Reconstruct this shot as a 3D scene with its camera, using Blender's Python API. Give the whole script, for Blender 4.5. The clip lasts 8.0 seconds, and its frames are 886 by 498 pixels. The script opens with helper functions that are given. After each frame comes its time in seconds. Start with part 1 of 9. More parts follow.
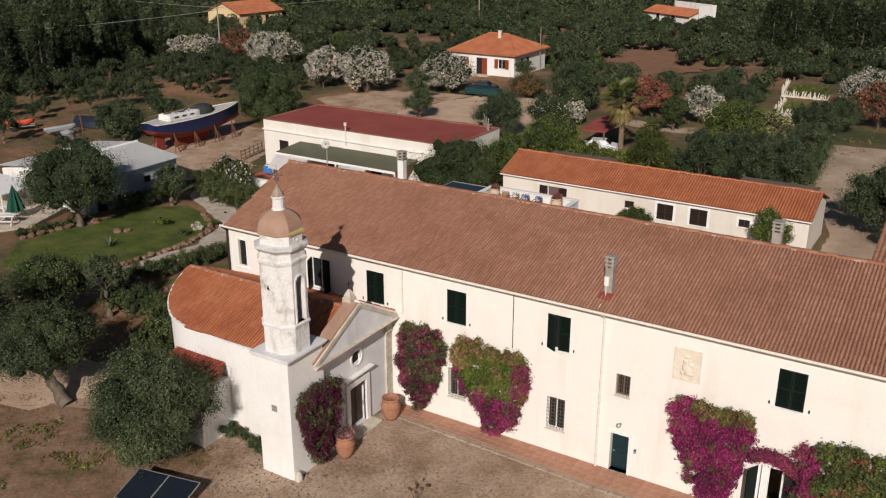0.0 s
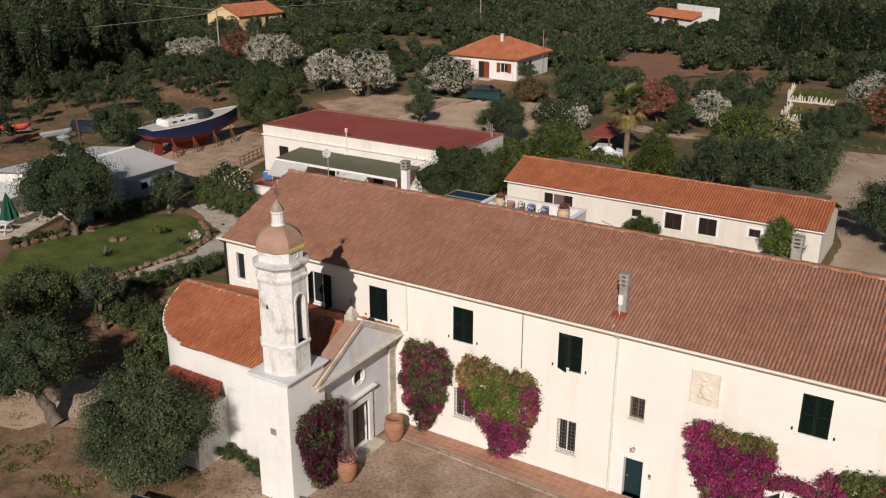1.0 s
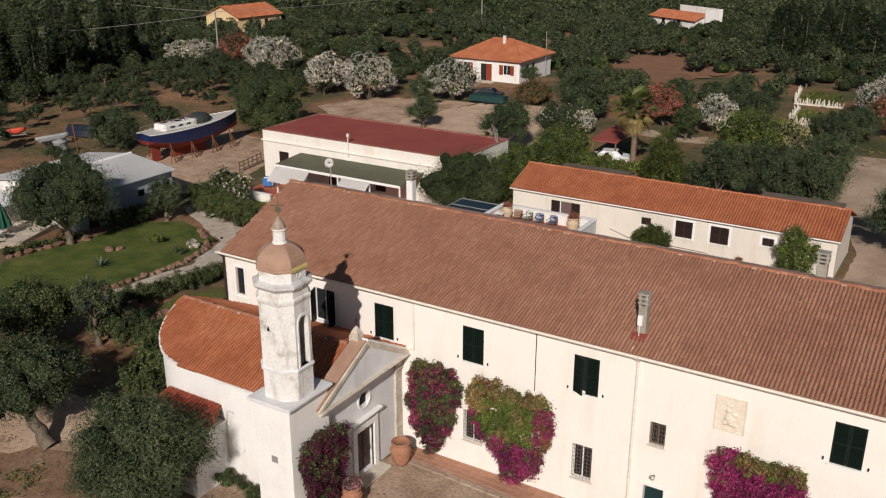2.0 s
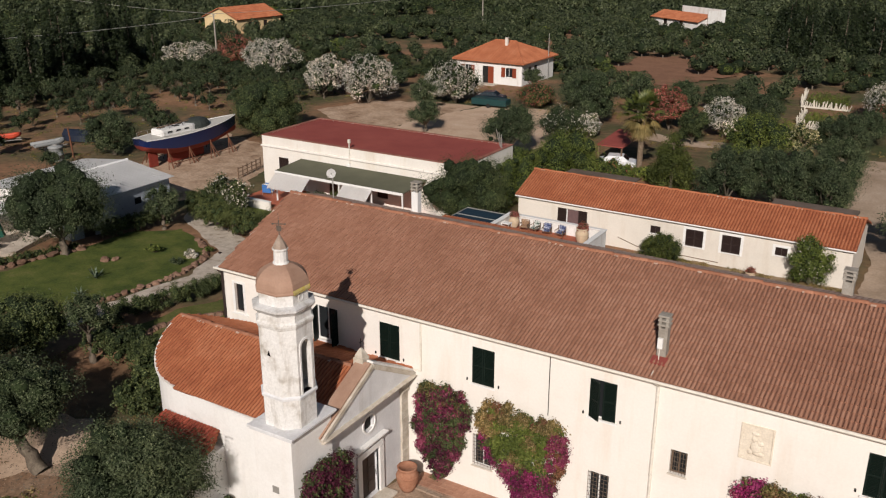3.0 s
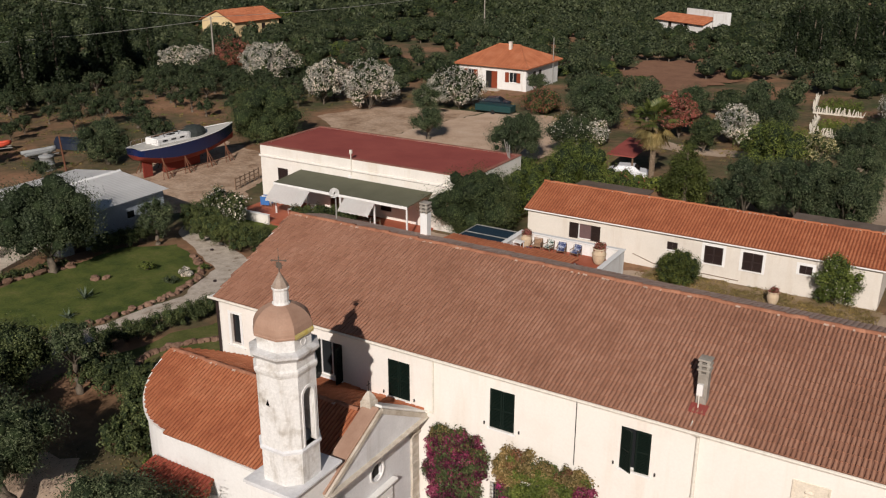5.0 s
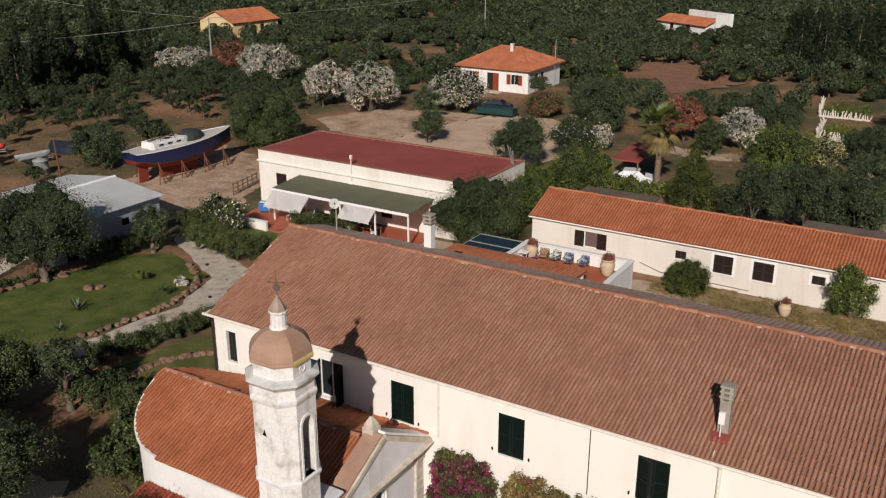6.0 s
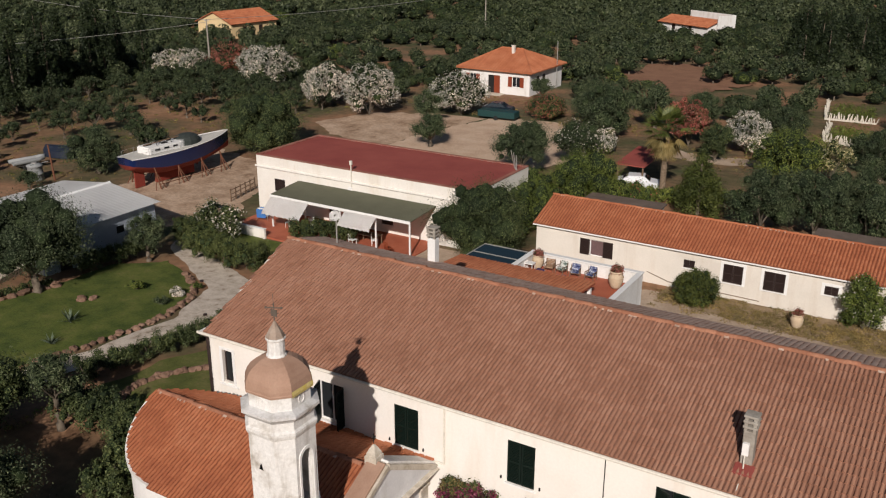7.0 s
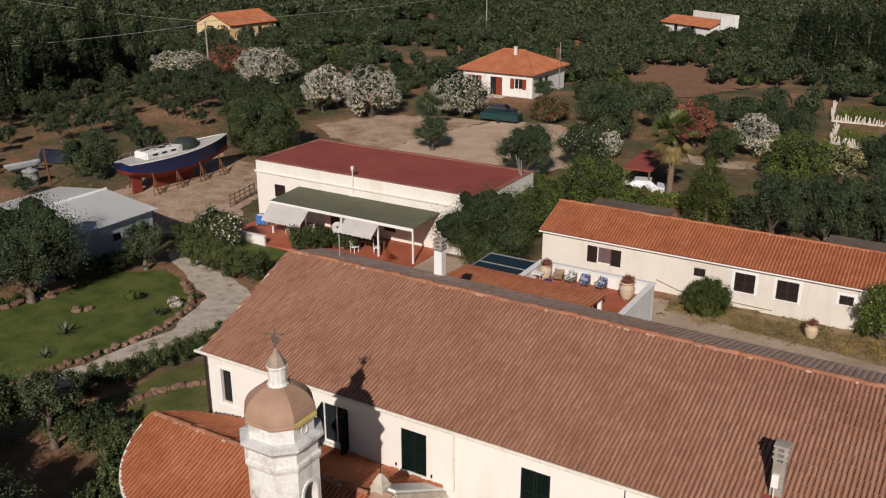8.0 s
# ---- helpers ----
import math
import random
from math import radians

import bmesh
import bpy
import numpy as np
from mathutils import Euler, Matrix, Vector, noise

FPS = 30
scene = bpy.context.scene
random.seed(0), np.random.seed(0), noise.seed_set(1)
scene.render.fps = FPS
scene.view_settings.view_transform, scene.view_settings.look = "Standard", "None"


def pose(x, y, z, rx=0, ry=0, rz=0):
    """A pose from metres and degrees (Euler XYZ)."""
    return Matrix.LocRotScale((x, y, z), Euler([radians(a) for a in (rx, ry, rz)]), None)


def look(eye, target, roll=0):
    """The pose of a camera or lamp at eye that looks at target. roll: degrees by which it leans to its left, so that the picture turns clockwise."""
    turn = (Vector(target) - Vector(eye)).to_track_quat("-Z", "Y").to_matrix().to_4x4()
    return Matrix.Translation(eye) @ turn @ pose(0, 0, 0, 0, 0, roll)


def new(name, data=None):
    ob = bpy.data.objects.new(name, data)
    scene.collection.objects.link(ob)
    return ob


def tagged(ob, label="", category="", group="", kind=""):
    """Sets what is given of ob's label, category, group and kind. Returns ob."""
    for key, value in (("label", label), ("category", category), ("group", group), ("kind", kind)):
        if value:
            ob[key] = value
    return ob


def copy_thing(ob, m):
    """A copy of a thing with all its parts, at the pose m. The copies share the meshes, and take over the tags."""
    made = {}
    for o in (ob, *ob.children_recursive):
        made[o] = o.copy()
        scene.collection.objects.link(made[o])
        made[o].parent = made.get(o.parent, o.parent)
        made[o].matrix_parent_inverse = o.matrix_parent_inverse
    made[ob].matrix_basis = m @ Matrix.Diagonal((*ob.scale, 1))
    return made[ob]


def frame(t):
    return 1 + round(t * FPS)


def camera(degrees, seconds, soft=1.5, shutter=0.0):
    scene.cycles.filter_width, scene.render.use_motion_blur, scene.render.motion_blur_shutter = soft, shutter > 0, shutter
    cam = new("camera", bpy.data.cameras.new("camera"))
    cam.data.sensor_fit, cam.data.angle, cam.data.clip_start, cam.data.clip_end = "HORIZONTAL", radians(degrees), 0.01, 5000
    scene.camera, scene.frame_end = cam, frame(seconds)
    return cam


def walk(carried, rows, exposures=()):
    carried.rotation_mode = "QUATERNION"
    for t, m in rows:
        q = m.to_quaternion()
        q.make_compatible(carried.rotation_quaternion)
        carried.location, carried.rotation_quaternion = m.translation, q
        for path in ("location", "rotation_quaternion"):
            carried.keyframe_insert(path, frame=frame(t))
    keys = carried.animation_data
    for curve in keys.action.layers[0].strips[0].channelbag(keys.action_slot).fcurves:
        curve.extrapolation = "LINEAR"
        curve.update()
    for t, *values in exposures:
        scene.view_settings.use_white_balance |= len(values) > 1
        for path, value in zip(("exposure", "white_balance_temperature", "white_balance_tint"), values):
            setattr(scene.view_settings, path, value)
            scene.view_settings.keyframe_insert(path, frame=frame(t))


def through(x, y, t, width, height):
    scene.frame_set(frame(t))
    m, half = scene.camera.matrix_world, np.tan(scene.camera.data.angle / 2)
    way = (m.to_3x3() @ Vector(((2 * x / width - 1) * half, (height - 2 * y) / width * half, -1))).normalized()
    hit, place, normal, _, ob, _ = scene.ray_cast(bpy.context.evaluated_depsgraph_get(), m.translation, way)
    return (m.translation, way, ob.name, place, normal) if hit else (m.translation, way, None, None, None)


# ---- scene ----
cam = camera(51.9, 8.0, 1.2)
PATH = [
    (0, (11.657, -34.114, 23.895), (10.676, -32.516, 23.2), 0.0),
    (0.5, (11.113, -33.465, 23.917), (10.131, -31.866, 23.224), 0.0),
    (1, (10.478, -32.766, 23.92), (9.497, -31.166, 23.228), 0.1),
    (1.5, (9.772, -32.031, 23.91), (8.792, -30.431, 23.219), 0.1),
    (3, (7.731, -29.855, 24.0), (6.753, -28.253, 23.309), -0.0),
    (3.5, (7.116, -29.188, 24.004), (6.139, -27.585, 23.314), 0.0),
    (4, (6.542, -28.561, 24.037), (5.566, -26.958, 23.346), -0.0),
    (4.5, (5.984, -27.929, 24.022), (5.008, -26.325, 23.332), 0.0),
    (6, (4.224, -25.849, 24.038), (3.251, -24.243, 23.349), 0.1),
    (6.5, (3.68, -25.166, 24.059), (2.708, -23.56, 23.369), 0.1),
    (7, (3.109, -24.494, 24.086), (2.138, -22.887, 23.397), 0.1),
    (7.5, (2.559, -23.888, 24.104), (1.589, -22.28, 23.414), 0.0),
    (8, (1.974, -23.245, 24.102), (1.004, -21.638, 23.413), 0.0),
]
walk(cam, [(t, look(eye, target, roll)) for t, eye, target, roll in PATH])

# ---- light ----
TO_SUN = Vector((0.318, -0.806, 0.505)).normalized()
world = bpy.data.worlds.new("sky")
scene.world = world
world.use_nodes = True
wn = world.node_tree
sky = wn.nodes.new("ShaderNodeTexSky")
sky.sky_type = "NISHITA"
sky.sun_disc = False
sky.sun_elevation = math.asin(TO_SUN.z)
sky.sun_rotation = math.atan2(TO_SUN.x, TO_SUN.y)
sky.air_density, sky.dust_density, sky.ozone_density = 1.0, 1.0, 2.0
wn.links.new(sky.outputs[0], wn.nodes["Background"].inputs[0])
wn.nodes["Background"].inputs[1].default_value = 0.031
sun_data = bpy.data.lights.new("sun", "SUN")
sun_data.energy, sun_data.angle, sun_data.color = 4.2, radians(0.55), (1.0, 0.915, 0.845)
sun = new("sun", sun_data)
sun.matrix_world = look(TO_SUN * 80, (0, 0, 0))
scene.view_settings.exposure = 0.0


# ---- materials ----
def ramp(nt, fac, stops):
    r = nt.nodes.new("ShaderNodeValToRGB")
    while len(r.color_ramp.elements) < len(stops):
        r.color_ramp.elements.new(0.5)
    for e, (p, c) in zip(r.color_ramp.elements, stops):
        e.position, e.color = p, (*c, 1)
    nt.links.new(fac, r.inputs[0])
    return r.outputs[0]


def tex_noise(nt, scale, detail=4, rough=0.6, coord="Object", stretch=None):
    tc = nt.nodes.new("ShaderNodeTexCoord")
    n = nt.nodes.new("ShaderNodeTexNoise")
    n.inputs["Scale"].default_value, n.inputs["Detail"].default_value, n.inputs["Roughness"].default_value = scale, detail, rough
    out = tc.outputs[coord]
    if stretch:
        mp = nt.nodes.new("ShaderNodeMapping")
        mp.inputs["Scale"].default_value = stretch
        nt.links.new(out, mp.inputs[0])
        out = mp.outputs[0]
    nt.links.new(out, n.inputs["Vector"])
    return n.outputs["Fac"]


def mix(nt, fac, a, b, mode="MIX"):
    m = nt.nodes.new("ShaderNodeMix")
    m.data_type, m.blend_type = "RGBA", mode
    for sock, v in ((m.inputs[0], fac), (m.inputs[6], a), (m.inputs[7], b)):
        if isinstance(v, (int, float)):
            sock.default_value = v
        elif isinstance(v, tuple):
            sock.default_value = (*v, 1)
        else:
            nt.links.new(v, sock)
    return m.outputs[2]


def surface(name, stops, scale=1.0, fine=14.0, fine_amount=0.35, rough=0.85, metal=0.0, bump=0.15, bump_scale=None,
            island=0.0, objrand=0.0, stretch=None, spec=0.3, streak=None, coord="Object"):
    """A worn surface: broad stains between the stops' colours, fine grain over them, fine relief."""
    m = bpy.data.materials.new(name)
    m.use_nodes = True
    nt = m.node_tree
    b = nt.nodes["Principled BSDF"]
    b.inputs["Roughness"].default_value, b.inputs["Metallic"].default_value = rough, metal
    b.inputs["Specular IOR Level"].default_value = spec
    col = ramp(nt, tex_noise(nt, scale, 5, 0.62, coord, stretch), stops)
    grain = ramp(nt, tex_noise(nt, fine, 3, 0.7, coord), [(0.3, (0.62, 0.62, 0.62)), (0.7, (1.25, 1.25, 1.25))])
    col = mix(nt, fine_amount, col, grain, "MULTIPLY")
    if streak:
        s = ramp(nt, tex_noise(nt, streak[0], 4, 0.7, coord, (1, 1, 0.12)), [(0.52, (1, 1, 1)), (0.75, streak[1])])
        col = mix(nt, 1.0, col, s, "MULTIPLY")
    if island or objrand:
        if island:
            src = nt.nodes.new("ShaderNodeNewGeometry").outputs["Random Per Island"]
            amount = island
        else:
            src = nt.nodes.new("ShaderNodeObjectInfo").outputs["Random"]
            amount = objrand
        lo, hi = 1 - amount, 1 + amount
        r = ramp(nt, src, [(0.0, (lo, lo * 0.96, lo * 0.94)), (0.55, (1, 1, 1)), (1.0, (hi, hi * 1.02, hi * 1.03))])
        col = mix(nt, 1.0, col, r, "MULTIPLY")
    nt.links.new(col, b.inputs["Base Color"])
    if bump:
        bn = nt.nodes.new("ShaderNodeBump")
        bn.inputs["Strength"].default_value, bn.inputs["Distance"].default_value = bump, 0.05
        nt.links.new(tex_noise(nt, bump_scale or fine, 5, 0.65, coord), bn.inputs["Height"])
        nt.links.new(bn.outputs[0], b.inputs["Normal"])
    return m


def leaf_mat(name, stops, rough=0.6, through=0.16):
    """Leaves: a colour of its own for each leaf, broad tones over the crown, some light let through."""
    m = bpy.data.materials.new(name)
    m.use_nodes = True
    nt = m.node_tree
    b = nt.nodes["Principled BSDF"]
    b.inputs["Roughness"].default_value, b.inputs["Specular IOR Level"].default_value = rough, 0.25
    if through < 0.3:
        mean = [sum(c[k] for _, c in stops) / len(stops) for k in range(3)]
        stops = [(p, tuple(1.06 * (v * 0.75 + m2 * 0.25) for v, m2 in zip(c, mean))) for p, c in stops]
    col = ramp(nt, nt.nodes.new("ShaderNodeNewGeometry").outputs["Random Per Island"], stops)
    broad = ramp(nt, tex_noise(nt, 0.2, 2, 0.5), [(0.35, (0.72, 0.76, 0.74)), (0.65, (1.26, 1.22, 1.12))])
    col = mix(nt, 1.0, col, broad, "MULTIPLY")
    tone = ramp(nt, tex_noise(nt, 0.9, 3, 0.6), [(0.34, (0.62, 0.66, 0.64)), (0.66, (1.3, 1.26, 1.2))])
    col = mix(nt, 1.0, col, tone, "MULTIPLY")
    obj = ramp(nt, nt.nodes.new("ShaderNodeObjectInfo").outputs["Random"], [(0, (0.85, 0.87, 0.85)), (1, (1.12, 1.1, 1.05))])
    col = mix(nt, 1.0, col, obj, "MULTIPLY")
    nt.links.new(col, b.inputs["Base Color"])
    t = nt.nodes.new("ShaderNodeBsdfTranslucent")
    nt.links.new(col, t.inputs[0])
    ms = nt.nodes.new("ShaderNodeMixShader")
    ms.inputs[0].default_value = through
    nt.links.new(b.outputs[0], ms.inputs[1])
    nt.links.new(t.outputs[0], ms.inputs[2])
    nt.links.new(ms.outputs[0], nt.nodes["Material Output"].inputs[0])
    return m


def plain(name, c, rough=0.6, metal=0.0, spec=0.4, var=0.12, scale=6.0):
    lo, hi = tuple(v * (1 - var) for v in c), tuple(min(1, v * (1 + var)) for v in c)
    return surface(name, [(0.3, lo), (0.7, hi)], scale, 30, 0.15, rough, metal, 0.05, spec=spec)


def glass_mat(name, c=(0.020, 0.022, 0.024)):
    m = bpy.data.materials.new(name)
    m.use_nodes = True
    b = m.node_tree.nodes["Principled BSDF"]
    b.inputs["Base Color"].default_value = (*c, 1)
    b.inputs["Roughness"].default_value = 0.06
    b.inputs["Specular IOR Level"].default_value = 0.2
    return m


M = {}
M["plaster"] = surface("cream_plaster", [(0.25, (0.74, 0.69, 0.625)), (0.5, (0.80, 0.76, 0.705)), (0.8, (0.82, 0.785, 0.74))], 0.35, 9, 0.10, 0.9, bump=0.10, bump_scale=25,
                       streak=(0.9, (0.93, 0.89, 0.85)))
M["plaster_white"] = surface("weathered_white_plaster", [(0.25, (0.63, 0.595, 0.55)), (0.42, (0.74, 0.72, 0.69)), (0.8, (0.81, 0.80, 0.78))], 0.7, 12, 0.25, 0.9, bump=0.15, bump_scale=25,
                             streak=(1.3, (0.76, 0.71, 0.65)))
M["plaster_tower"] = surface("stained_tower_plaster", [(0.26, (0.36, 0.32, 0.27)), (0.36, (0.58, 0.55, 0.51)), (0.47, (0.73, 0.715, 0.69)), (0.8, (0.80, 0.79, 0.775))], 1.3, 9, 0.35, 0.92, bump=0.25, bump_scale=20,
                             streak=(2.2, (0.62, 0.585, 0.54)))
M["plaster_nave"] = surface("limewashed_plaster", [(0.25, (0.72, 0.70, 0.665)), (0.5, (0.79, 0.775, 0.75)), (0.8, (0.82, 0.81, 0.79))], 0.6, 9, 0.12, 0.9, bump=0.12, bump_scale=20, streak=(0.8, (0.93, 0.91, 0.89)))
M["plaster_beige"] = surface("beige_plaster", [(0.25, (0.62, 0.56, 0.49)), (0.5, (0.69, 0.64, 0.57)), (0.8, (0.73, 0.68, 0.61))], 0.4, 9, 0.12, 0.9, bump=0.1, bump_scale=25, streak=(0.9, (0.9, 0.86, 0.82)))
M["plaster_grey"] = surface("grey_plaster", [(0.3, (0.60, 0.60, 0.61)), (0.7, (0.74, 0.74, 0.75))], 0.8, 12, 0.18, 0.9, bump=0.12, bump_scale=25, streak=(1.2, (0.82, 0.8, 0.78)))
M["plaster_yellow"] = surface("pale_yellow_plaster", [(0.25, (0.71, 0.665, 0.60)), (0.7, (0.80, 0.765, 0.71))], 0.4, 9, 0.12, 0.9, bump=0.1, streak=(0.8, (0.9, 0.86, 0.8)))
M["plaster_ochre"] = surface("pale_ochre_plaster", [(0.25, (0.62, 0.46, 0.24)), (0.7, (0.72, 0.56, 0.33))], 0.4, 9, 0.12, 0.9, bump=0.1)
M["stone"] = surface("weathered_cornice_stone", [(0.3, (0.42, 0.36, 0.28)), (0.55, (0.58, 0.52, 0.44)), (0.8, (0.70, 0.66, 0.60))], 2.0, 20, 0.4, 0.95, bump=0.4)
M["lichen"] = surface("yellow_lichen_plaster", [(0.3, (0.55, 0.42, 0.08)), (0.6, (0.60, 0.50, 0.22))], 3.0, 20, 0.4, 0.95, bump=0.3)
M["dome"] = surface("brown_dome_render", [(0.3, (0.33, 0.20, 0.14)), (0.6, (0.40, 0.255, 0.185)), (0.85, (0.46, 0.31, 0.23))], 1.2, 16, 0.2, 0.85, bump=0.12)
M["cone_render"] = surface("grey_brown_cone_render", [(0.3, (0.23, 0.165, 0.125)), (0.7, (0.40, 0.32, 0.26))], 3.0, 16, 0.3, 0.9, bump=0.2)
M["ledge_plaster"] = surface("grey_ledge_plaster", [(0.28, (0.38, 0.35, 0.31)), (0.42, (0.58, 0.57, 0.56)), (0.75, (0.70, 0.70, 0.70))], 1.6, 12, 0.3, 0.9, bump=0.2, streak=(2.0, (0.7, 0.66, 0.6)))
M["tile_brown"] = surface("brown_clay_tile", [(0.25, (0.315, 0.152, 0.096)), (0.5, (0.385, 0.193, 0.125)), (0.8, (0.435, 0.238, 0.162))], 0.5, 22, 0.4, 0.9, bump=0.2, island=0.11)
M["tile_brown_piece"] = surface("brown_clay_tile_piece", [(0.25, (0.315, 0.152, 0.096)), (0.5, (0.385, 0.193, 0.125)), (0.8, (0.435, 0.238, 0.162))], 0.5, 22, 0.4, 0.9, bump=0.2, objrand=0.11)
M["tile_back"] = surface("greyed_flat_tile", [(0.25, (0.34, 0.235, 0.185)), (0.5, (0.41, 0.29, 0.235)), (0.8, (0.48, 0.355, 0.29))], 0.5, 22, 0.35, 0.85, bump=0.12, island=0.08)
# clay bed, darker than its tiles so the colour adds valley shade
M["tile_bed"] = surface("clay_bed_with_shade", [(0.3, (0.19, 0.092, 0.060)), (0.7, (0.27, 0.135, 0.092))], 1.2, 18, 0.4, 0.95, bump=0.2)
M["tile_orange"] = surface("orange_clay_tile", [(0.25, (0.33, 0.105, 0.050)), (0.5, (0.43, 0.150, 0.070)), (0.8, (0.50, 0.205, 0.108))], 0.6, 22, 0.35, 0.88, bump=0.2, island=0.09)
# orange bed, likewise darkened for the shade between tile rows
M["tile_orange_bed"] = surface("orange_bed_with_shade", [(0.3, (0.20, 0.058, 0.028)), (0.7, (0.29, 0.090, 0.042))], 1.2, 18, 0.35, 0.95, bump=0.2)
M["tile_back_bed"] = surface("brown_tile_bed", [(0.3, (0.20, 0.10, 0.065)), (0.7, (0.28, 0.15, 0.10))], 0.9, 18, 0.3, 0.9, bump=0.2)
M["tile_ridge"] = surface("ridge_tile", [(0.25, (0.25, 0.10, 0.062)), (0.5, (0.35, 0.155, 0.092)), (0.72, (0.40, 0.20, 0.125)), (0.9, (0.50, 0.36, 0.27))], 1.3, 9, 0.6, 0.9, bump=0.35, bump_scale=9, island=0.16)
M["mortar"] = surface("pale_ridge_mortar", [(0.3, (0.40, 0.24, 0.17)), (0.7, (0.56, 0.43, 0.35))], 3, 20, 0.4, 0.95, bump=0.3)
M["red_roof"] = surface("red_coated_flat_roof", [(0.3, (0.25, 0.055, 0.045)), (0.7, (0.32, 0.080, 0.062))], 0.35, 10, 0.22, 0.8, bump=0.08)
M["paving_joint"] = surface("dusty_paving_joint", [(0.3, (0.32, 0.19, 0.13)), (0.7, (0.44, 0.31, 0.23))], 1.5, 14, 0.4, 0.95, bump=0.2)
M["kerb"] = surface("worn_kerb_stone", [(0.3, (0.27, 0.19, 0.135)), (0.55, (0.38, 0.29, 0.22)), (0.8, (0.47, 0.39, 0.32))], 1.2, 14, 0.5, 0.95, bump=0.35)
M["roof_lip"] = surface("worn_red_roof_lip", [(0.3, (0.24, 0.085, 0.06)), (0.7, (0.36, 0.17, 0.125))], 0.8, 12, 0.3, 0.85, bump=0.1)
M["terracotta_floor"] = surface("terracotta_paving", [(0.25, (0.31, 0.155, 0.10)), (0.45, (0.42, 0.225, 0.15)), (0.62, (0.47, 0.29, 0.205)), (0.8, (0.50, 0.36, 0.27))], 0.9, 10, 0.4, 0.9, bump=0.15, objrand=0.07)
M["red_floor"] = surface("red_tiled_terrace", [(0.3, (0.33, 0.085, 0.045)), (0.7, (0.43, 0.13, 0.07))], 0.9, 12, 0.25, 0.75, bump=0.08)
M["terracotta"] = surface("terracotta_pot", [(0.25, (0.27, 0.115, 0.065)), (0.55, (0.37, 0.18, 0.11)), (0.85, (0.47, 0.30, 0.22))], 2.2, 18, 0.3, 0.85, bump=0.15)
M["pale_pot"] = surface("pale_clay_jar", [(0.25, (0.48, 0.36, 0.24)), (0.7, (0.60, 0.48, 0.34))], 2.2, 18, 0.3, 0.85, bump=0.15)
M["ground"] = surface("dry_reddish_earth", [(0.36, (0.056, 0.068, 0.024)), (0.46, (0.13, 0.096, 0.050)), (0.58, (0.26, 0.140, 0.077)), (0.8, (0.35, 0.22, 0.13))], 0.07, 1.1, 0.8, 0.95, bump=0.4, bump_scale=2.5)
M["gravel"] = surface("trodden_gravel", [(0.26, (0.17, 0.105, 0.066)), (0.40, (0.30, 0.205, 0.138)), (0.55, (0.42, 0.305, 0.222)), (0.78, (0.53, 0.41, 0.315))], 0.30, 7.0, 1.0, 0.97, bump=0.5, bump_scale=16)
M["sand"] = surface("pale_sandy_track", [(0.25, (0.42, 0.285, 0.195)), (0.5, (0.54, 0.39, 0.28)), (0.8, (0.62, 0.48, 0.365))], 0.35, 5, 0.4, 0.97, bump=0.4, bump_scale=12)
M["lane"] = surface("pale_dusty_lane", [(0.25, (0.31, 0.225, 0.155)), (0.55, (0.43, 0.325, 0.24)), (0.8, (0.51, 0.405, 0.315))], 0.35, 5, 0.45, 0.97, bump=0.4, bump_scale=12)
M["path"] = surface("pale_garden_path", [(0.3, (0.20, 0.145, 0.095)), (0.39, (0.44, 0.37, 0.30)), (0.55, (0.55, 0.475, 0.395)), (0.8, (0.63, 0.56, 0.48))], 1.3, 9, 0.5, 0.97, bump=0.4, bump_scale=12)
M["lawn"] = surface("mown_lawn", [(0.25, (0.034, 0.054, 0.009)), (0.42, (0.070, 0.096, 0.016)), (0.58, (0.105, 0.125, 0.024)), (0.75, (0.165, 0.155, 0.050))], 0.6, 7, 0.75, 0.95, bump=0.6, bump_scale=18)
M["lawn_dry"] = surface("patchy_half_dry_grass", [(0.25, (0.055, 0.070, 0.014)), (0.5, (0.105, 0.115, 0.028)), (0.8, (0.21, 0.165, 0.075))], 0.55, 7, 0.55, 0.97, bump=0.6, bump_scale=14)
M["dirt"] = surface("rough_brown_dirt", [(0.25, (0.19, 0.115, 0.070)), (0.40, (0.35, 0.235, 0.155)), (0.54, (0.47, 0.335, 0.235)), (0.8, (0.54, 0.40, 0.295))], 0.5, 3.5, 0.75, 0.97, bump=0.6, bump_scale=9)
M["grove_floor"] = surface("weedy_brown_earth", [(0.27, (0.050, 0.062, 0.018)), (0.37, (0.125, 0.092, 0.045)), (0.50, (0.235, 0.140, 0.085)), (0.75, (0.32, 0.225, 0.15))], 0.55, 5, 0.8, 0.97, bump=0.6, bump_scale=9)
M["drygrass"] = surface("dry_grass", [(0.25, (0.12, 0.10, 0.04)), (0.45, (0.25, 0.175, 0.095)), (0.8, (0.36, 0.27, 0.18))], 0.6, 6, 0.55, 0.97, bump=0.6, bump_scale=10)
M["stone_red"] = surface("reddish_garden_stone", [(0.25, (0.13, 0.072, 0.047)), (0.55, (0.215, 0.13, 0.09)), (0.85, (0.31, 0.215, 0.16))], 1.7, 14, 0.4, 0.95, bump=0.5, objrand=0.2)
M["shutter"] = plain("dark_green_shutter_paint", (0.005, 0.012, 0.009), 0.55, spec=0.2)
M["shutter_brown"] = plain("dark_brown_shutter_paint", (0.030, 0.018, 0.016), 0.55)
M["door_wood"] = plain("dark_varnished_door_wood", (0.050, 0.028, 0.018), 0.5)
M["door_red"] = plain("red_brown_door_wood", (0.22, 0.045, 0.018), 0.5)
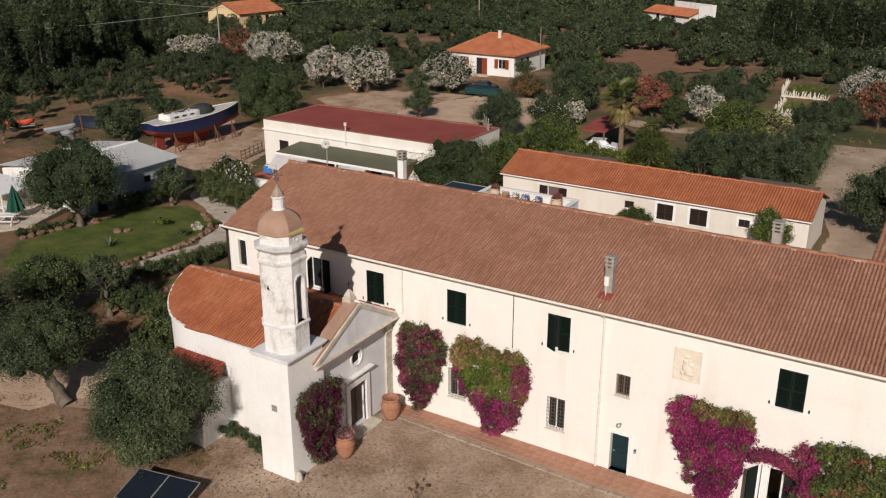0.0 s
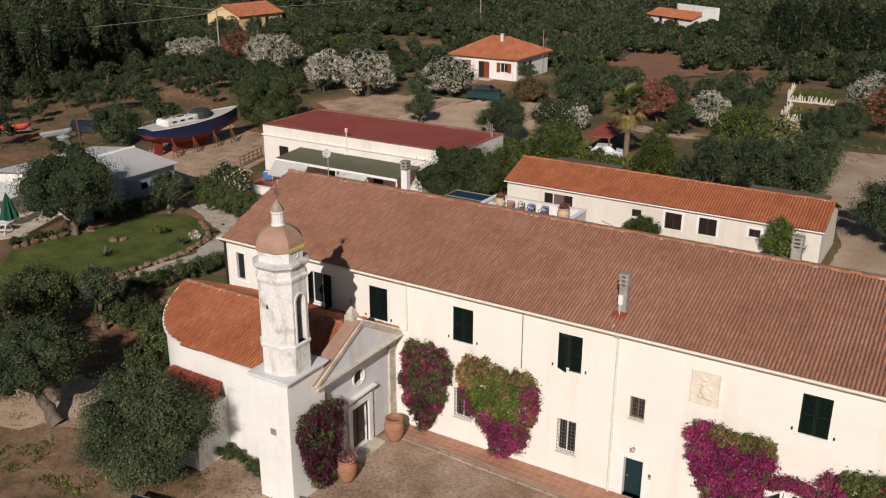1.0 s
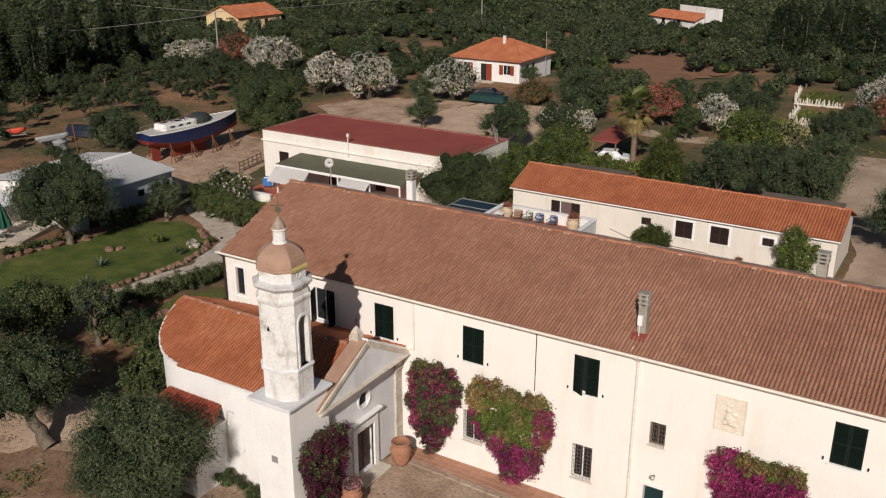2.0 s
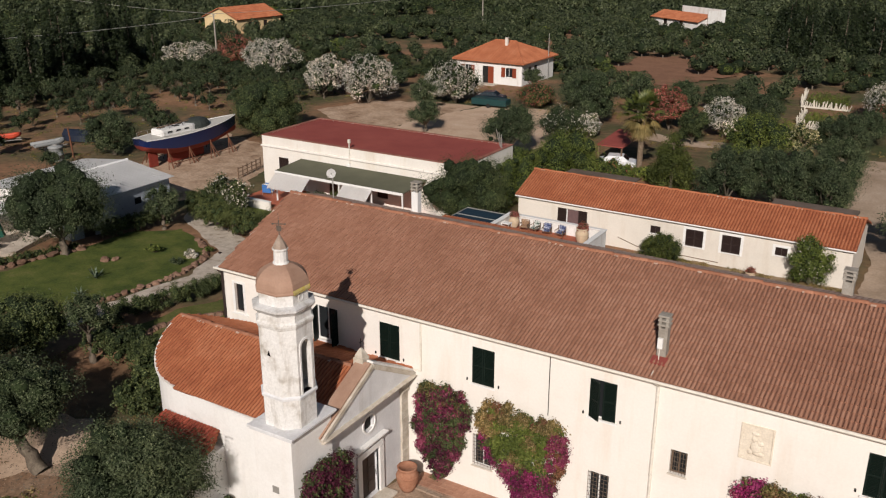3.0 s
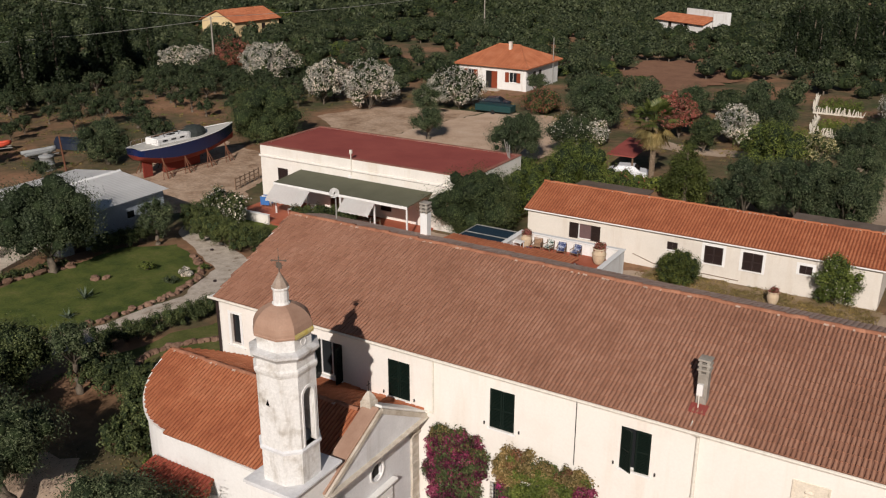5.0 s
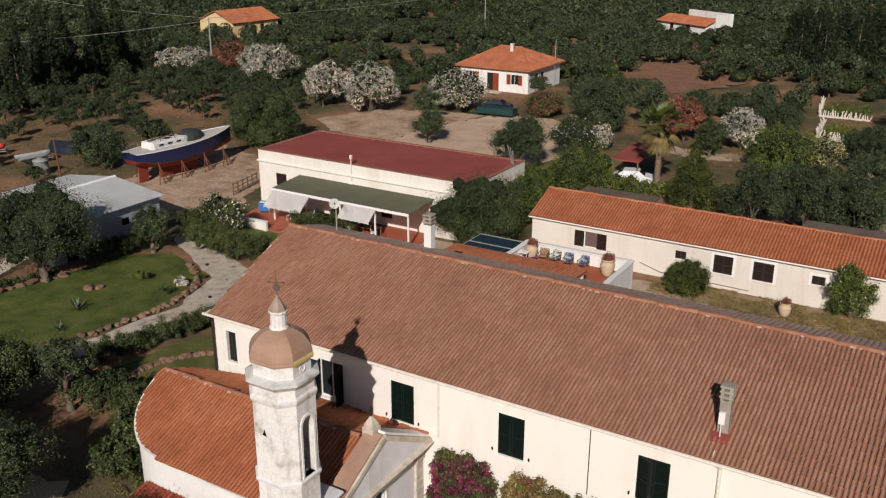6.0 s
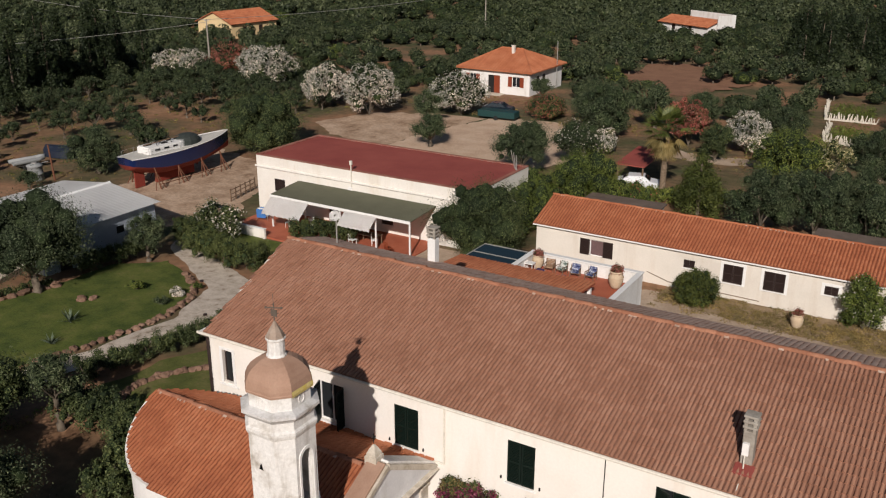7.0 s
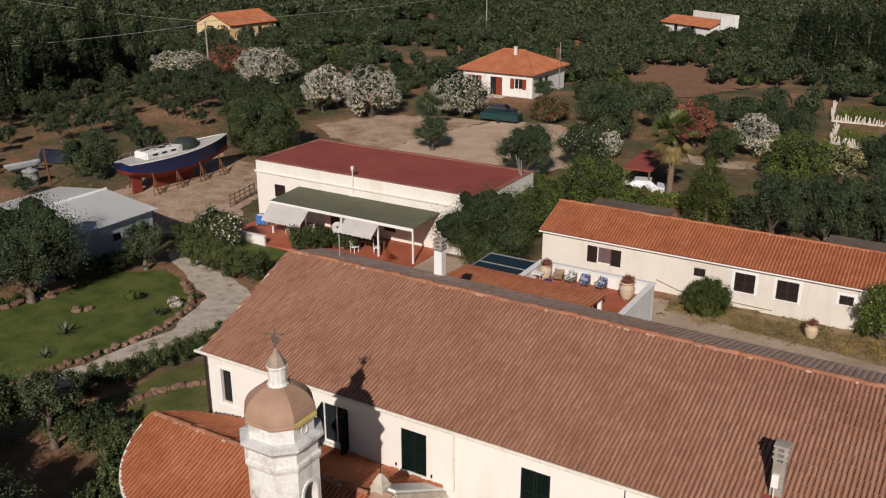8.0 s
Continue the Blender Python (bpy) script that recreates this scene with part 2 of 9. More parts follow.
M["door_teal"] = plain("dark_teal_door_paint", (0.008, 0.030, 0.034), 0.3)
M["white_paint"] = plain("white_paint", (0.78, 0.77, 0.75), 0.55, var=0.05)
M["white_metal"] = surface("white_corrugated_metal", [(0.3, (0.82, 0.815, 0.81)), (0.7, (0.90, 0.895, 0.89))], 0.5, 14, 0.15, 0.45, 0.0, bump=0.04)
# near-black colour stands for the unlit depth of openings
M["dark"] = plain("dark_interior", (0.012, 0.011, 0.010), 0.8)
M["glass"] = glass_mat("window_glass")
M["glass_blue"] = glass_mat("blue_roof_glass", (0.012, 0.025, 0.032))
M["iron"] = plain("wrought_iron", (0.03, 0.028, 0.026), 0.6, 0.6)
M["old_iron"] = plain("weathered_grey_iron", (0.13, 0.105, 0.085), 0.7, 0.2)
M["rust"] = plain("rusty_steel", (0.16, 0.065, 0.035), 0.8, 0.2)
M["grille"] = plain("brown_grille_paint", (0.13, 0.10, 0.075), 0.7)
M["zinc"] = plain("zinc_pipe", (0.46, 0.44, 0.41), 0.5, 0.5)
M["cream_pipe"] = plain("cream_painted_pipe", (0.70, 0.66, 0.58), 0.6)
M["canopy"] = surface("olive_green_canopy_sheet", [(0.3, (0.105, 0.105, 0.068)), (0.7, (0.135, 0.135, 0.090))], 0.5, 12, 0.2, 0.8, bump=0.05)
M["awning"] = plain("white_awning_cloth", (0.82, 0.81, 0.79), 0.85, var=0.04)
M["concrete"] = surface("chimney_concrete", [(0.3, (0.25, 0.22, 0.185)), (0.7, (0.39, 0.36, 0.315))], 2.5, 16, 0.4, 0.9, bump=0.25)
M["bark"] = surface("olive_bark", [(0.3, (0.085, 0.065, 0.048)), (0.7, (0.20, 0.165, 0.125))], 3.0, 16, 0.5, 0.95, bump=0.6, stretch=(1, 1, 0.25))
M["bark_palm"] = surface("palm_bark", [(0.3, (0.14, 0.10, 0.065)), (0.7, (0.27, 0.20, 0.14))], 4.0, 16, 0.5, 0.95, bump=0.6)
# near-black green puts the shade inside crowns into the colour
M["core"] = leaf_mat("shade_coloured_leaf", [(0, (0.010, 0.018, 0.007)), (1, (0.022, 0.034, 0.013))], 0.9, 0.0)
M["olive"] = leaf_mat("olive_leaf", [(0, (0.025, 0.037, 0.018)), (0.45, (0.064, 0.085, 0.044)), (0.8, (0.106, 0.129, 0.071)), (1, (0.172, 0.196, 0.124))])
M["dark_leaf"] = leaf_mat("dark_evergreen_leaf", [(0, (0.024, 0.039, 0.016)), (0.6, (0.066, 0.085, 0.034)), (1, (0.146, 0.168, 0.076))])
M["green_leaf"] = leaf_mat("bright_green_leaf", [(0, (0.052, 0.074, 0.014)), (0.6, (0.112, 0.145, 0.030)), (1, (0.210, 0.235, 0.070))])
M["hedge_leaf"] = leaf_mat("hedge_leaf", [(0, (0.040, 0.053, 0.018)), (0.6, (0.081, 0.099, 0.035)), (1, (0.143, 0.160, 0.066))])
M["box_leaf"] = leaf_mat("clipped_box_leaf", [(0, (0.030, 0.042, 0.010)), (0.6, (0.066, 0.082, 0.020)), (1, (0.12, 0.135, 0.040))])
M["cypress"] = leaf_mat("cypress_leaf", [(0, (0.010, 0.018, 0.009)), (0.6, (0.024, 0.036, 0.016)), (1, (0.050, 0.066, 0.030))])
M["wood_far"] = leaf_mat("maquis_leaf", [(0, (0.014, 0.022, 0.010)), (0.5, (0.033, 0.047, 0.019)), (0.85, (0.056, 0.072, 0.030)), (1, (0.085, 0.10, 0.048))])
M["grove_leaf"] = leaf_mat("far_olive_leaf", [(0, (0.022, 0.031, 0.015)), (0.5, (0.048, 0.063, 0.031)), (0.85, (0.078, 0.095, 0.052)), (1, (0.12, 0.14, 0.085))])
M["scrub_leaf"] = leaf_mat("young_scrub_leaf", [(0, (0.035, 0.052, 0.014)), (0.6, (0.072, 0.096, 0.026)), (1, (0.13, 0.155, 0.052))])
M["white_flower"] = leaf_mat("white_oleander_flower", [(0, (0.58, 0.50, 0.52)), (0.6, (0.74, 0.68, 0.69)), (1, (0.84, 0.80, 0.80))], 0.8, 0.3)
M["mauve_flower"] = leaf_mat("mauve_pink_flower", [(0, (0.30, 0.10, 0.15)), (0.6, (0.45, 0.20, 0.26)), (1, (0.58, 0.36, 0.40))], 0.8, 0.3)
M["straw_flower"] = leaf_mat("straw_yellow_flower", [(0, (0.38, 0.32, 0.17)), (0.6, (0.50, 0.44, 0.27)), (1, (0.62, 0.57, 0.42))], 0.8, 0.3)
M["red_flower"] = leaf_mat("red_oleander_flower", [(0, (0.26, 0.060, 0.055)), (0.6, (0.40, 0.12, 0.105)), (1, (0.54, 0.26, 0.23))], 0.8, 0.3)
M["magenta"] = leaf_mat("magenta_bract", [(0, (0.14, 0.010, 0.065)), (0.5, (0.27, 0.025, 0.130)), (0.85, (0.39, 0.048, 0.205)), (1, (0.47, 0.12, 0.27))], 0.75, 0.3)
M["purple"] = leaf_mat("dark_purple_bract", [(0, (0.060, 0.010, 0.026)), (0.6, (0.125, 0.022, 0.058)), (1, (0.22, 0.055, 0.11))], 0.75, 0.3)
M["dull_magenta"] = leaf_mat("dull_magenta_bract", [(0, (0.13, 0.018, 0.052)), (0.5, (0.24, 0.040, 0.105)), (0.85, (0.34, 0.075, 0.165)), (1, (0.44, 0.17, 0.25))], 0.75, 0.3)
M["olive_bract"] = leaf_mat("withered_olive_bract", [(0, (0.10, 0.075, 0.032)), (0.5, (0.19, 0.145, 0.062)), (0.85, (0.28, 0.21, 0.105)), (1, (0.40, 0.30, 0.19))], 0.75, 0.3)
M["orange_leaf"] = leaf_mat("faded_orange_bract", [(0, (0.15, 0.058, 0.036)), (0.6, (0.25, 0.115, 0.070)), (1, (0.35, 0.20, 0.13))], 0.75, 0.3)
M["palm_leaf"] = leaf_mat("palm_frond", [(0, (0.060, 0.085, 0.020)), (0.6, (0.13, 0.158, 0.040)), (1, (0.22, 0.23, 0.08))], 0.5, 0.25)
M["palm_dry"] = leaf_mat("dry_palm_frond", [(0, (0.17, 0.12, 0.045)), (0.6, (0.27, 0.20, 0.085)), (1, (0.36, 0.28, 0.14))], 0.7, 0.25)
M["navy"] = plain("navy_hull_paint", (0.008, 0.018, 0.075), 0.25, spec=0.6)
M["antifoul"] = plain("red_antifouling", (0.22, 0.035, 0.022), 0.8)
M["deck"] = plain("pale_boat_deck", (0.50, 0.48, 0.44), 0.7)
M["rubber_grey"] = plain("grey_rubber", (0.26, 0.27, 0.27), 0.7)
M["orange_rubber"] = plain("orange_red_rubber", (0.55, 0.075, 0.035), 0.6)
M["black_panel"] = plain("black_solar_panel", (0.014, 0.020, 0.032), 0.2, spec=0.6)
M["green_cloth"] = plain("dark_green_cloth", (0.010, 0.07, 0.045), 0.85)
M["blue_cloth"] = plain("blue_cloth", (0.05, 0.16, 0.42), 0.85)
M["navy_cloth"] = surface("blue_patterned_cushion", [(0.42, (0.022, 0.030, 0.085)), (0.52, (0.07, 0.09, 0.20)), (0.60, (0.48, 0.49, 0.54))], 9, 30, 0.15, 0.9, bump=0.05)
M["leaf_cushion"] = surface("green_patterned_cushion", [(0.40, (0.02, 0.035, 0.03)), (0.47, (0.06, 0.12, 0.09)), (0.54, (0.62, 0.62, 0.58))], 9, 30, 0.15, 0.9, bump=0.05)
M["purple_cloth"] = plain("dark_purple_cloth", (0.045, 0.025, 0.10), 0.9)
M["pink_cloth"] = plain("pink_cloth", (0.55, 0.16, 0.22), 0.9)
M["wood_pale"] = plain("pale_teak", (0.33, 0.21, 0.13), 0.8, var=0.25)
M["car_dark"] = plain("dark_car_paint", (0.012, 0.020, 0.028), 0.25, spec=0.7)
M["car_white"] = plain("white_car_paint", (0.72, 0.73, 0.75), 0.25, spec=0.6)
M["tyre"] = plain("black_tyre", (0.015, 0.015, 0.015), 0.9)
# blue-grey puts the tree and eave shade on the shed wall
M["grey_wall"] = surface("shade_coloured_wall", [(0.3, (0.30, 0.34, 0.40)), (0.7, (0.40, 0.44, 0.50))], 0.6, 10, 0.2, 0.85, bump=0.08)
M["wood"] = plain("weathered_timber", (0.17, 0.11, 0.07), 0.85, var=0.3)
M["brown_sheet"] = surface("grey_brown_roof_sheet", [(0.3, (0.10, 0.075, 0.06)), (0.7, (0.17, 0.13, 0.105))], 0.8, 12, 0.35, 0.9, bump=0.1)
M["tarp"] = plain("dark_blue_tarpaulin", (0.012, 0.018, 0.035), 0.6)
M["dark_tarp"] = plain("dark_green_grey_tarpaulin", (0.035, 0.042, 0.038), 0.75, var=0.3)
M["bleached"] = plain("bleached_cane", (0.60, 0.55, 0.46), 0.85, var=0.2)
M["plaque"] = surface("pale_relief_plaque", [(0.3, (0.66, 0.58, 0.47)), (0.7, (0.78, 0.71, 0.60))], 3.0, 14, 0.3, 0.9, bump=0.4)


# ---- building blocks ----
def mesh_object(name, bm, mat, parent=None):
    me = bpy.data.meshes.new(name)
    bm.normal_update()
    bm.to_mesh(me)
    bm.free()
    for m in (mat if isinstance(mat, (list, tuple)) else [mat]):
        me.materials.append(m)
    ob = new(name, me)
    if parent:
        ob.parent = parent
    return ob


def part(name, bm, mat, parent, label="", smooth=False):
    ob = mesh_object(name, bm, mat, parent)
    if smooth:
        for p in ob.data.polygons:
            p.use_smooth = True
    return tagged(ob, label)


def thing(name, label, category, at=(0, 0, 0), turn=0, group="", kind=""):
    ob = new(name)
    ob.empty_display_size = 0.3
    ob.matrix_basis = pose(*at, 0, 0, turn)
    return tagged(ob, label, category, group, kind)


def np_mesh(name, verts, faces, mat, parent=None, slots=None):
    """One mesh from arrays: verts (n, 3), quads or triangles (m, k)."""
    me = bpy.data.meshes.new(name)
    verts, faces = np.asarray(verts, np.float32), np.asarray(faces, np.int32)
    k = faces.shape[1]
    me.vertices.add(len(verts))
    me.vertices.foreach_set("co", verts.ravel())
    me.loops.add(faces.size)
    me.loops.foreach_set("vertex_index", faces.ravel())
    me.polygons.add(len(faces))
    me.polygons.foreach_set("loop_start", np.arange(0, faces.size, k, dtype=np.int32))
    for m in (mat if isinstance(mat, (list, tuple)) else [mat]):
        me.materials.append(m)
    if slots is not None:
        me.polygons.foreach_set("material_index", np.asarray(slots, np.int32))
    me.update(calc_edges=True)
    ob = new(name, me)
    if parent:
        ob.parent = parent
    return ob


def box(bm, a, b, bevel=0.0, m=None):
    lo, hi = [min(p, q) for p, q in zip(a, b)], [max(p, q) for p, q in zip(a, b)]
    mid = [(p + q) / 2 for p, q in zip(lo, hi)]
    mat = Matrix.Translation(mid) @ Matrix.Diagonal([q - p for p, q in zip(lo, hi)] + [1])
    if m is not None:
        mat = m @ mat
    r = bmesh.ops.create_cube(bm, size=1, matrix=mat)
    if bevel:
        es = list({e for v in r["verts"] for e in v.link_edges})
        bmesh.ops.bevel(bm, geom=es, offset=bevel, segments=1, affect="EDGES")


def rod(bm, a, b, r0, r1=None, segs=8):
    a, b = Vector(a), Vector(b)
    d = b - a
    q = d.to_track_quat("Z", "Y").to_matrix().to_4x4()
    bmesh.ops.create_cone(bm, cap_ends=True, segments=segs, radius1=r0, radius2=r0 if r1 is None else r1, depth=d.length,
                          matrix=Matrix.Translation((a + b) / 2) @ q)


def lathe(bm, profile, segs=16, centre=(0, 0, 0), phase=0.0):
    """A body turned round z from (radius, height) pairs."""
    rings = []
    for r, z in profile:
        rings.append([bm.verts.new((centre[0] + r * math.cos(phase + 2 * math.pi * i / segs), centre[1] + r * math.sin(phase + 2 * math.pi * i / segs), centre[2] + z)) for i in range(segs)])
    for a, b in zip(rings, rings[1:]):
        for i in range(segs):
            bm.faces.new((a[i], a[(i + 1) % segs], b[(i + 1) % segs], b[i]))
    bm.faces.new(list(reversed(rings[0])))
    bm.faces.new(rings[-1])


def prism(bm, poly, z0, z1):
    lo = [bm.verts.new((x, y, z0)) for x, y in poly]
    hi = [bm.verts.new((x, y, z1)) for x, y in poly]
    n = len(poly)
    for i in range(n):
        bm.faces.new((lo[i], lo[(i + 1) % n], hi[(i + 1) % n], hi[i]))
    bm.faces.new(list(reversed(lo)))
    bm.faces.new(hi)


def wall_panel(bm, origin, u, length, height, thick, holes, z0=0.0):
    """An upright wall from origin along the unit vector u, its outer face on the right-hand side of u, with holes (u0, u1, v0, v1) through it."""
    u = Vector(u)
    n = Vector((-u.y, u.x, 0))
    us = sorted({0.0, length, *[h[0] for h in holes], *[h[1] for h in holes]})
    vs = sorted({z0, height, *[h[2] for h in holes], *[h[3] for h in holes]})

    def solid(i, j):
        if not (0 <= i < len(us) - 1 and 0 <= j < len(vs) - 1):
            return False
        cu, cv = (us[i] + us[i + 1]) / 2, (vs[j] + vs[j + 1]) / 2
        return not any(h[0] < cu < h[1] and h[2] < cv < h[3] for h in holes)
    cache = {}

    def vert(i, j, k):
        if (i, j, k) not in cache:
            p = Vector(origin) + u * us[i] + n * (thick * k)
            cache[i, j, k] = bm.verts.new((p.x, p.y, p.z + vs[j]))
        return cache[i, j, k]
    for i in range(len(us) - 1):
        for j in range(len(vs) - 1):
            if not solid(i, j):
                continue
            for k, order in ((0, 1), (1, -1)):
                bm.faces.new([vert(i, j, k), vert(i + 1, j, k), vert(i + 1, j + 1, k), vert(i, j + 1, k)][::order])
            for di, dj, e in ((-1, 0, ((i, j + 1), (i, j))), (1, 0, ((i + 1, j), (i + 1, j + 1))), (0, -1, ((i, j), (i + 1, j))), (0, 1, ((i + 1, j + 1), (i, j + 1)))):
                if not solid(i + di, j + dj):
                    (a, b), (c, d) = e
                    bm.faces.new((vert(c, d, 0), vert(a, b, 0), vert(a, b, 1), vert(c, d, 1)))


def ground_z(x, y):
    s = min(1.0, max(0.0, (y - 2.0) / 26.0))
    return -1.0 * s * s * (3 - 2 * s)


def wobble(x, y, scale=0.5, seed=0.0):
    return noise.noise(Vector((x * scale, y * scale, seed)))


def sheet(name, outline, mat, label, category, lift=0.03, step=0.7, ragged=0.5, seed=1.0):
    """A patch of ground cover draped over the ground inside an outline, with an uneven edge."""
    pts = []
    for (x0, y0), (x1, y1) in zip(outline, outline[1:] + outline[:1]):
        n = max(1, int(math.hypot(x1 - x0, y1 - y0) / step))
        for i in range(n):
            x, y = x0 + (x1 - x0) * i / n, y0 + (y1 - y0) * i / n
            pts.append((x + ragged * wobble(x, y, 0.7, seed), y + ragged * wobble(x, y, 0.7, seed + 9)))
    bm = bmesh.new()
    bm.faces.new([bm.verts.new((x, y, 0)) for x, y in pts])
    ys = [p[1] for p in pts]
    for k in range(int(min(ys)), int(max(ys)) + 1, 2):
        bmesh.ops.bisect_plane(bm, geom=bm.verts[:] + bm.edges[:] + bm.faces[:], plane_co=(0, k, 0), plane_no=(0, 1, 0))
    bmesh.ops.triangulate(bm, faces=bm.faces[:])
    for v in bm.verts:
        v.co.z = ground_z(v.co.x, v.co.y) + lift
    bm.normal_update()
    for f in bm.faces:
        if f.normal.z < 0:
            f.normal_flip()
    return tagged(mesh_object(name, bm, mat), label, category, kind="structure")


def tile_roof(parent, origin, along, down, width, length, mat, bed, pitch_u=0.21, pitch_v=0.36, radius=0.075, keep=None, name="roof", label="", bed_thick=0.10,
              pieces=None, piece_mat=None, seed=1, rise=0.85, lap=0.023):
    """A plane of barrel tiles: rows of half-round cover tiles up the slope on a bed. along, down: unit vectors; keep(u, v) tells where tiles lie."""
    rng = np.random.default_rng(seed)
    along, down = Vector(along), Vector(down)
    up = along.cross(down)
    turned = up.z < 0
    if turned:
        up = -up
    origin = Vector(origin)
    nu, nv = int(width / pitch_u), int(length / pitch_v)
    segs = 5
    ang = np.linspace(0, math.pi, segs)
    verts, faces, singles = [], [], []
    A, D, U = np.array(along), np.array(down), np.array(up)

    def ring(u, v, r, lift):
        c = np.array(origin) + A * u + D * v + U * lift
        return [c + A * (r * math.cos(a)) + U * (r * rise * math.sin(a)) for a in ang]
    for i in range(nu):
        u = (i + 0.5) * width / nu
        for j in range(nv):
            v0 = j * length / nv
            v1 = v0 + length / nv + 0.05
            if keep:
                on = [v for v in np.linspace(v0, v0 + length / nv, 9) if keep(u, v)]
                if len(on) < 3:
                    continue
                v0, v1 = on[0], on[-1] + 0.05
            du, dl = rng.normal(0, 0.006), rng.normal(0, 0.004)
            if pieces and pieces(u, v0):
                singles.append((u + du, v0, v1, dl))
                continue
            b = len(verts)
            verts += ring(u + du, v0, radius * 0.86, 0.012 + dl) + ring(u + du + rng.normal(0, 0.004), v1, radius * 1.06, 0.012 + lap + dl)
            faces += [(b + k, b + k + 1, b + segs + k + 1, b + segs + k) for k in range(segs - 1)]
            verts += [verts[b + segs + k] for k in (0, 1, segs - 2, segs - 1)]
            faces.append((b + 2 * segs, b + 2 * segs + 1, b + 2 * segs + 2, b + 2 * segs + 3))
    bm = bmesh.new()
    cell = (0.09 if width < 15 else 0.3) if keep else 0.5
    nb = max(2, int(length / cell))
    nw = max(2, int(width / cell))
    grid = {}
    for i in range(nw + 1):
        for j in range(nb + 1):
            grid[i, j] = origin + along * (width * i / nw) + down * (length * j / nb)
    vt, vb = {}, {}

    def gv(d, key, off):
        if key not in d:
            d[key] = bm.verts.new(grid[key] + up * off)
        return d[key]
    cells = [(i, j) for i in range(nw) for j in range(nb) if not keep or keep((i + 0.5) * width / nw, (j + 0.5) * length / nb)]
    cs = set(cells)
    for i, j in cells:
        q = [(i, j), (i + 1, j), (i + 1, j + 1), (i, j + 1)]
        bm.faces.new([gv(vt, k, 0.01) for k in q])
        bm.faces.new([gv(vb, k, -bed_thick) for k in reversed(q)])
        for (di, dj), (a, c) in (((0, -1), (q[0], q[1])), ((1, 0), (q[1], q[2])), ((0, 1), (q[2], q[3])), ((-1, 0), (q[3], q[0]))):
            if (i + di, j + dj) not in cs:
                bm.faces.new((gv(vt, c, 0.01), gv(vt, a, 0.01), gv(vb, a, -bed_thick), gv(vb, c, -bed_thick)))
    bmesh.ops.recalc_face_normals(bm, faces=bm.faces[:])
    roof = part(name, bm, bed, parent, label)
    if not turned:
        faces = [q[::-1] for q in faces]
    if verts:
        t = np_mesh("roof_tiles", verts, faces, mat, roof)
        tagged(t, kind="stuff")
    if singles:
        vb_ = length / nv + 0.05
        pv = []
        for r, v, l in ((radius * 0.86, 0.0, 0.012), (radius * 1.06, vb_, 0.012 + lap)):
            pv += [A * (r * math.cos(a)) + U * (r * rise * math.sin(a)) + D * v + U * l for a in ang]
        pv += [pv[segs + k] for k in (0, 1, segs - 2, segs - 1)]
        pf = [(k, k + 1, segs + k + 1, segs + k) for k in range(segs - 1)] + [tuple(2 * segs + k for k in range(4))]
        first = np_mesh("tile", pv, pf, piece_mat or mat, roof)
        for n, (u, v0, v1, dl) in enumerate(singles):
            ob = first if n == 0 else new("tile", first.data)
            ob.parent = roof
            ob.location = origin + along * u + down * v0 + up * dl
    return roof


def ridge_tiles(parent, a, b, r=0.11, step=0.4, mat=None, seed=2, uneven=0.012):
    """A row of overlapping ridge tiles from a to b, bedded in mortar."""
    rng = random.Random(seed)
    a, b = Vector(a), Vector(b)
    d = (b - a).normalized()
    side = Vector((-d.y, d.x, 0)).normalized()
    up = Vector((0, 0, 1))
    n = int((b - a).length / step)
    verts, faces = [], []
    for i in range(n):
        jit = Vector((rng.gauss(0, uneven), rng.gauss(0, uneven), rng.gauss(0, uneven)))
        base = len(verts)
        for t, rr in ((i * step, r * 0.9), (i * step + step + 0.06, r * 1.08)):
            c = a + d * t + jit
            for k in range(7):
                g = math.pi * k / 6
                verts.append(c + side * (rr * math.cos(g)) + up * (rr * math.sin(g)))
        faces += [(base + k, base + k + 1, base + 8 + k, base + 7 + k) for k in range(6)]
    ob = np_mesh("ridge_tiles", [tuple(v) for v in verts], faces, mat or M["tile_ridge"], parent)
    tagged(ob, "worn orange ridge tiles bedded in mortar", kind="stuff")
    verts, faces = [], []
    for i in range(int(n * 0.4)):
        t = rng.random() * (b - a).length
        for s in (-1, 1):
            w = 0.02 + 0.05 * rng.random() ** 2
            c = a + d * t + side * (s * (r + 0.03)) + up * 0.02
            base = len(verts)
            for dx, dy, dz in ((-w, -0.04, -0.02), (w, -0.04, -0.02), (w, 0.05, 0.03), (-w, 0.05, 0.03)):
                verts.append(c + d * dx * 1.6 + side * (s * -dy) + up * dz)
            faces.append((base, base + 1, base + 2, base + 3))
    tagged(np_mesh("mortar", [tuple(v) for v in verts], faces, M["mortar"], parent), kind="stuff")
    return ob


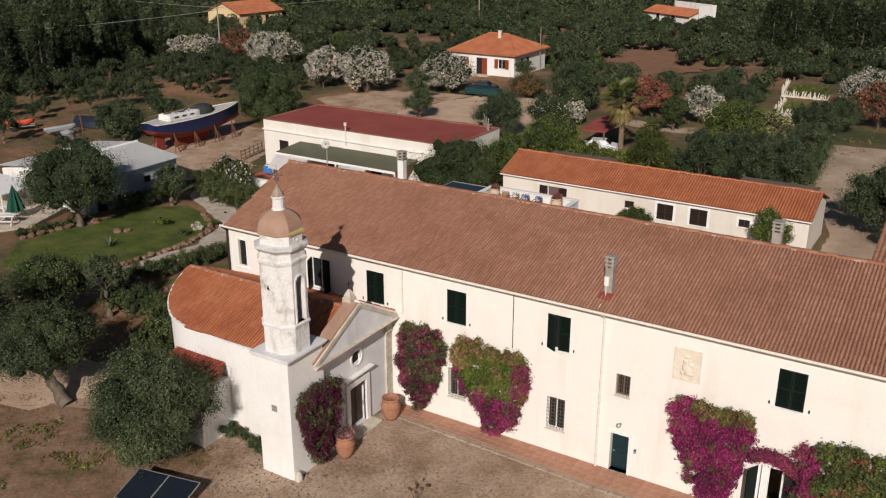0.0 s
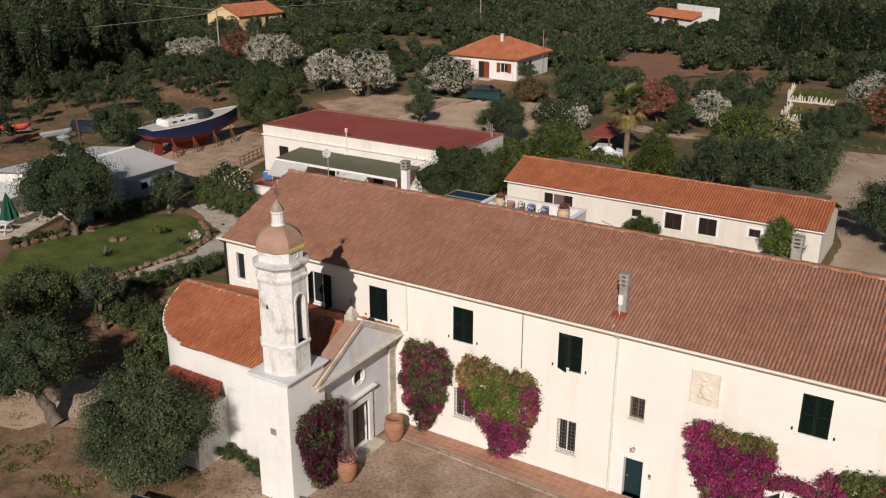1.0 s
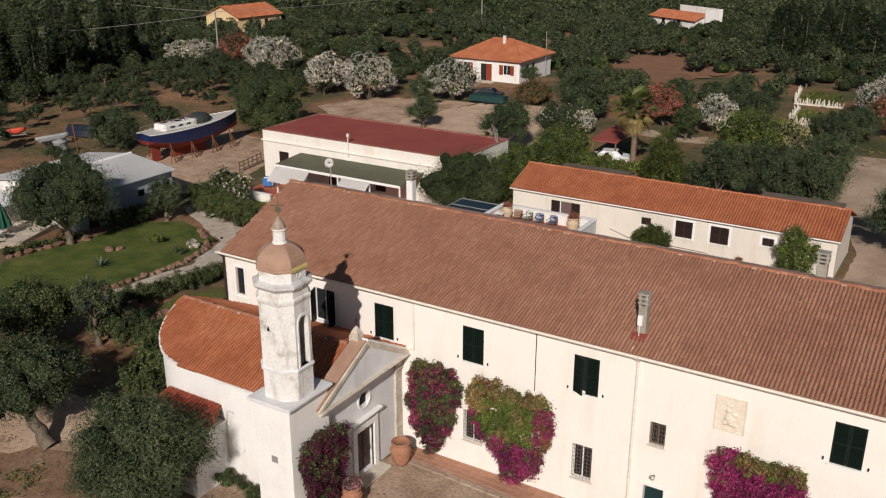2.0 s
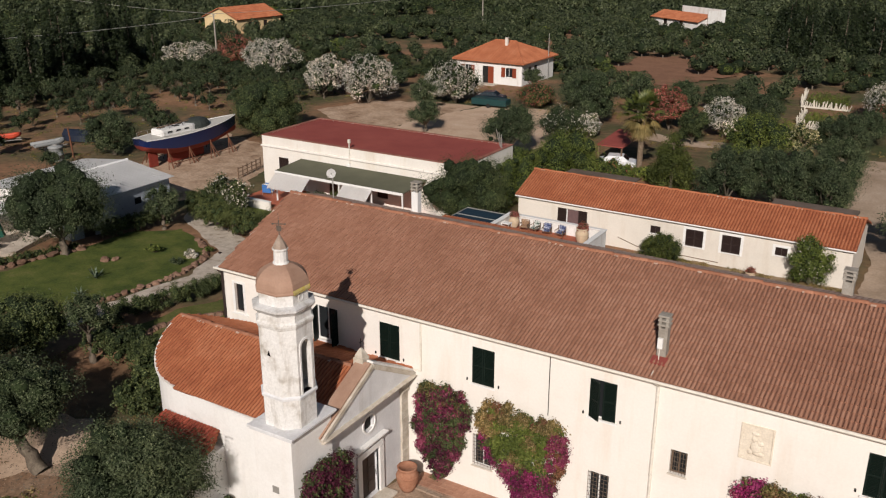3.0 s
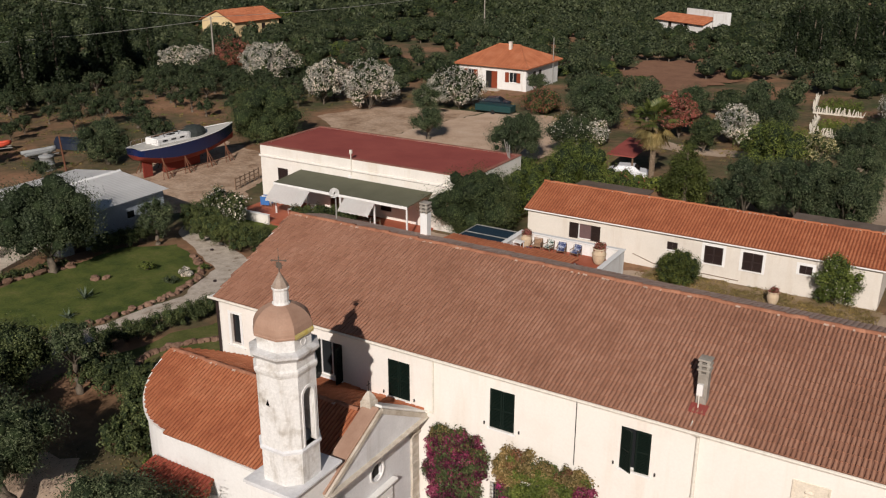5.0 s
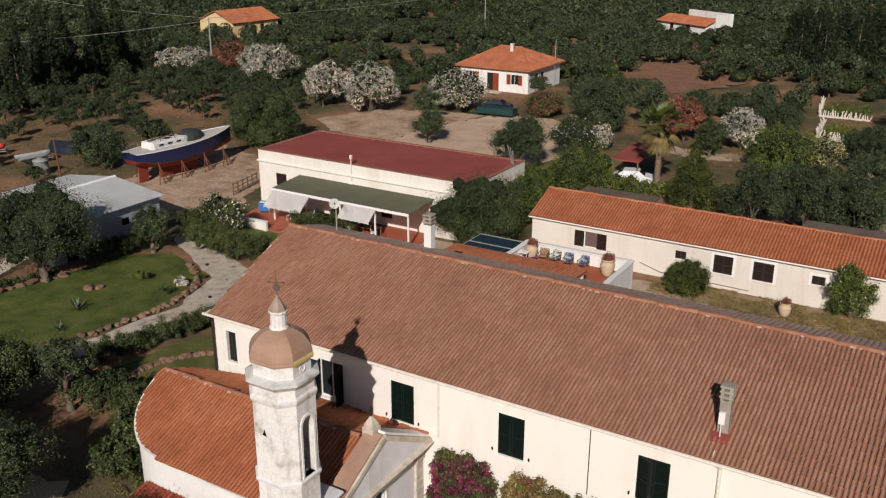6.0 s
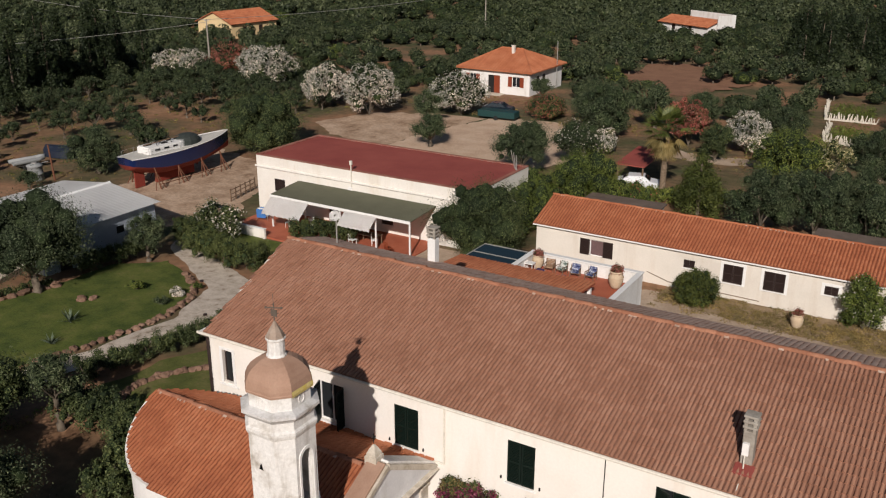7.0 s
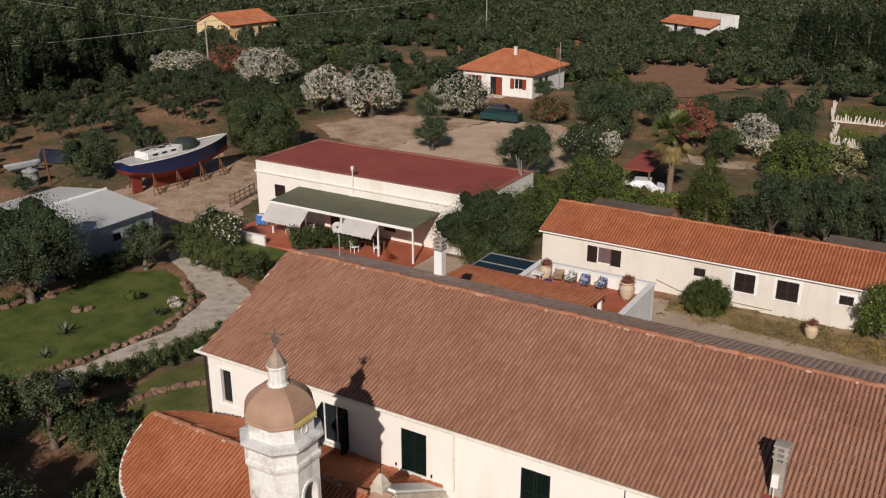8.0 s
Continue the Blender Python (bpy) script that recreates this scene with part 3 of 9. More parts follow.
# ---- plants ----
def leaf_quads(centres, radii, count, size, rng, flat=1.0, aspect=0.45, shell=False):
    """Small leaves thickly set round the clump centres; returns verts (3n, 3) and triangles."""
    centres, radii = np.asarray(centres, float), np.asarray(radii, float)
    count, size = int(count * 1.8), size * 0.82
    w = radii ** 2
    idx = rng.choice(len(centres), count, p=w / w.sum())
    d = rng.normal(size=(count, 3))
    d /= np.linalg.norm(d, axis=1, keepdims=True)
    rad = 0.85 + 0.3 * rng.random(count) if shell else np.abs(rng.normal(0.80, 0.25, count))
    # each clump is stretched its own way, so that no crown is built of balls
    own = np.random.default_rng(len(centres)).uniform(0.65, 1.4, (len(centres), 3))[idx]
    p = centres[idx] + d * own * (radii[idx] * rad)[:, None] * np.array([1, 1, flat])
    # leaves face outwards and upwards, each with a tilt of its own
    face = d + rng.normal(size=(count, 3)) * 0.48 + np.array([0, 0, 0.25])
    face /= np.linalg.norm(face, axis=1, keepdims=True)
    a = np.cross(face, rng.normal(size=(count, 3)))
    a /= np.linalg.norm(a, axis=1, keepdims=True)
    b = np.cross(face, a)
    s = size * (0.65 + 0.7 * rng.random(count))[:, None]
    a, b = a * s, b * s * aspect
    v = np.stack([p - a * 0.4 - b * 0.65, p - a * 0.4 + b * 0.65, p + a * 0.6], 1).reshape(-1, 3)
    return v, np.arange(3 * count).reshape(-1, 3)


def crown_clumps(rng, n, rx, ry, rz, cz, clump=0.3, low=-0.7):
    out = []
    while len(out) < n:
        d = rng.normal(size=3)
        d /= np.linalg.norm(d)
        if d[2] < low:
            continue
        f = 0.35 + 0.62 * rng.random() ** 0.6
        k = 1 + 0.18 * math.sin(3 * math.atan2(d[1], d[0]) + n) * (1 - abs(d[2]))
        out.append((d[0] * rx * f * k, d[1] * ry * f * k, cz + d[2] * rz * f))
    c = np.array(out)
    return c, rx * clump * (0.6 + 0.7 * rng.random(n))


ICO = bmesh.new()
bmesh.ops.create_icosphere(ICO, subdivisions=1, radius=1)
ICO_V = np.array([tuple(v.co) for v in ICO.verts])
ICO_F = np.array([[v.index for v in f.verts] for f in ICO.faces])
ICO.free()


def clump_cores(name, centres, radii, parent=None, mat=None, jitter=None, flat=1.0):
    """A dark lump inside each clump of leaves, its colour standing in for inner shade."""
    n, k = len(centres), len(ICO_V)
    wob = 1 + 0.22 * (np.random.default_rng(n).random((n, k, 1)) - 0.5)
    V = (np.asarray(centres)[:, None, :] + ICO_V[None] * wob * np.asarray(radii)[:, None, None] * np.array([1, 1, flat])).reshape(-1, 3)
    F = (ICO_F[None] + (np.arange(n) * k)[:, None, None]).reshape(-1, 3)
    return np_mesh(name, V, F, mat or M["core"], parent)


def stem(bm, pts, r0, r1, segs=7):
    """A tapered, bent branch through the points."""
    n = len(pts)
    rings = []
    for i, p in enumerate(pts):
        p = Vector(p)
        d = (Vector(pts[min(i + 1, n - 1)]) - Vector(pts[max(i - 1, 0)])).normalized()
        q = d.to_track_quat("Z", "Y")
        r = r0 + (r1 - r0) * i / (n - 1)
        rings.append([bm.verts.new(p + q @ Vector((r * math.cos(6.283 * k / segs), r * math.sin(6.283 * k / segs), 0))) for k in range(segs)])
    for a, b in zip(rings, rings[1:]):
        for k in range(segs):
            bm.faces.new((a[k], a[(k + 1) % segs], b[(k + 1) % segs], b[k]))
    bm.faces.new(rings[-1])


def tree(name, label, category, x, y, height, r, leaf="olive", count=4000, size=0.16, trunk_h=1.3, trunk_r=0.2, lean=(0, 0), clumps=36, low=-0.6,
         squash=1.0, seed=0, flower=None, flower_share=0.3, group="", clump=0.3, ry=None, bark="bark", aspect=0.45):
    rng = np.random.default_rng(seed + 77)
    rz = (height - trunk_h) / 2 * 1.05
    cz = trunk_h + (height - trunk_h) / 2
    t = thing(name, label, category, (x, y, ground_z(x, y) - 0.03), group=group)
    c, cr = crown_clumps(rng, clumps, r, ry or r, rz, cz, clump, low)
    c[:, 0] += lean[0]
    c[:, 1] += lean[1]
    bm = bmesh.new()
    fork = (lean[0] * 0.55, lean[1] * 0.55, trunk_h * 0.85)
    wig = [(fork[0] * k / 4 + 0.35 * trunk_r * math.sin(k * 1.9 + seed), fork[1] * k / 4 + 0.35 * trunk_r * math.cos(k * 2.3 + seed), fork[2] * k / 4) for k in range(5)]
    stem(bm, wig, trunk_r * 1.35, trunk_r * 0.8, 9)
    for k in rng.choice(clumps, min(clumps, 9), replace=False):
        e = c[k]
        mid = (fork[0] * 0.5 + e[0] * 0.5 + rng.normal(0, 0.12), fork[1] * 0.5 + e[1] * 0.5 + rng.normal(0, 0.12), fork[2] * 0.45 + e[2] * 0.55)
        stem(bm, [wig[-1], mid, tuple(e)], trunk_r * 0.5, trunk_r * 0.1, 5)
    part("trunk", bm, M[bark], t, smooth=True)
    v, q = leaf_quads(c, cr, count, size, rng, squash, aspect)
    crown = np_mesh("crown", v, q, M[leaf], t)
    # dark lumps between the leaves colour in the crown's inner shade
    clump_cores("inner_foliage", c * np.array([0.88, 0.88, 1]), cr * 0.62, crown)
    if flower:
        v, q = leaf_quads(c[c[:, 2] > cz - rz * 0.7], cr[c[:, 2] > cz - rz * 0.7], int(count * flower_share), size * 1.0, rng, squash, 0.9, True)
        tagged(np_mesh("blossom", v, q, M[flower], t), "clusters of open blossom")
    return t


def hedge(name, label, line, width, height, leaf, density=230, size=0.11, seed=0, group=""):
    """A clipped hedge along a line of points."""
    rng = np.random.default_rng(seed)
    x0, y0 = line[0]
    t = thing(name, label, "hedge", (x0, y0, ground_z(x0, y0)), group=group)
    cs, rs = [], []
    bm = bmesh.new()
    for (ax, ay), (bx, by) in zip(line, line[1:]):
        L = math.hypot(bx - ax, by - ay)
        for i in range(int(L / 0.28)):
            f = (i + rng.random()) * 0.28 / L
            for _ in range(max(2, int(width * height * 3))):
                s = (rng.random() - 0.5) * (width - 0.3)
                px, py = ax + (bx - ax) * f - (by - ay) / L * s, ay + (by - ay) * f + (bx - ax) / L * s
                hz = 0.15 + (height - 0.3 + 0.18 * wobble(px, py, 0.8, 3)) * math.sqrt(rng.random())
                cs.append((px - x0, py - y0, ground_z(px, py) - ground_z(x0, y0) + hz))
                rs.append(0.2 + 0.12 * rng.random())
            if i % 3 == 0:
                gx, gy = ax + (bx - ax) * f - x0, ay + (by - ay) * f - y0
                stem(bm, [(gx, gy, -0.2), (gx + 0.05, gy, height * 0.4), (gx + 0.1 * rng.normal(), gy + 0.1 * rng.normal(), height * 0.8)], 0.035, 0.012, 5)
    total = sum(math.hypot(b[0] - a[0], b[1] - a[1]) for a, b in zip(line, line[1:]))
    v, q = leaf_quads(cs, rs, int(total * (width + 2 * height) * density), size, rng, 1, 0.6)
    fo = np_mesh("foliage", v, q, M[leaf], t)
    pick = rng.choice(len(cs), min(len(cs), int(total * width * height * 3) + 10), replace=False)
    # dark lumps stand in for the shade within the hedge
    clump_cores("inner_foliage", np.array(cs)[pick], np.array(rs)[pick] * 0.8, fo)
    part("stems", bm, M["bark"], t)
    return t


def in_poly(x, z, poly):
    c = False
    for (x0, z0), (x1, z1) in zip(poly, poly[1:] + poly[:1]):
        if (z0 > z) != (z1 > z) and x < (x1 - x0) * (z - z0) / (z1 - z0) + x0:
            c = not c
    return c


def climber(label, base, u, n_out, outline, zones, count, size, depth=0.45, seed=0):
    """A flowering climber trained on a wall: outline in (along, height) metres; zones(a, h, random) names the leaf material."""
    rng = random.Random(seed)
    t = thing("bougainvillea", label, "climbing plant", base, group="bougainvilleas on the walls")
    xs, zs = [p[0] for p in outline], [p[1] for p in outline]
    per = {}
    ux, uy = u
    nx, ny = n_out
    clumps = []
    while len(clumps) < 520:
        a, h = rng.uniform(min(xs), max(xs)), rng.uniform(min(zs), max(zs))
        if in_poly(a, h, outline):
            clumps.append((a, h, depth * (0.2 + 0.8 * rng.random()), 0.13 + 0.13 * rng.random()))
    npr = np.random.default_rng(seed)
    for a, h, d, r in clumps:
        per.setdefault(zones(a, h, rng), []).append((a * ux + d * 0.6 * nx, a * uy + d * 0.6 * ny, h, r))
    for key, lst in per.items():
        arr = np.array(lst)
        v, q = leaf_quads(arr[:, :3], arr[:, 3], int(count * len(lst) / 520), size, npr, 1, 0.8)
        np_mesh("blossom" if key in ("magenta", "dull_magenta", "purple", "orange_leaf") else "foliage", v, q, M[key], t)
    # the leaves close to the wall, in a darker green that paints in their shade
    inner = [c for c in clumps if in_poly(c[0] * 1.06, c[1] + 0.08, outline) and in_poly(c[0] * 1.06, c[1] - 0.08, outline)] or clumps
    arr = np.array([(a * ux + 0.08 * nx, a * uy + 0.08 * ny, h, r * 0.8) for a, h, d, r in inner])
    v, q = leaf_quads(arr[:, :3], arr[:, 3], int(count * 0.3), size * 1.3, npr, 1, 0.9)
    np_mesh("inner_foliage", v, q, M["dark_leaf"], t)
    bm = bmesh.new()
    low = min(outline, key=lambda p: p[1])
    for k in range(7):
        a, h, d, r = clumps[k * 31]
        stem(bm, [(low[0] * ux + 0.15 * nx, low[0] * uy + 0.15 * ny, -0.05), ((low[0] * 0.7 + a * 0.3) * ux + 0.12 * nx, (low[0] * 0.7 + a * 0.3) * uy + 0.12 * ny, h * 0.5), (a * ux + 0.1 * nx, a * uy + 0.1 * ny, h)], 0.035, 0.01, 5)
    part("stems", bm, M["bark"], t)
    return t


# ---- ground ----
def build_ground():
    def axis(lo, hi, step):
        inner = list(np.arange(lo, hi + step / 2, step))
        return [-3000, -1500, -800, -450, -300, -220] + inner + [220, 300, 450, 800, 1500, 3000]
    xs, ys = axis(-180, 60, 2.0), axis(-60, 180, 2.0)
    verts = []
    for y in ys:
        for x in xs:
            h = 0.10 * wobble(x, y, 0.09, 4) + 0.04 * wobble(x, y, 0.4, 8)
            near = 1.0 if (y > 85 or x < -76) else 0.1
            verts.append((x, y, ground_z(x, y) + h * near))
    nx = len(xs)
    faces = [(j * nx + i, j * nx + i + 1, (j + 1) * nx + i + 1, (j + 1) * nx + i) for j in range(len(ys) - 1) for i in range(nx - 1)]
    g = np_mesh("ground", verts, faces, M["ground"])
    tagged(g, "dry reddish earth with sparse dry grass", "ground", kind="structure")


build_ground()
sheet("ground_yard", [(-27.5, -8.5), (-24.0, -7.0), (-22.0, -5), (-13, -4), (-12.2, -0.6), (-2.5, -1.0), (30, -1.0), (40, -8), (40, -60), (-45, -60), (-40, -22), (-30, -16)], M["gravel"],
      "brown trodden gravel yard before the house", "yard", 0.03, 0.8, 0.8, 2)
sheet("ground_grove", [(-27.5, -9.6), (-21.5, -8.4), (-17.0, -8.6), (-16.0, -11.5), (-14.0, -15), (-13.5, -22), (-42, -26), (-37, -17)], M["grove_floor"], "brown earth with weeds and fallen leaves under the olives", "ground", 0.04, 0.6, 1.4, 13)
sheet("ground_track", [(-60, -30), (-38, -15), (-28, -10.5), (-25.5, -7.0), (-28, -5), (-34, -5.5), (-50, -14), (-70, -24)], M["sand"], "pale sandy track beside the olive trees", "track", 0.05, 0.8, 1.2, 3)
sheet("lawn", [(-50.6, 11.6), (-50.8, 5.0), (-47, 0.8), (-41.6, 1.6), (-40.4, 5.5), (-39.8, 10.5), (-41.2, 16.0), (-44.0, 18.4), (-48.4, 20.2), (-51.0, 17.0)], M["lawn"],
      "mown green lawn edged with stones", "lawn", 0.05, 0.6, 0.5, 4)
sheet("path", [(-41.2, 0.5), (-38.6, 1.5), (-37.7, 5), (-37.4, 10.5), (-37.5, 14.5), (-39.5, 20), (-44.0, 22.0), (-48.8, 23.5), (-53, 29), (-55, 28), (-50.2, 22.2), (-46.0, 20.0), (-41.6, 17.5), (-39.3, 12), (-39.6, 6)],
      M["path"], "pale gravel garden path with scattered leaves", "path", 0.07, 0.6, 0.3, 5)
sheet("lawn", [(-35.6, 2.0), (-27.5, 0.2), (-25.0, 3), (-25.2, 12), (-33.5, 12), (-35.0, 7)], M["lawn_dry"], "patchy green and dry grass beside the house", "lawn", 0.05, 0.6, 0.5, 6)
sheet("lawn", [(-49.5, 24.6), (-41.6, 24.4), (-40.5, 28.2), (-49.5, 28.4)], M["lawn"], "small green lawn behind the hedge", "lawn", 0.05, 0.6, 0.2, 7)
sheet("road", [(-68, 26), (-55, 26.5), (-52.8, 31), (-56, 39.5), (-63, 47), (-75, 50), (-71, 40), (-69, 32)], M["dirt"], "pale dusty yard round the boat", "yard", 0.04, 0.8, 1.0, 8)
sheet("road", [(-56, 60), (-50, 54), (-37, 57), (-34.5, 66), (-38, 76), (-44, 82), (-52, 80.5), (-55.5, 70)], M["sand"], "bare pale earth parking place", "parking place", 0.04, 0.8, 1.0, 9)
sheet("road", [(-71, 66), (-57, 57), (-55.8, 62), (-55.2, 70), (-53, 79.6), (-60, 79), (-68, 75)], M["dirt"], "brown rutted track beside the parking place", "track", 0.032, 0.8, 1.0, 14)
sheet("road", [(-30, 73.5), (-21.5, 71.2), (-14, 74.5), (-13.5, 77), (-22, 74.6), (-29, 76.5)], M["lane"], "pale sandy lane among the trees", "lane", 0.04, 0.8, 0.5, 15)
sheet("road", [(-34, 14), (7, 14), (7, 40), (5.5, 60), (2.5, 76), (-5.5, 75), (-3.2, 62), (0.8, 46), (2.0, 42), (1.8, 35.2), (-13, 34.2), (-34, 34)], M["lane"], "pale gravel lane behind the house", "lane", 0.04, 0.8, 0.5, 10)
sheet("verge", [(-14.5, 33.2), (-9, 32.2), (1, 31.4), (1.8, 35.6), (-14.5, 35.6)], M["drygrass"], "dry grass verge along the low building", "verge", 0.07, 0.5, 0.5, 11)
sheet("field", [(-52, 112), (-35, 108), (-30, 122), (-36, 140), (-50, 138)], surface("red_ploughed_soil", [(0.3, (0.20, 0.10, 0.06)), (0.7, (0.28, 0.15, 0.09))], 0.4, 3, 0.4, 0.97, bump=0.4, bump_scale=4), "bare reddish ploughed soil", "field", 0.12, 1.5, 2.5, 12)


# ---- main house ----
RIDGE_Y, RIDGE_Z = 6.15, 9.86
SKEW = 0.145
X0, X1, DEPTH, WALL = -23.2, 18.0, 9.0, 7.94
house = thing("farmhouse", "long cream plastered farmhouse with a brown tiled roof", "house")
UPPER = [(-17.36, -16.14), (-13.80, -12.74), (-9.06, -8.0), (-3.77, -2.66), (6.25, 7.33)]
HOLES = [(-22.45, -21.90, 5.60, 7.08)] + [(a, b, 5.38, 7.08) for a, b in UPPER] + [(-8.99, -8.04, 1.38, 2.94), (-3.64, -2.73, 1.28, 2.94), (-0.39, 0.26, 3.96, 5.0), (-0.45, 0.40, 0.10, 2.02), (5.95, 7.55, 0.05, 2.6)]


def house_walls():
    bm = bmesh.new()
    wall_panel(bm, (X0, 0, 0), (1, 0, 0), X1 - X0, WALL, 0.45, [(a - X0, b - X0, c, d) for a, b, c, d in HOLES], -0.3)
    part("front_wall", bm, M["plaster"], house)
    bm = bmesh.new()
    wall_panel(bm, (X1, DEPTH, 0), (-1, 0, 0), X1 - X0 + SKEW * DEPTH, 8.86, 0.45, [], -1.2)
    part("back_wall", bm, M["plaster"], house)
    for x, w in ((X0, 0.4), (X1, -0.4)):
        bm = bmesh.new()
        pts = [(0.45, -1.2), (DEPTH - 0.45, -1.2), (DEPTH - 0.45, 8.96), (RIDGE_Y, 9.72), (0.45, 8.02)]
        k = SKEW if x < 0 else 0.0
        a = [bm.verts.new((x - k * y, y, z)) for y, z in pts]
        b = [bm.verts.new((x - k * y + w, y, z)) for y, z in pts]
        bm.faces.new(a)
        bm.faces.new(b[::-1])
        for i in range(5):
            bm.faces.new((a[i], b[i], b[(i + 1) % 5], a[(i + 1) % 5]))
        bmesh.ops.recalc_face_normals(bm, faces=bm.faces[:])
        part("gable_wall", bm, M["plaster"], house)


house_walls()

down = Vector((0, -6.6, -1.90))


def skew_keep(s):
    """The left end of the roof runs slightly askew to the front."""
    return lambda u, v: X0 - 1.3 + u > X0 + 0.2 - 0.0 - SKEW * (RIDGE_Y + s * v * 0.961) - 0.0
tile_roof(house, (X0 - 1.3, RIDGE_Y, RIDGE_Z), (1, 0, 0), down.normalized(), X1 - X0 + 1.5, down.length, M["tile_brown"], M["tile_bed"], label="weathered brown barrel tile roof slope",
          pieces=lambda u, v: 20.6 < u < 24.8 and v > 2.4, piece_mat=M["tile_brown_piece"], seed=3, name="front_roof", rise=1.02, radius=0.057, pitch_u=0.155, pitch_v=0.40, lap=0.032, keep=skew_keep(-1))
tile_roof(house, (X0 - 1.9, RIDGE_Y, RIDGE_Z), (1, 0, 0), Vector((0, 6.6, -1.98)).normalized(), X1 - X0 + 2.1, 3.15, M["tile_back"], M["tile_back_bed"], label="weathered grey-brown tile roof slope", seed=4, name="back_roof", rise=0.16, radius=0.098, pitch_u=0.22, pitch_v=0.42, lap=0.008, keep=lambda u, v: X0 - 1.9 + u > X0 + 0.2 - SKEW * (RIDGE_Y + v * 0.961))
ridge_tiles(house, (X0 - 0.70, RIDGE_Y, RIDGE_Z + 0.04), (X1 + 0.2, RIDGE_Y, RIDGE_Z + 0.04))


def gutter_and_pipes():
    bm = bmesh.new()
    rod(bm, (X0 - 0.05, -0.50, 7.88), (X1, -0.50, 7.88), 0.065, segs=8)
    part("gutter", bm, M["cream_pipe"], house, "cream painted eaves gutter")
    bm = bmesh.new()
    box(bm, (X0 - 0.1, -0.40, 7.78), (X1, -0.003, 7.87))
    part("eaves_board", bm, M["plaster_white"], house)
    for x, z0, r in ((-1.06, 0.02, 0.06), (X0 + 0.05, 4.9, 0.06)):
        bm = bmesh.new()
        rod(bm, (x, -0.48, 7.84), (x, -0.09, 7.55), r)
        rod(bm, (x, -0.09, 7.6), (x, -0.09, z0), r)
        for k in range(4):
            rod(bm, (x, -0.09, z0 + 0.6 + k * 1.5), (x, -0.09, z0 + 0.66 + k * 1.5), r + 0.018)
        part("downpipe", bm, M["cream_pipe"] if x > -5 else M["shutter_brown"], house)
    bm = bmesh.new()
    rod(bm, (-5.49, -0.03, 7.7), (-5.49, -0.03, 4.9), 0.018, segs=6)
    part("cable", bm, M["iron"], house, "thin dark cable down the wall")
    bm = bmesh.new()
    rod(bm, (-11.6, -0.06, 7.68), (-11.6, -0.06, 5.25), 0.04)
    rod(bm, (-11.6, -0.06, 5.25), (-12.0, -0.06, 5.22), 0.04)
    part("downpipe", bm, M["cream_pipe"], house)
    # small iron shutter catches beside the openings
    for a, b in UPPER[1:]:
        for x in (a - 0.22, b + 0.22):
            bm = bmesh.new()
            box(bm, (x - 0.03, -0.05, 5.45), (x + 0.03, 0.0, 5.58), 0.01)
            part("shutter_catch", bm, M["iron"], house)


gutter_and_pipes()


def louvre_leaf(w, h):
    """A louvred shutter leaf as one relief: a frame with sloping slats between."""
    f = 0.07
    xs = [0, f, f + 0.002, w - f - 0.002, w - f, w]
    rows = [(0.0, 0.0), (f, 0.0)]
    for z0, z1 in ((f, h / 2 - f / 2), (h / 2 + f / 2, h - f)):
        n = max(3, int((z1 - z0) / 0.06))
        for i in range(n):
            rows += [(z0 + i * (z1 - z0) / n + 0.001, 0.030), (z0 + (i + 0.96) * (z1 - z0) / n, 0.006)]
        rows += [(z1, 0.0), (z1 + f, 0.0)]
    bm = bmesh.new()
    grid = [[bm.verts.new((x, d if 1 < i < 4 else 0.0, z)) for i, x in enumerate(xs)] for z, d in rows]
    for p, q in zip(grid, grid[1:]):
        for i in range(5):
            bm.faces.new((p[i], p[i + 1], q[i + 1], q[i]))
    rim = [r[0] for r in grid] + grid[-1][1:] + [r[-1] for r in reversed(grid[:-1])] + list(reversed(grid[0][1:-1]))
    back = [bm.verts.new((v.co.x, 0.045, v.co.z)) for v in rim]
    for i in range(len(rim)):
        j = (i + 1) % len(rim)
        bm.faces.new((rim[i], rim[j], back[j], back[i]))
    bm.faces.new(back)
    bmesh.ops.recalc_face_normals(bm, faces=bm.faces[:])
    return bm


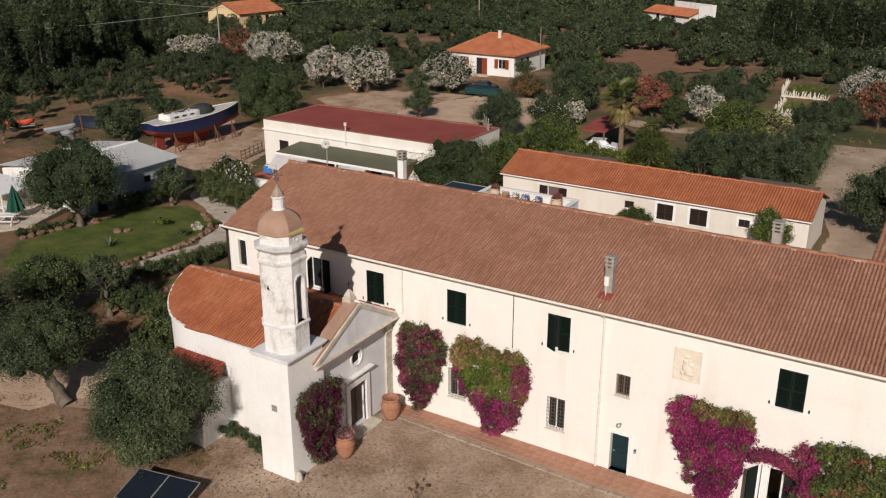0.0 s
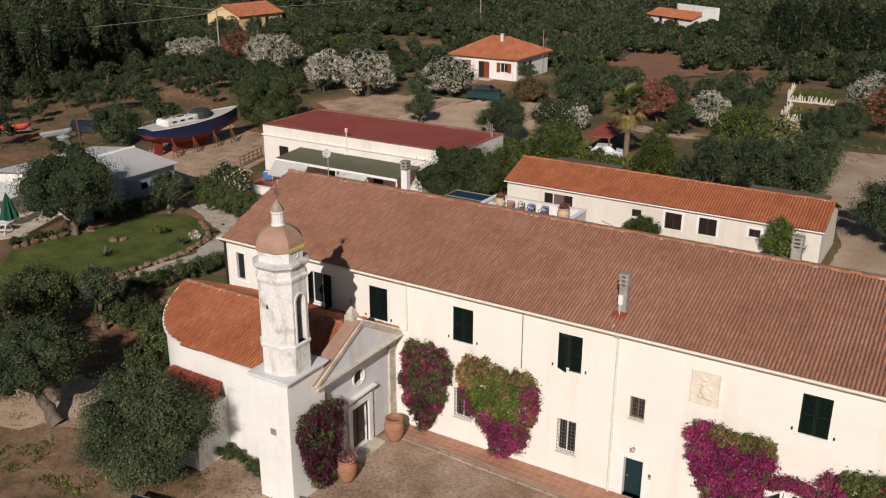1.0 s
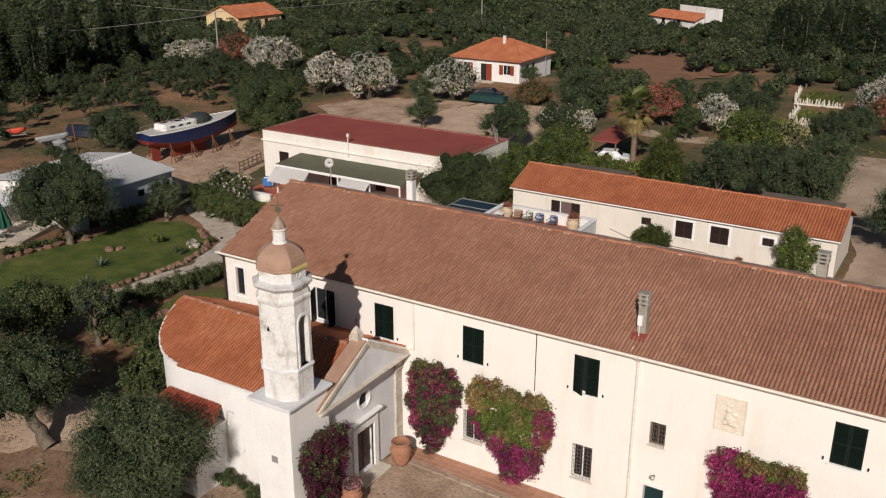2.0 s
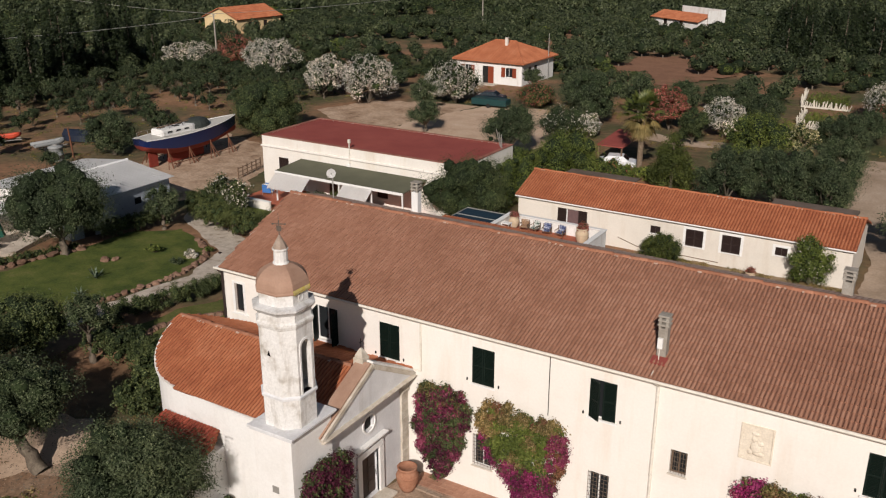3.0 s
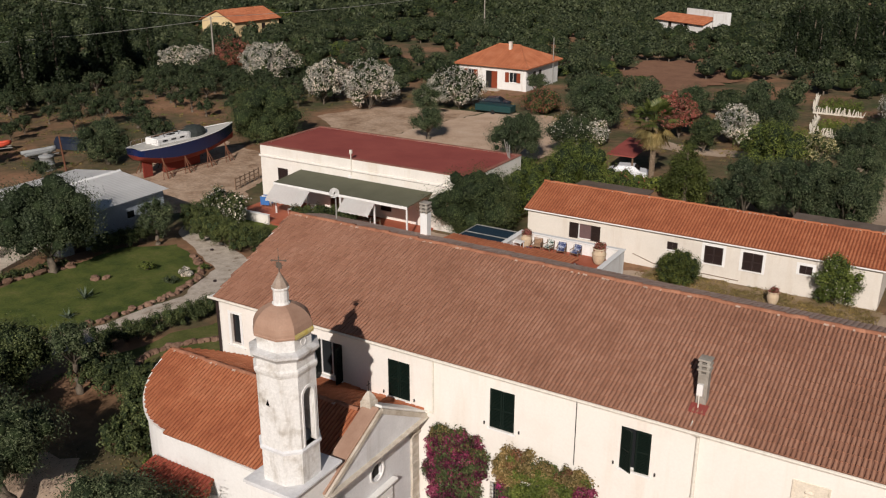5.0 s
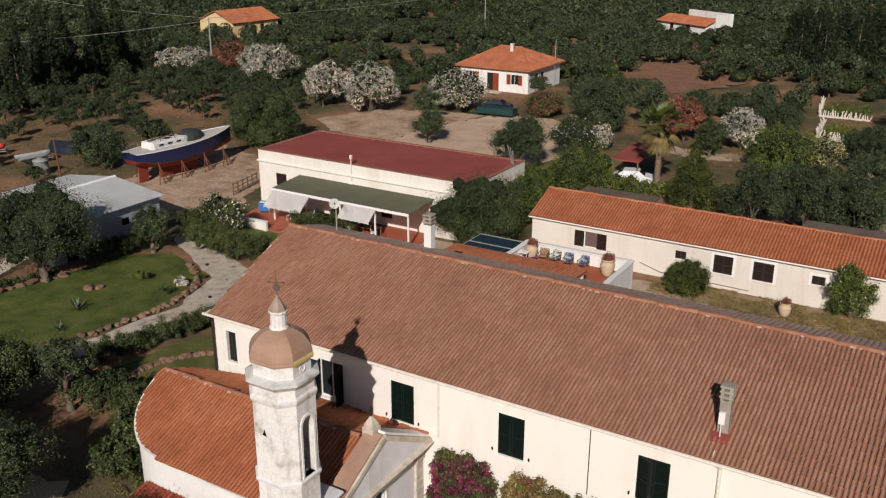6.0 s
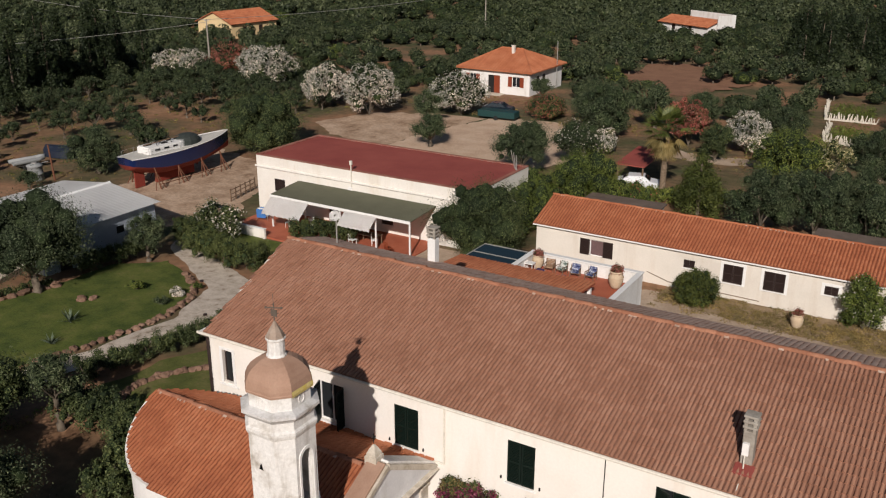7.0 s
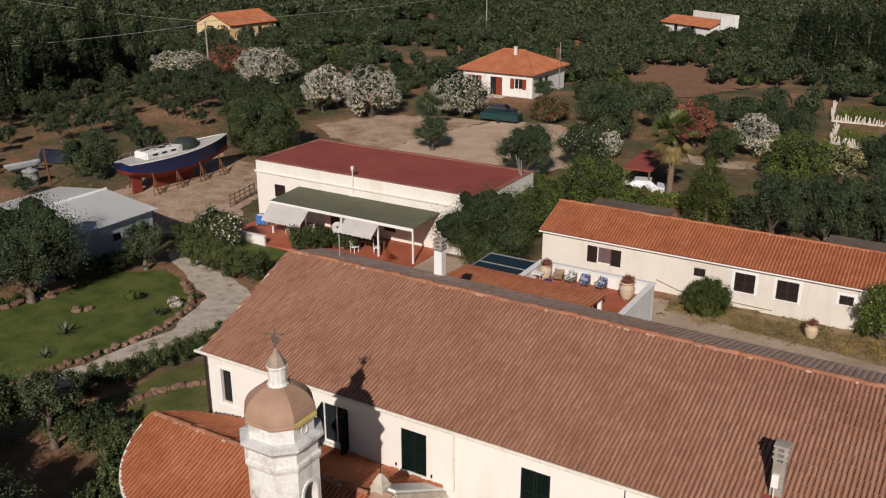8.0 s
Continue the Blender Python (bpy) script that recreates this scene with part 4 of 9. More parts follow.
def shuttered_window(parent, x, y, z, w, h, angles=(0, 0), mat="shutter", frame_mat="white_paint", sill=True, proud=0.0):
    """A window with two louvred leaves hung at its sides; angles: degrees by which each stands open. It faces -y."""
    win = new("window")
    win.parent = parent
    win.location = (x, y, z)
    bm = bmesh.new()
    for a, b in (((0, 0.10, 0), (0.06, 0.20, h)), ((w - 0.06, 0.10, 0), (w, 0.20, h)), ((0.06, 0.10, h - 0.06), (w - 0.06, 0.20, h)), ((0.06, 0.10, 0), (w - 0.06, 0.20, 0.06)), ((w / 2 - 0.03, 0.11, 0.06), (w / 2 + 0.03, 0.19, h - 0.06))):
        box(bm, a, b, 0.008)
    part("window_frame", bm, M[frame_mat], win)
    for k in (0, 1):
        bm = bmesh.new()
        box(bm, (0.06 + k * (w / 2 - 0.03), 0.14, 0.06), (w / 2 - 0.03 + k * (w / 2 - 0.03), 0.15, h - 0.06))
        part("pane", bm, M["glass"], win)
    for k, ang in enumerate(angles):
        leaf = part("shutter", louvre_leaf(w / 2 - 0.01, h - 0.02), M[mat], win)
        if k == 0:
            leaf.matrix_basis = pose(0.0, 0.02 - proud, 0.01, 0, 0, -ang)
        else:
            leaf.matrix_basis = pose(w, 0.02 - proud, 0.01, 0, 0, ang) @ Matrix.Scale(-1, 4, (1, 0, 0))
    if sill:
        bm = bmesh.new()
        box(bm, (-0.08, -0.07, -0.08), (w + 0.08, 0.28, -0.004), 0.012)
        part("window_sill", bm, M["white_paint"], win)
    return win


for (a, b), ang in zip(UPPER, ((70, 100), (0, 0), (0, 0), (28, 4), (0, 0))):
    shuttered_window(house, a, 0, 5.38, b - a, 1.70, ang)
# narrow window near the end of the house
bm = bmesh.new()
for q in (((-22.45, 0.12, 5.6), (-22.39, 0.2, 7.08)), ((-21.96, 0.12, 5.6), (-21.90, 0.2, 7.08)), ((-22.39, 0.12, 7.02), (-21.96, 0.2, 7.08)), ((-22.39, 0.12, 5.6), (-21.96, 0.2, 5.66))):
    box(bm, *q, 0.006)
part("window_frame", bm, M["shutter_brown"], house)
bm = bmesh.new()
box(bm, (-22.39, 0.15, 5.66), (-21.96, 0.165, 7.02))
part("pane", bm, M["glass"], house)
bm = bmesh.new()
for q in (((-22.6, -0.03, 5.5), (-22.45, 0.0, 7.2)), ((-21.9, -0.03, 5.5), (-21.75, 0, 7.2)), ((-22.45, -0.03, 7.08), (-21.9, 0, 7.2)), ((-22.7, -0.06, 5.44), (-21.65, 0.12, 5.5))):
    box(bm, *q, 0.006)
part("window_surround", bm, M["white_paint"], house)


def grille_window(x0, x1, z0, z1, nx, nz):
    win = new("window")
    win.parent = house
    w, h = x1 - x0, z1 - z0
    win.location = (x0, 0, z0)
    bm = bmesh.new()
    for a, b in (((0, 0.15, 0), (0.07, 0.24, h)), ((w - 0.07, 0.15, 0), (w, 0.24, h)), ((0.07, 0.15, h - 0.07), (w - 0.07, 0.24, h)), ((0.07, 0.15, 0), (w - 0.07, 0.24, 0.07)), ((w / 2 - 0.035, 0.16, 0.07), (w / 2 + 0.035, 0.23, h - 0.07))):
        box(bm, a, b, 0.006)
    part("window_frame", bm, M["white_paint" if z0 < 3 else "wood"], win)
    bm = bmesh.new()
    box(bm, (0.07, 0.18, 0.07), (w - 0.07, 0.19, h - 0.07))
    part("pane", bm, M["glass"], win)
    bm = bmesh.new()
    for i in range(nx):
        x = (i + 0.5) * w / nx
        rod(bm, (x, 0.05, 0), (x, 0.05, h), 0.010, segs=6)
    for j in range(nz):
        z = (j + 0.5) * h / nz
        box(bm, (0, 0.045, z - 0.009), (w, 0.055, z + 0.009))
    part("grille", bm, M["grille"], win, "brown painted iron window grille")
    bm = bmesh.new()
    box(bm, (-0.06, -0.06, -0.07), (w + 0.06, 0.3, -0.004), 0.012)
    part("window_sill", bm, M["stone"], win)


grille_window(-8.99, -8.04, 1.38, 2.94, 6, 9)
grille_window(-3.64, -2.73, 1.28, 2.94, 6, 9)
grille_window(-0.39, 0.26, 3.96, 5.0, 6, 5)


def small_door():
    d = new("door")
    d.parent = house
    bm = bmesh.new()
    box(bm, (-0.43, 0.22, 0.14), (0.38, 0.27, 2.0), 0.006)
    for z0, z1 in ((0.3, 0.95), (1.1, 1.85)):
        box(bm, (-0.32, 0.205, z0), (0.27, 0.222, z1), 0.01)
    part("door_leaf", bm, M["door_teal"], d)
    bm = bmesh.new()
    rod(bm, (-0.34, 0.20, 1.05), (-0.34, 0.14, 1.05), 0.012)
    rod(bm, (-0.34, 0.14, 1.05), (-0.24, 0.14, 1.05), 0.012)
    part("door_handle", bm, M["zinc"], d)
    bm = bmesh.new()
    box(bm, (-0.64, -0.025, 0.05), (-0.45, 0.0, 2.17), 0.006)
    box(bm, (0.40, -0.025, 0.05), (0.56, 0.0, 2.17), 0.006)
    box(bm, (-0.45, -0.025, 2.02), (0.40, 0.0, 2.17), 0.006)
    part("door_surround", bm, M["white_paint"], d, "white painted door surround")
    bm = bmesh.new()
    box(bm, (-0.62, -0.22, 0.0), (0.55, 0.3, 0.10), 0.015)
    part("doorstep", bm, M["white_paint"], d)


small_door()


def french_door():
    d = new("door")
    d.parent = house
    bm = bmesh.new()
    for q in (((5.95, 0.1, 0.05), (6.05, 0.22, 2.6)), ((7.45, 0.1, 0.05), (7.55, 0.22, 2.6)), ((6.05, 0.1, 2.5), (7.45, 0.22, 2.6)), ((6.9, 0.11, 0.05), (6.98, 0.2, 2.5))):
        box(bm, *q, 0.008)
    part("door_frame", bm, M["white_paint"], d)
    bm = bmesh.new()
    box(bm, (7.0, 0.14, 0.1), (7.44, 0.155, 2.48))
    part("pane", bm, M["glass"], d)
    bm = louvre_leaf(0.7, 2.45)
    leaf = part("shutter", bm, M["shutter"], d)
    leaf.matrix_basis = pose(5.93, -0.02, 0.08, 0, 0, -112)
    bm = bmesh.new()
    for i in range(9):
        rod(bm, (6.1 + i * 0.035, 0.25 + 0.03 * (i % 2), 0.1), (6.1 + i * 0.035, 0.25 + 0.03 * (i % 2), 2.5), 0.025, segs=6)
    part("curtain", bm, M["awning"], d, "gathered white door curtain")
    bm = bmesh.new()
    for q in (((5.75, -0.03, 0.02), (5.95, 0, 2.8)), ((7.55, -0.03, 0.02), (7.72, 0, 2.8)), ((5.95, -0.03, 2.6), (7.55, 0, 2.8))):
        box(bm, *q, 0.008)
    part("door_surround", bm, M["white_paint"], d)
    bm = bmesh.new()
    box(bm, (5.6, 2.2, 0.0), (8.0, 2.3, 2.9))
    part("inner_wall", bm, M["wood"], d)


french_door()


def facade_fittings():
    bm = bmesh.new()
    box(bm, (2.06, -0.02, 5.49), (3.23, 0.0, 6.96), 0.01)
    for q in (((2.06, -0.05, 5.49), (2.12, -0.02, 6.96)), ((3.17, -0.05, 5.49), (3.23, -0.02, 6.96)), ((2.12, -0.05, 6.90), (3.17, -0.02, 6.96)), ((2.12, -0.05, 5.49), (3.17, -0.02, 5.55))):
        box(bm, *q, 0.008)
    plq = part("relief_plaque", bm, M["plaque"], house, "pale stone relief plaque with worn shapes")
    bm = bmesh.new()
    for cx, cz, rx, rz in ((2.62, 6.05, 0.20, 0.26), (2.55, 6.38, 0.10, 0.10), (2.78, 6.25, 0.13, 0.10), (2.60, 6.60, 0.16, 0.07), (2.75, 5.82, 0.22, 0.09), (2.45, 5.85, 0.10, 0.12)):
        bmesh.ops.create_icosphere(bm, subdivisions=2, radius=1, matrix=Matrix.Translation((cx, -0.02, cz)) @ Matrix.Diagonal((rx, 0.045, rz, 1)))
    part("relief", bm, M["plaque"], plq, smooth=True)
    lamp = thing("wall_lamp", "round glass wall lamp over the small door", "lamp", (-0.05, 0, 2.56))
    bm = bmesh.new()
    rod(bm, (0, 0, 0), (0, -0.14, 0.02), 0.02)
    rod(bm, (0, 0, 0), (0, -0.02, 0), 0.06)
    part("bracket", bm, M["iron"], lamp)
    bm = bmesh.new()
    bmesh.ops.create_uvsphere(bm, u_segments=12, v_segments=8, radius=0.11, matrix=Matrix.Translation((0, -0.2, 0.02)))
    part("globe", bm, M["zinc"], lamp, smooth=True)
    bx = thing("intercom_box", "small grey intercom box on the wall", "intercom", (0.73, 0, 1.42))
    bm = bmesh.new()
    box(bm, (-0.06, -0.05, -0.12), (0.06, 0.0, 0.12), 0.01)
    part("case", bm, M["zinc"], bx)
    bm = bmesh.new()
    box(bm, (-0.04, -0.056, 0.02), (0.04, -0.05, 0.09))
    part("speaker", bm, M["iron"], bx)


facade_fittings()


def flue(at, base, top, w, mat, label, cap="concrete"):
    """A square chimney with open slotted cap courses."""
    x, y = at
    c = new("chimney")
    c.parent = house
    tagged(c, label)
    bm = bmesh.new()
    body = top - 0.62
    box(bm, (x - w / 2, y - w / 2, base - 0.5), (x + w / 2, y + w / 2, body), 0.02)
    part("flue_shaft", bm, M[mat], c)
    z = body
    for _ in range(3):
        bm = bmesh.new()
        for sx in (-1, 1):
            for sy in (-1, 1):
                box(bm, (x + sx * (w / 2 - 0.05) - 0.05, y + sy * (w / 2 - 0.05) - 0.05, z), (x + sx * (w / 2 - 0.05) + 0.05, y + sy * (w / 2 - 0.05) + 0.05, z + 0.1))
        box(bm, (x - w / 2 - 0.04, y - w / 2 - 0.04, z + 0.1), (x + w / 2 + 0.04, y + w / 2 + 0.04, z + 0.18), 0.015)
        part("cap_course", bm, M[cap], c)
        z += 0.18
    return c


STACK_X, STACK_Y = -1.30, 0.84
CH = flue((STACK_X, STACK_Y), 8.0, 10.12, 0.36, "concrete", "grey concrete chimney with a slotted cap")
bm = bmesh.new()
box(bm, (STACK_X - 0.14, STACK_Y - 0.31, 8.72), (STACK_X + 0.06, STACK_Y - 0.183, 9.14), 0.01)
part("meter_box", bm, M["white_paint"], CH, "white box fixed to the stack")
bm = bmesh.new()
rod(bm, (STACK_X - 0.04, STACK_Y - 0.30, 8.76), (STACK_X - 0.02, STACK_Y - 0.36, 8.26), 0.022, segs=6)
rod(bm, (STACK_X - 0.02, STACK_Y - 0.36, 8.26), (STACK_X + 0.02, -0.48, 8.02), 0.022, segs=6)
part("cable", bm, M["cream_pipe"], CH)
bm = bmesh.new()
box(bm, (-0.30, -0.42, 0.04), (0.30, 0.05, 0.11), 0.01, Matrix.Translation((STACK_X, STACK_Y - 0.16, 8.26)) @ Matrix.Rotation(radians(16), 4, "X"))
part("flashing", bm, M["red_roof"], CH, "red coated flashing at the foot")
flue((-17.65, 9.0), 8.9, 10.8, 0.40, "white_paint", "white painted chimney with a slotted cap")
flue((3.9, 8.8), 8.7, 10.32, 0.44, "concrete", "grey chimney behind the ridge")


# ---- chapel with its bell tower ----
chapel = thing("chapel", "small white chapel with a rounded end and orange tiled roof", "chapel")
CX, CY, CR = -20.0, -3.25, 3.05
RZ, RY, FALL = 6.40, -3.05, 0.40


def chapel_roof_z(y):
    return RZ - FALL * abs(y - RY)


def chapel_body():
    bm = bmesh.new()
    pts = [(-12.75, -6.3), (-15, -6.3), (-17.5, -6.3)]
    for i in range(25):
        a = math.pi * 1.5 - math.pi * i / 24
        pts.append((CX + CR * math.cos(a), CY + CR * math.sin(a)))
    pts += [(-16, -0.2), (-12.75, -0.2)]
    lo = [bm.verts.new((x, y, -0.2)) for x, y in pts]
    hi = [bm.verts.new((x, y, chapel_roof_z(y) - 0.13)) for x, y in pts]
    for i in range(len(pts) - 1):
        bm.faces.new((lo[i], hi[i], hi[i + 1], lo[i + 1]))
    bmesh.ops.recalc_face_normals(bm, faces=bm.faces[:])
    part("nave_wall", bm, M["plaster_nave"], chapel)


chapel_body()


def in_nave(x, y, grow=0.02):
    if x > -13.9 and y < -5.68:
        return False
    return x >= CX or math.hypot(x - CX, y - CY) < CR + grow


cosf = 1 / math.hypot(1, FALL)
for s, ln, nm in ((-1, 3.45, "south_slope"), (1, 2.98, "north_slope")):
    d = Vector((0, s, -FALL)).normalized()
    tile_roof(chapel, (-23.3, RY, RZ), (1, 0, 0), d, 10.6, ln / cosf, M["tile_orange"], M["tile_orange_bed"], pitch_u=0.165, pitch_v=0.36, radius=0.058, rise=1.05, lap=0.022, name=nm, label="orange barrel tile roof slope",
              keep=lambda u, v, s=s: in_nave(-23.3 + u, RY + s * v * cosf), seed=11 + s)
ridge_tiles(chapel, (-22.95, RY, RZ + 0.03), (-12.8, RY, RZ + 0.03), 0.10, 0.38, M["tile_ridge"], 7)


def eave_band():
    bm = bmesh.new()
    pts = []
    for i in range(25):
        a = math.pi * 1.5 - math.pi * i / 24
        pts.append((CX + (CR + 0.06) * math.cos(a), CY + (CR + 0.06) * math.sin(a)))
    pts = [(-13.9, CY - CR - 0.2), (-17, CY - CR - 0.2)] + pts
    ring = [(Vector((x, y, chapel_roof_z(y) - 0.09)), Vector((x, y, 0)) - Vector((CX if x < CX else x, CY, 0))) for x, y in pts]
    rows = []
    for p, o in ring:
        o.normalize()
        rows.append([bm.verts.new(p + o * dx + Vector((0, 0, dz))) for dx, dz in ((-0.2, -0.06), (0.06, -0.06), (0.06, 0.05), (-0.2, 0.05))])
    for a, b in zip(rows, rows[1:]):
        for k in range(4):
            bm.faces.new((a[k], a[(k + 1) % 4], b[(k + 1) % 4], b[k]))
    bmesh.ops.recalc_face_normals(bm, faces=bm.faces[:])
    part("eaves_band", bm, M["plaster_white"], chapel)


eave_band()


def chapel_front():
    fx, y0, y1 = -12.4, -6.25, -0.03
    bm = bmesh.new()
    # the doorway and round window go through the front wall
    wall_panel(bm, (fx, y0, 0), (0, 1, 0), y1 - y0, 4.8, 0.4, [(-3.55 - y0, -2.28 - y0, 0.12, 2.38), (-3.2 - y0, -2.6 - y0, 3.53, 4.13)], -0.2)
    part("front_wall", bm, M["plaster_grey"], chapel)
    apex = (-3.12, 6.62)
    bm = bmesh.new()
    a = [bm.verts.new((fx + 0.40, y, z)) for y, z in ((y0 + 0.05, 4.95), (y1 - 0.02, 4.95), apex)]
    b = [bm.verts.new((fx - 0.4, y, z)) for y, z in ((y0 + 0.05, 4.95), (y1 - 0.02, 4.95), apex)]
    bm.faces.new(a)
    bm.faces.new(b[::-1])
    for i in range(3):
        bm.faces.new((a[i], b[i], b[(i + 1) % 3], a[(i + 1) % 3]))
    bmesh.ops.recalc_face_normals(bm, faces=bm.faces[:])
    part("tympanum", bm, M["plaster_grey"], chapel)
    for k, (dx, z0, z1) in enumerate(((0.30, 4.70, 4.80), (0.48, 4.80, 4.92), (0.60, 4.92, 5.0))):
        bm = bmesh.new()
        box(bm, (fx - 0.02, y0 - 0.12 - 0.05 * k, z0), (fx + dx, y1 + 0.0, z1), 0.02)
        part("cornice_course", bm, M["stone"], chapel)
    for s in (-1, 1):
        foot = Vector((0, y0 - 0.25, 5.0)) if s < 0 else Vector((0, y1, 5.0))
        top = Vector((0, apex[0], apex[1] + 0.12))
        d = (top - foot)
        L = d.length
        d.normalize()
        nrm = Vector((0, -d.z, d.y)) if s < 0 else Vector((0, d.z, -d.y))
        if nrm.z < 0:
            nrm = -nrm
        for nm, xa, xb, h0, h1, mt in (("raking_cornice", fx - 0.05, fx + 0.50, -0.10, 0.10, "stone"), ("coping", fx - 0.28, fx + 0.42, 0.104, 0.20, "dome" if s < 0 else "plaster_white")):
            bm = bmesh.new()
            pts = [foot + nrm * h0, foot + d * L + nrm * h0, foot + d * L + nrm * h1, foot + nrm * h1]
            va = [bm.verts.new((xa, p.y, p.z)) for p in pts]
            vb = [bm.verts.new((xb, p.y, p.z)) for p in pts]
            bm.faces.new(va)
            bm.faces.new(vb[::-1])
            for i in range(4):
                bm.faces.new((va[i], vb[i], vb[(i + 1) % 4], va[(i + 1) % 4]))
            bmesh.ops.recalc_face_normals(bm, faces=bm.faces[:])
            bmesh.ops.bevel(bm, geom=bm.edges[:], offset=0.02, segments=1, affect="EDGES")
            part(nm, bm, M[mt], chapel)
    bm = bmesh.new()
    lathe(bm, [(0.33, 0), (0.33, 0.34), (0.27, 0.36), (0.26, 0.44), (0.14, 0.62), (0.04, 0.74)], 4, (fx - 0.1, apex[0], 6.70), math.pi / 4)
    fin = part("finial", bm, M["stone"], chapel, "worn stone block finial")
    bm = bmesh.new()
    rod(bm, (fx - 0.1, apex[0], 7.44), (fx - 0.1, apex[0], 7.85), 0.015, segs=6)
    rod(bm, (fx - 0.1, apex[0] - 0.12, 7.7), (fx - 0.1, apex[0] + 0.12, 7.7), 0.015, segs=6)
    part("iron_cross", bm, M["iron"], fin)
    # pilaster of separate stone blocks beside the house wall
    pil = new("pilaster")
    pil.parent = chapel
    tagged(pil, "pilaster of weathered stone blocks")
    rnd = random.Random(5)
    z = 0.0
    while z < 4.1:
        h = rnd.uniform(0.32, 0.5)
        bm = bmesh.new()
        box(bm, (fx + 0.002, -0.55 - rnd.uniform(0, 0.03), z + 0.01), (fx + 0.11 + rnd.uniform(0, 0.02), -0.06, min(z + h, 4.15)), 0.018)
        part("stone_block", bm, M["stone"], pil)
        z += h
    bm = bmesh.new()
    box(bm, (fx + 0.002, -0.62, 4.16), (fx + 0.2, -0.04, 4.3), 0.02)
    box(bm, (fx + 0.002, -0.6, 4.3), (fx + 0.16, -0.04, 4.68), 0.02)
    part("capital", bm, M["stone"], pil)
    bm = bmesh.new()
    box(bm, (fx + 0.002, y0 - 0.05, 3.9), (fx + 0.2, y0 + 0.55, 4.1), 0.02)
    box(bm, (fx + 0.002, y0 - 0.02, 0), (fx + 0.09, y0 + 0.5, 3.9), 0.02)
    part("pilaster", bm, M["stone"], chapel)
    # doorway
    door = new("door")
    door.parent = chapel
    bm = bmesh.new()
    box(bm, (fx - 0.25, -3.55, 0.14), (fx - 0.19, -2.92, 2.38), 0.006)
    box(bm, (fx - 0.25, -2.91, 0.14), (fx - 0.19, -2.28, 2.38), 0.006)
    for ya in (-3.47, -2.83):
        for z0, z1 in ((0.25, 0.8), (0.9, 1.5), (1.6, 2.25)):
            box(bm, (fx - 0.19, ya, z0), (fx - 0.165, ya + 0.47, z1), 0.01)
    part("door_leaf", bm, M["door_wood"], door, "dark panelled wooden double door")
    bm = bmesh.new()
    for ya, yb in ((-3.86, -3.55), (-2.28, -1.97)):
        box(bm, (fx - 0.1, ya, 0.0), (fx + 0.10, yb, 2.38), 0.015)
    box(bm, (fx - 0.1, -3.86, 2.38), (fx + 0.10, -1.97, 2.68), 0.015)
    part("door_surround", bm, M["white_paint"], door, "white moulded door surround")
    for k in range(9):
        bm = bmesh.new()
        y = -3.72 + k * 0.205
        box(bm, (fx + 0.0, y, 2.72), (fx + 0.09, y + 0.10, 2.93), 0.008)
        part("bracket", bm, M["plaster_white"], door)
    bm = bmesh.new()
    box(bm, (fx, -4.02, 2.93), (fx + 0.26, -1.80, 3.03), 0.015)
    part("lintel", bm, M["white_paint"], door)
    bm = bmesh.new()
    box(bm, (fx + 0.0, -4.0, 0.0), (fx + 0.75, -1.9, 0.14), 0.03)
    part("doorstep", bm, M["stone"], door)
    # round window
    win = new("round_window")
    win.parent = chapel
    bm = bmesh.new()
    n = 28
    rows = []
    for i in range(n):
        a = 2 * math.pi * i / n
        rows.append([bm.verts.new((fx + dx, -2.9 + r * math.cos(a), 3.83 + r * math.sin(a))) for r, dx in ((0.47, 0.0), (0.47, 0.05), (0.40, 0.05), (0.39, -0.25))])
    for i in range(n):
        for k in range(3):
            bm.faces.new((rows[i][k], rows[i][k + 1], rows[(i + 1) % n][k + 1], rows[(i + 1) % n][k]))
    bmesh.ops.recalc_face_normals(bm, faces=bm.faces[:])
    part("window_surround", bm, M["white_paint"], win)
    bm = bmesh.new()
    bmesh.ops.create_circle(bm, cap_ends=True, segments=24, radius=0.40, matrix=Matrix.Translation((fx - 0.12, -2.9, 3.83)) @ Matrix.Rotation(math.pi / 2, 4, "Y"))
    part("pane", bm, M["dark"], win, "dark round pane")


chapel_front()


def annex():
    bm = bmesh.new()
    box(bm, (-20.7, -8.3, -0.2), (-17.45, -6.3, 2.9))
    part("annex_wall", bm, M["plaster_white"], chapel, "low lean-to against the nave wall")
    d = Vector((0, -2.25, -0.58))
    tile_roof(chapel, (-20.9, -6.32, 3.62), (1, 0, 0), d.normalized(), 3.7, d.length, surface("dark_red_tile", [(0.3, (0.24, 0.05, 0.03)), (0.7, (0.32, 0.075, 0.045))], 0.8, 20, 0.3, 0.8, bump=0.15, island=0.15),
              M["tile_orange_bed"], 0.19, 0.33, name="annex_roof", label="dark red lean-to tile roof", keep=lambda u, v: u < 3.7 - 0.55 * max(0, 0.9 - v))


annex()
rnd = random.Random(17)
for k in range(9):
    bm = bmesh.new()
    x = -16.1 + k * 0.46
    box(bm, (x, -0.30 - rnd.uniform(0, 0.12), 5.20), (x + rnd.uniform(0.36, 0.46), -0.006, 5.30 + rnd.uniform(0, 0.07)), 0.03)
    part("flashing_tile", bm, M["tile_orange"], chapel)

# ---- bell tower ----
tower = thing("bell_tower", "white octagonal bell tower with a brown dome on a square base", "tower", (-12.99, -7.0, 0))
H, C = 0.90, 0.46


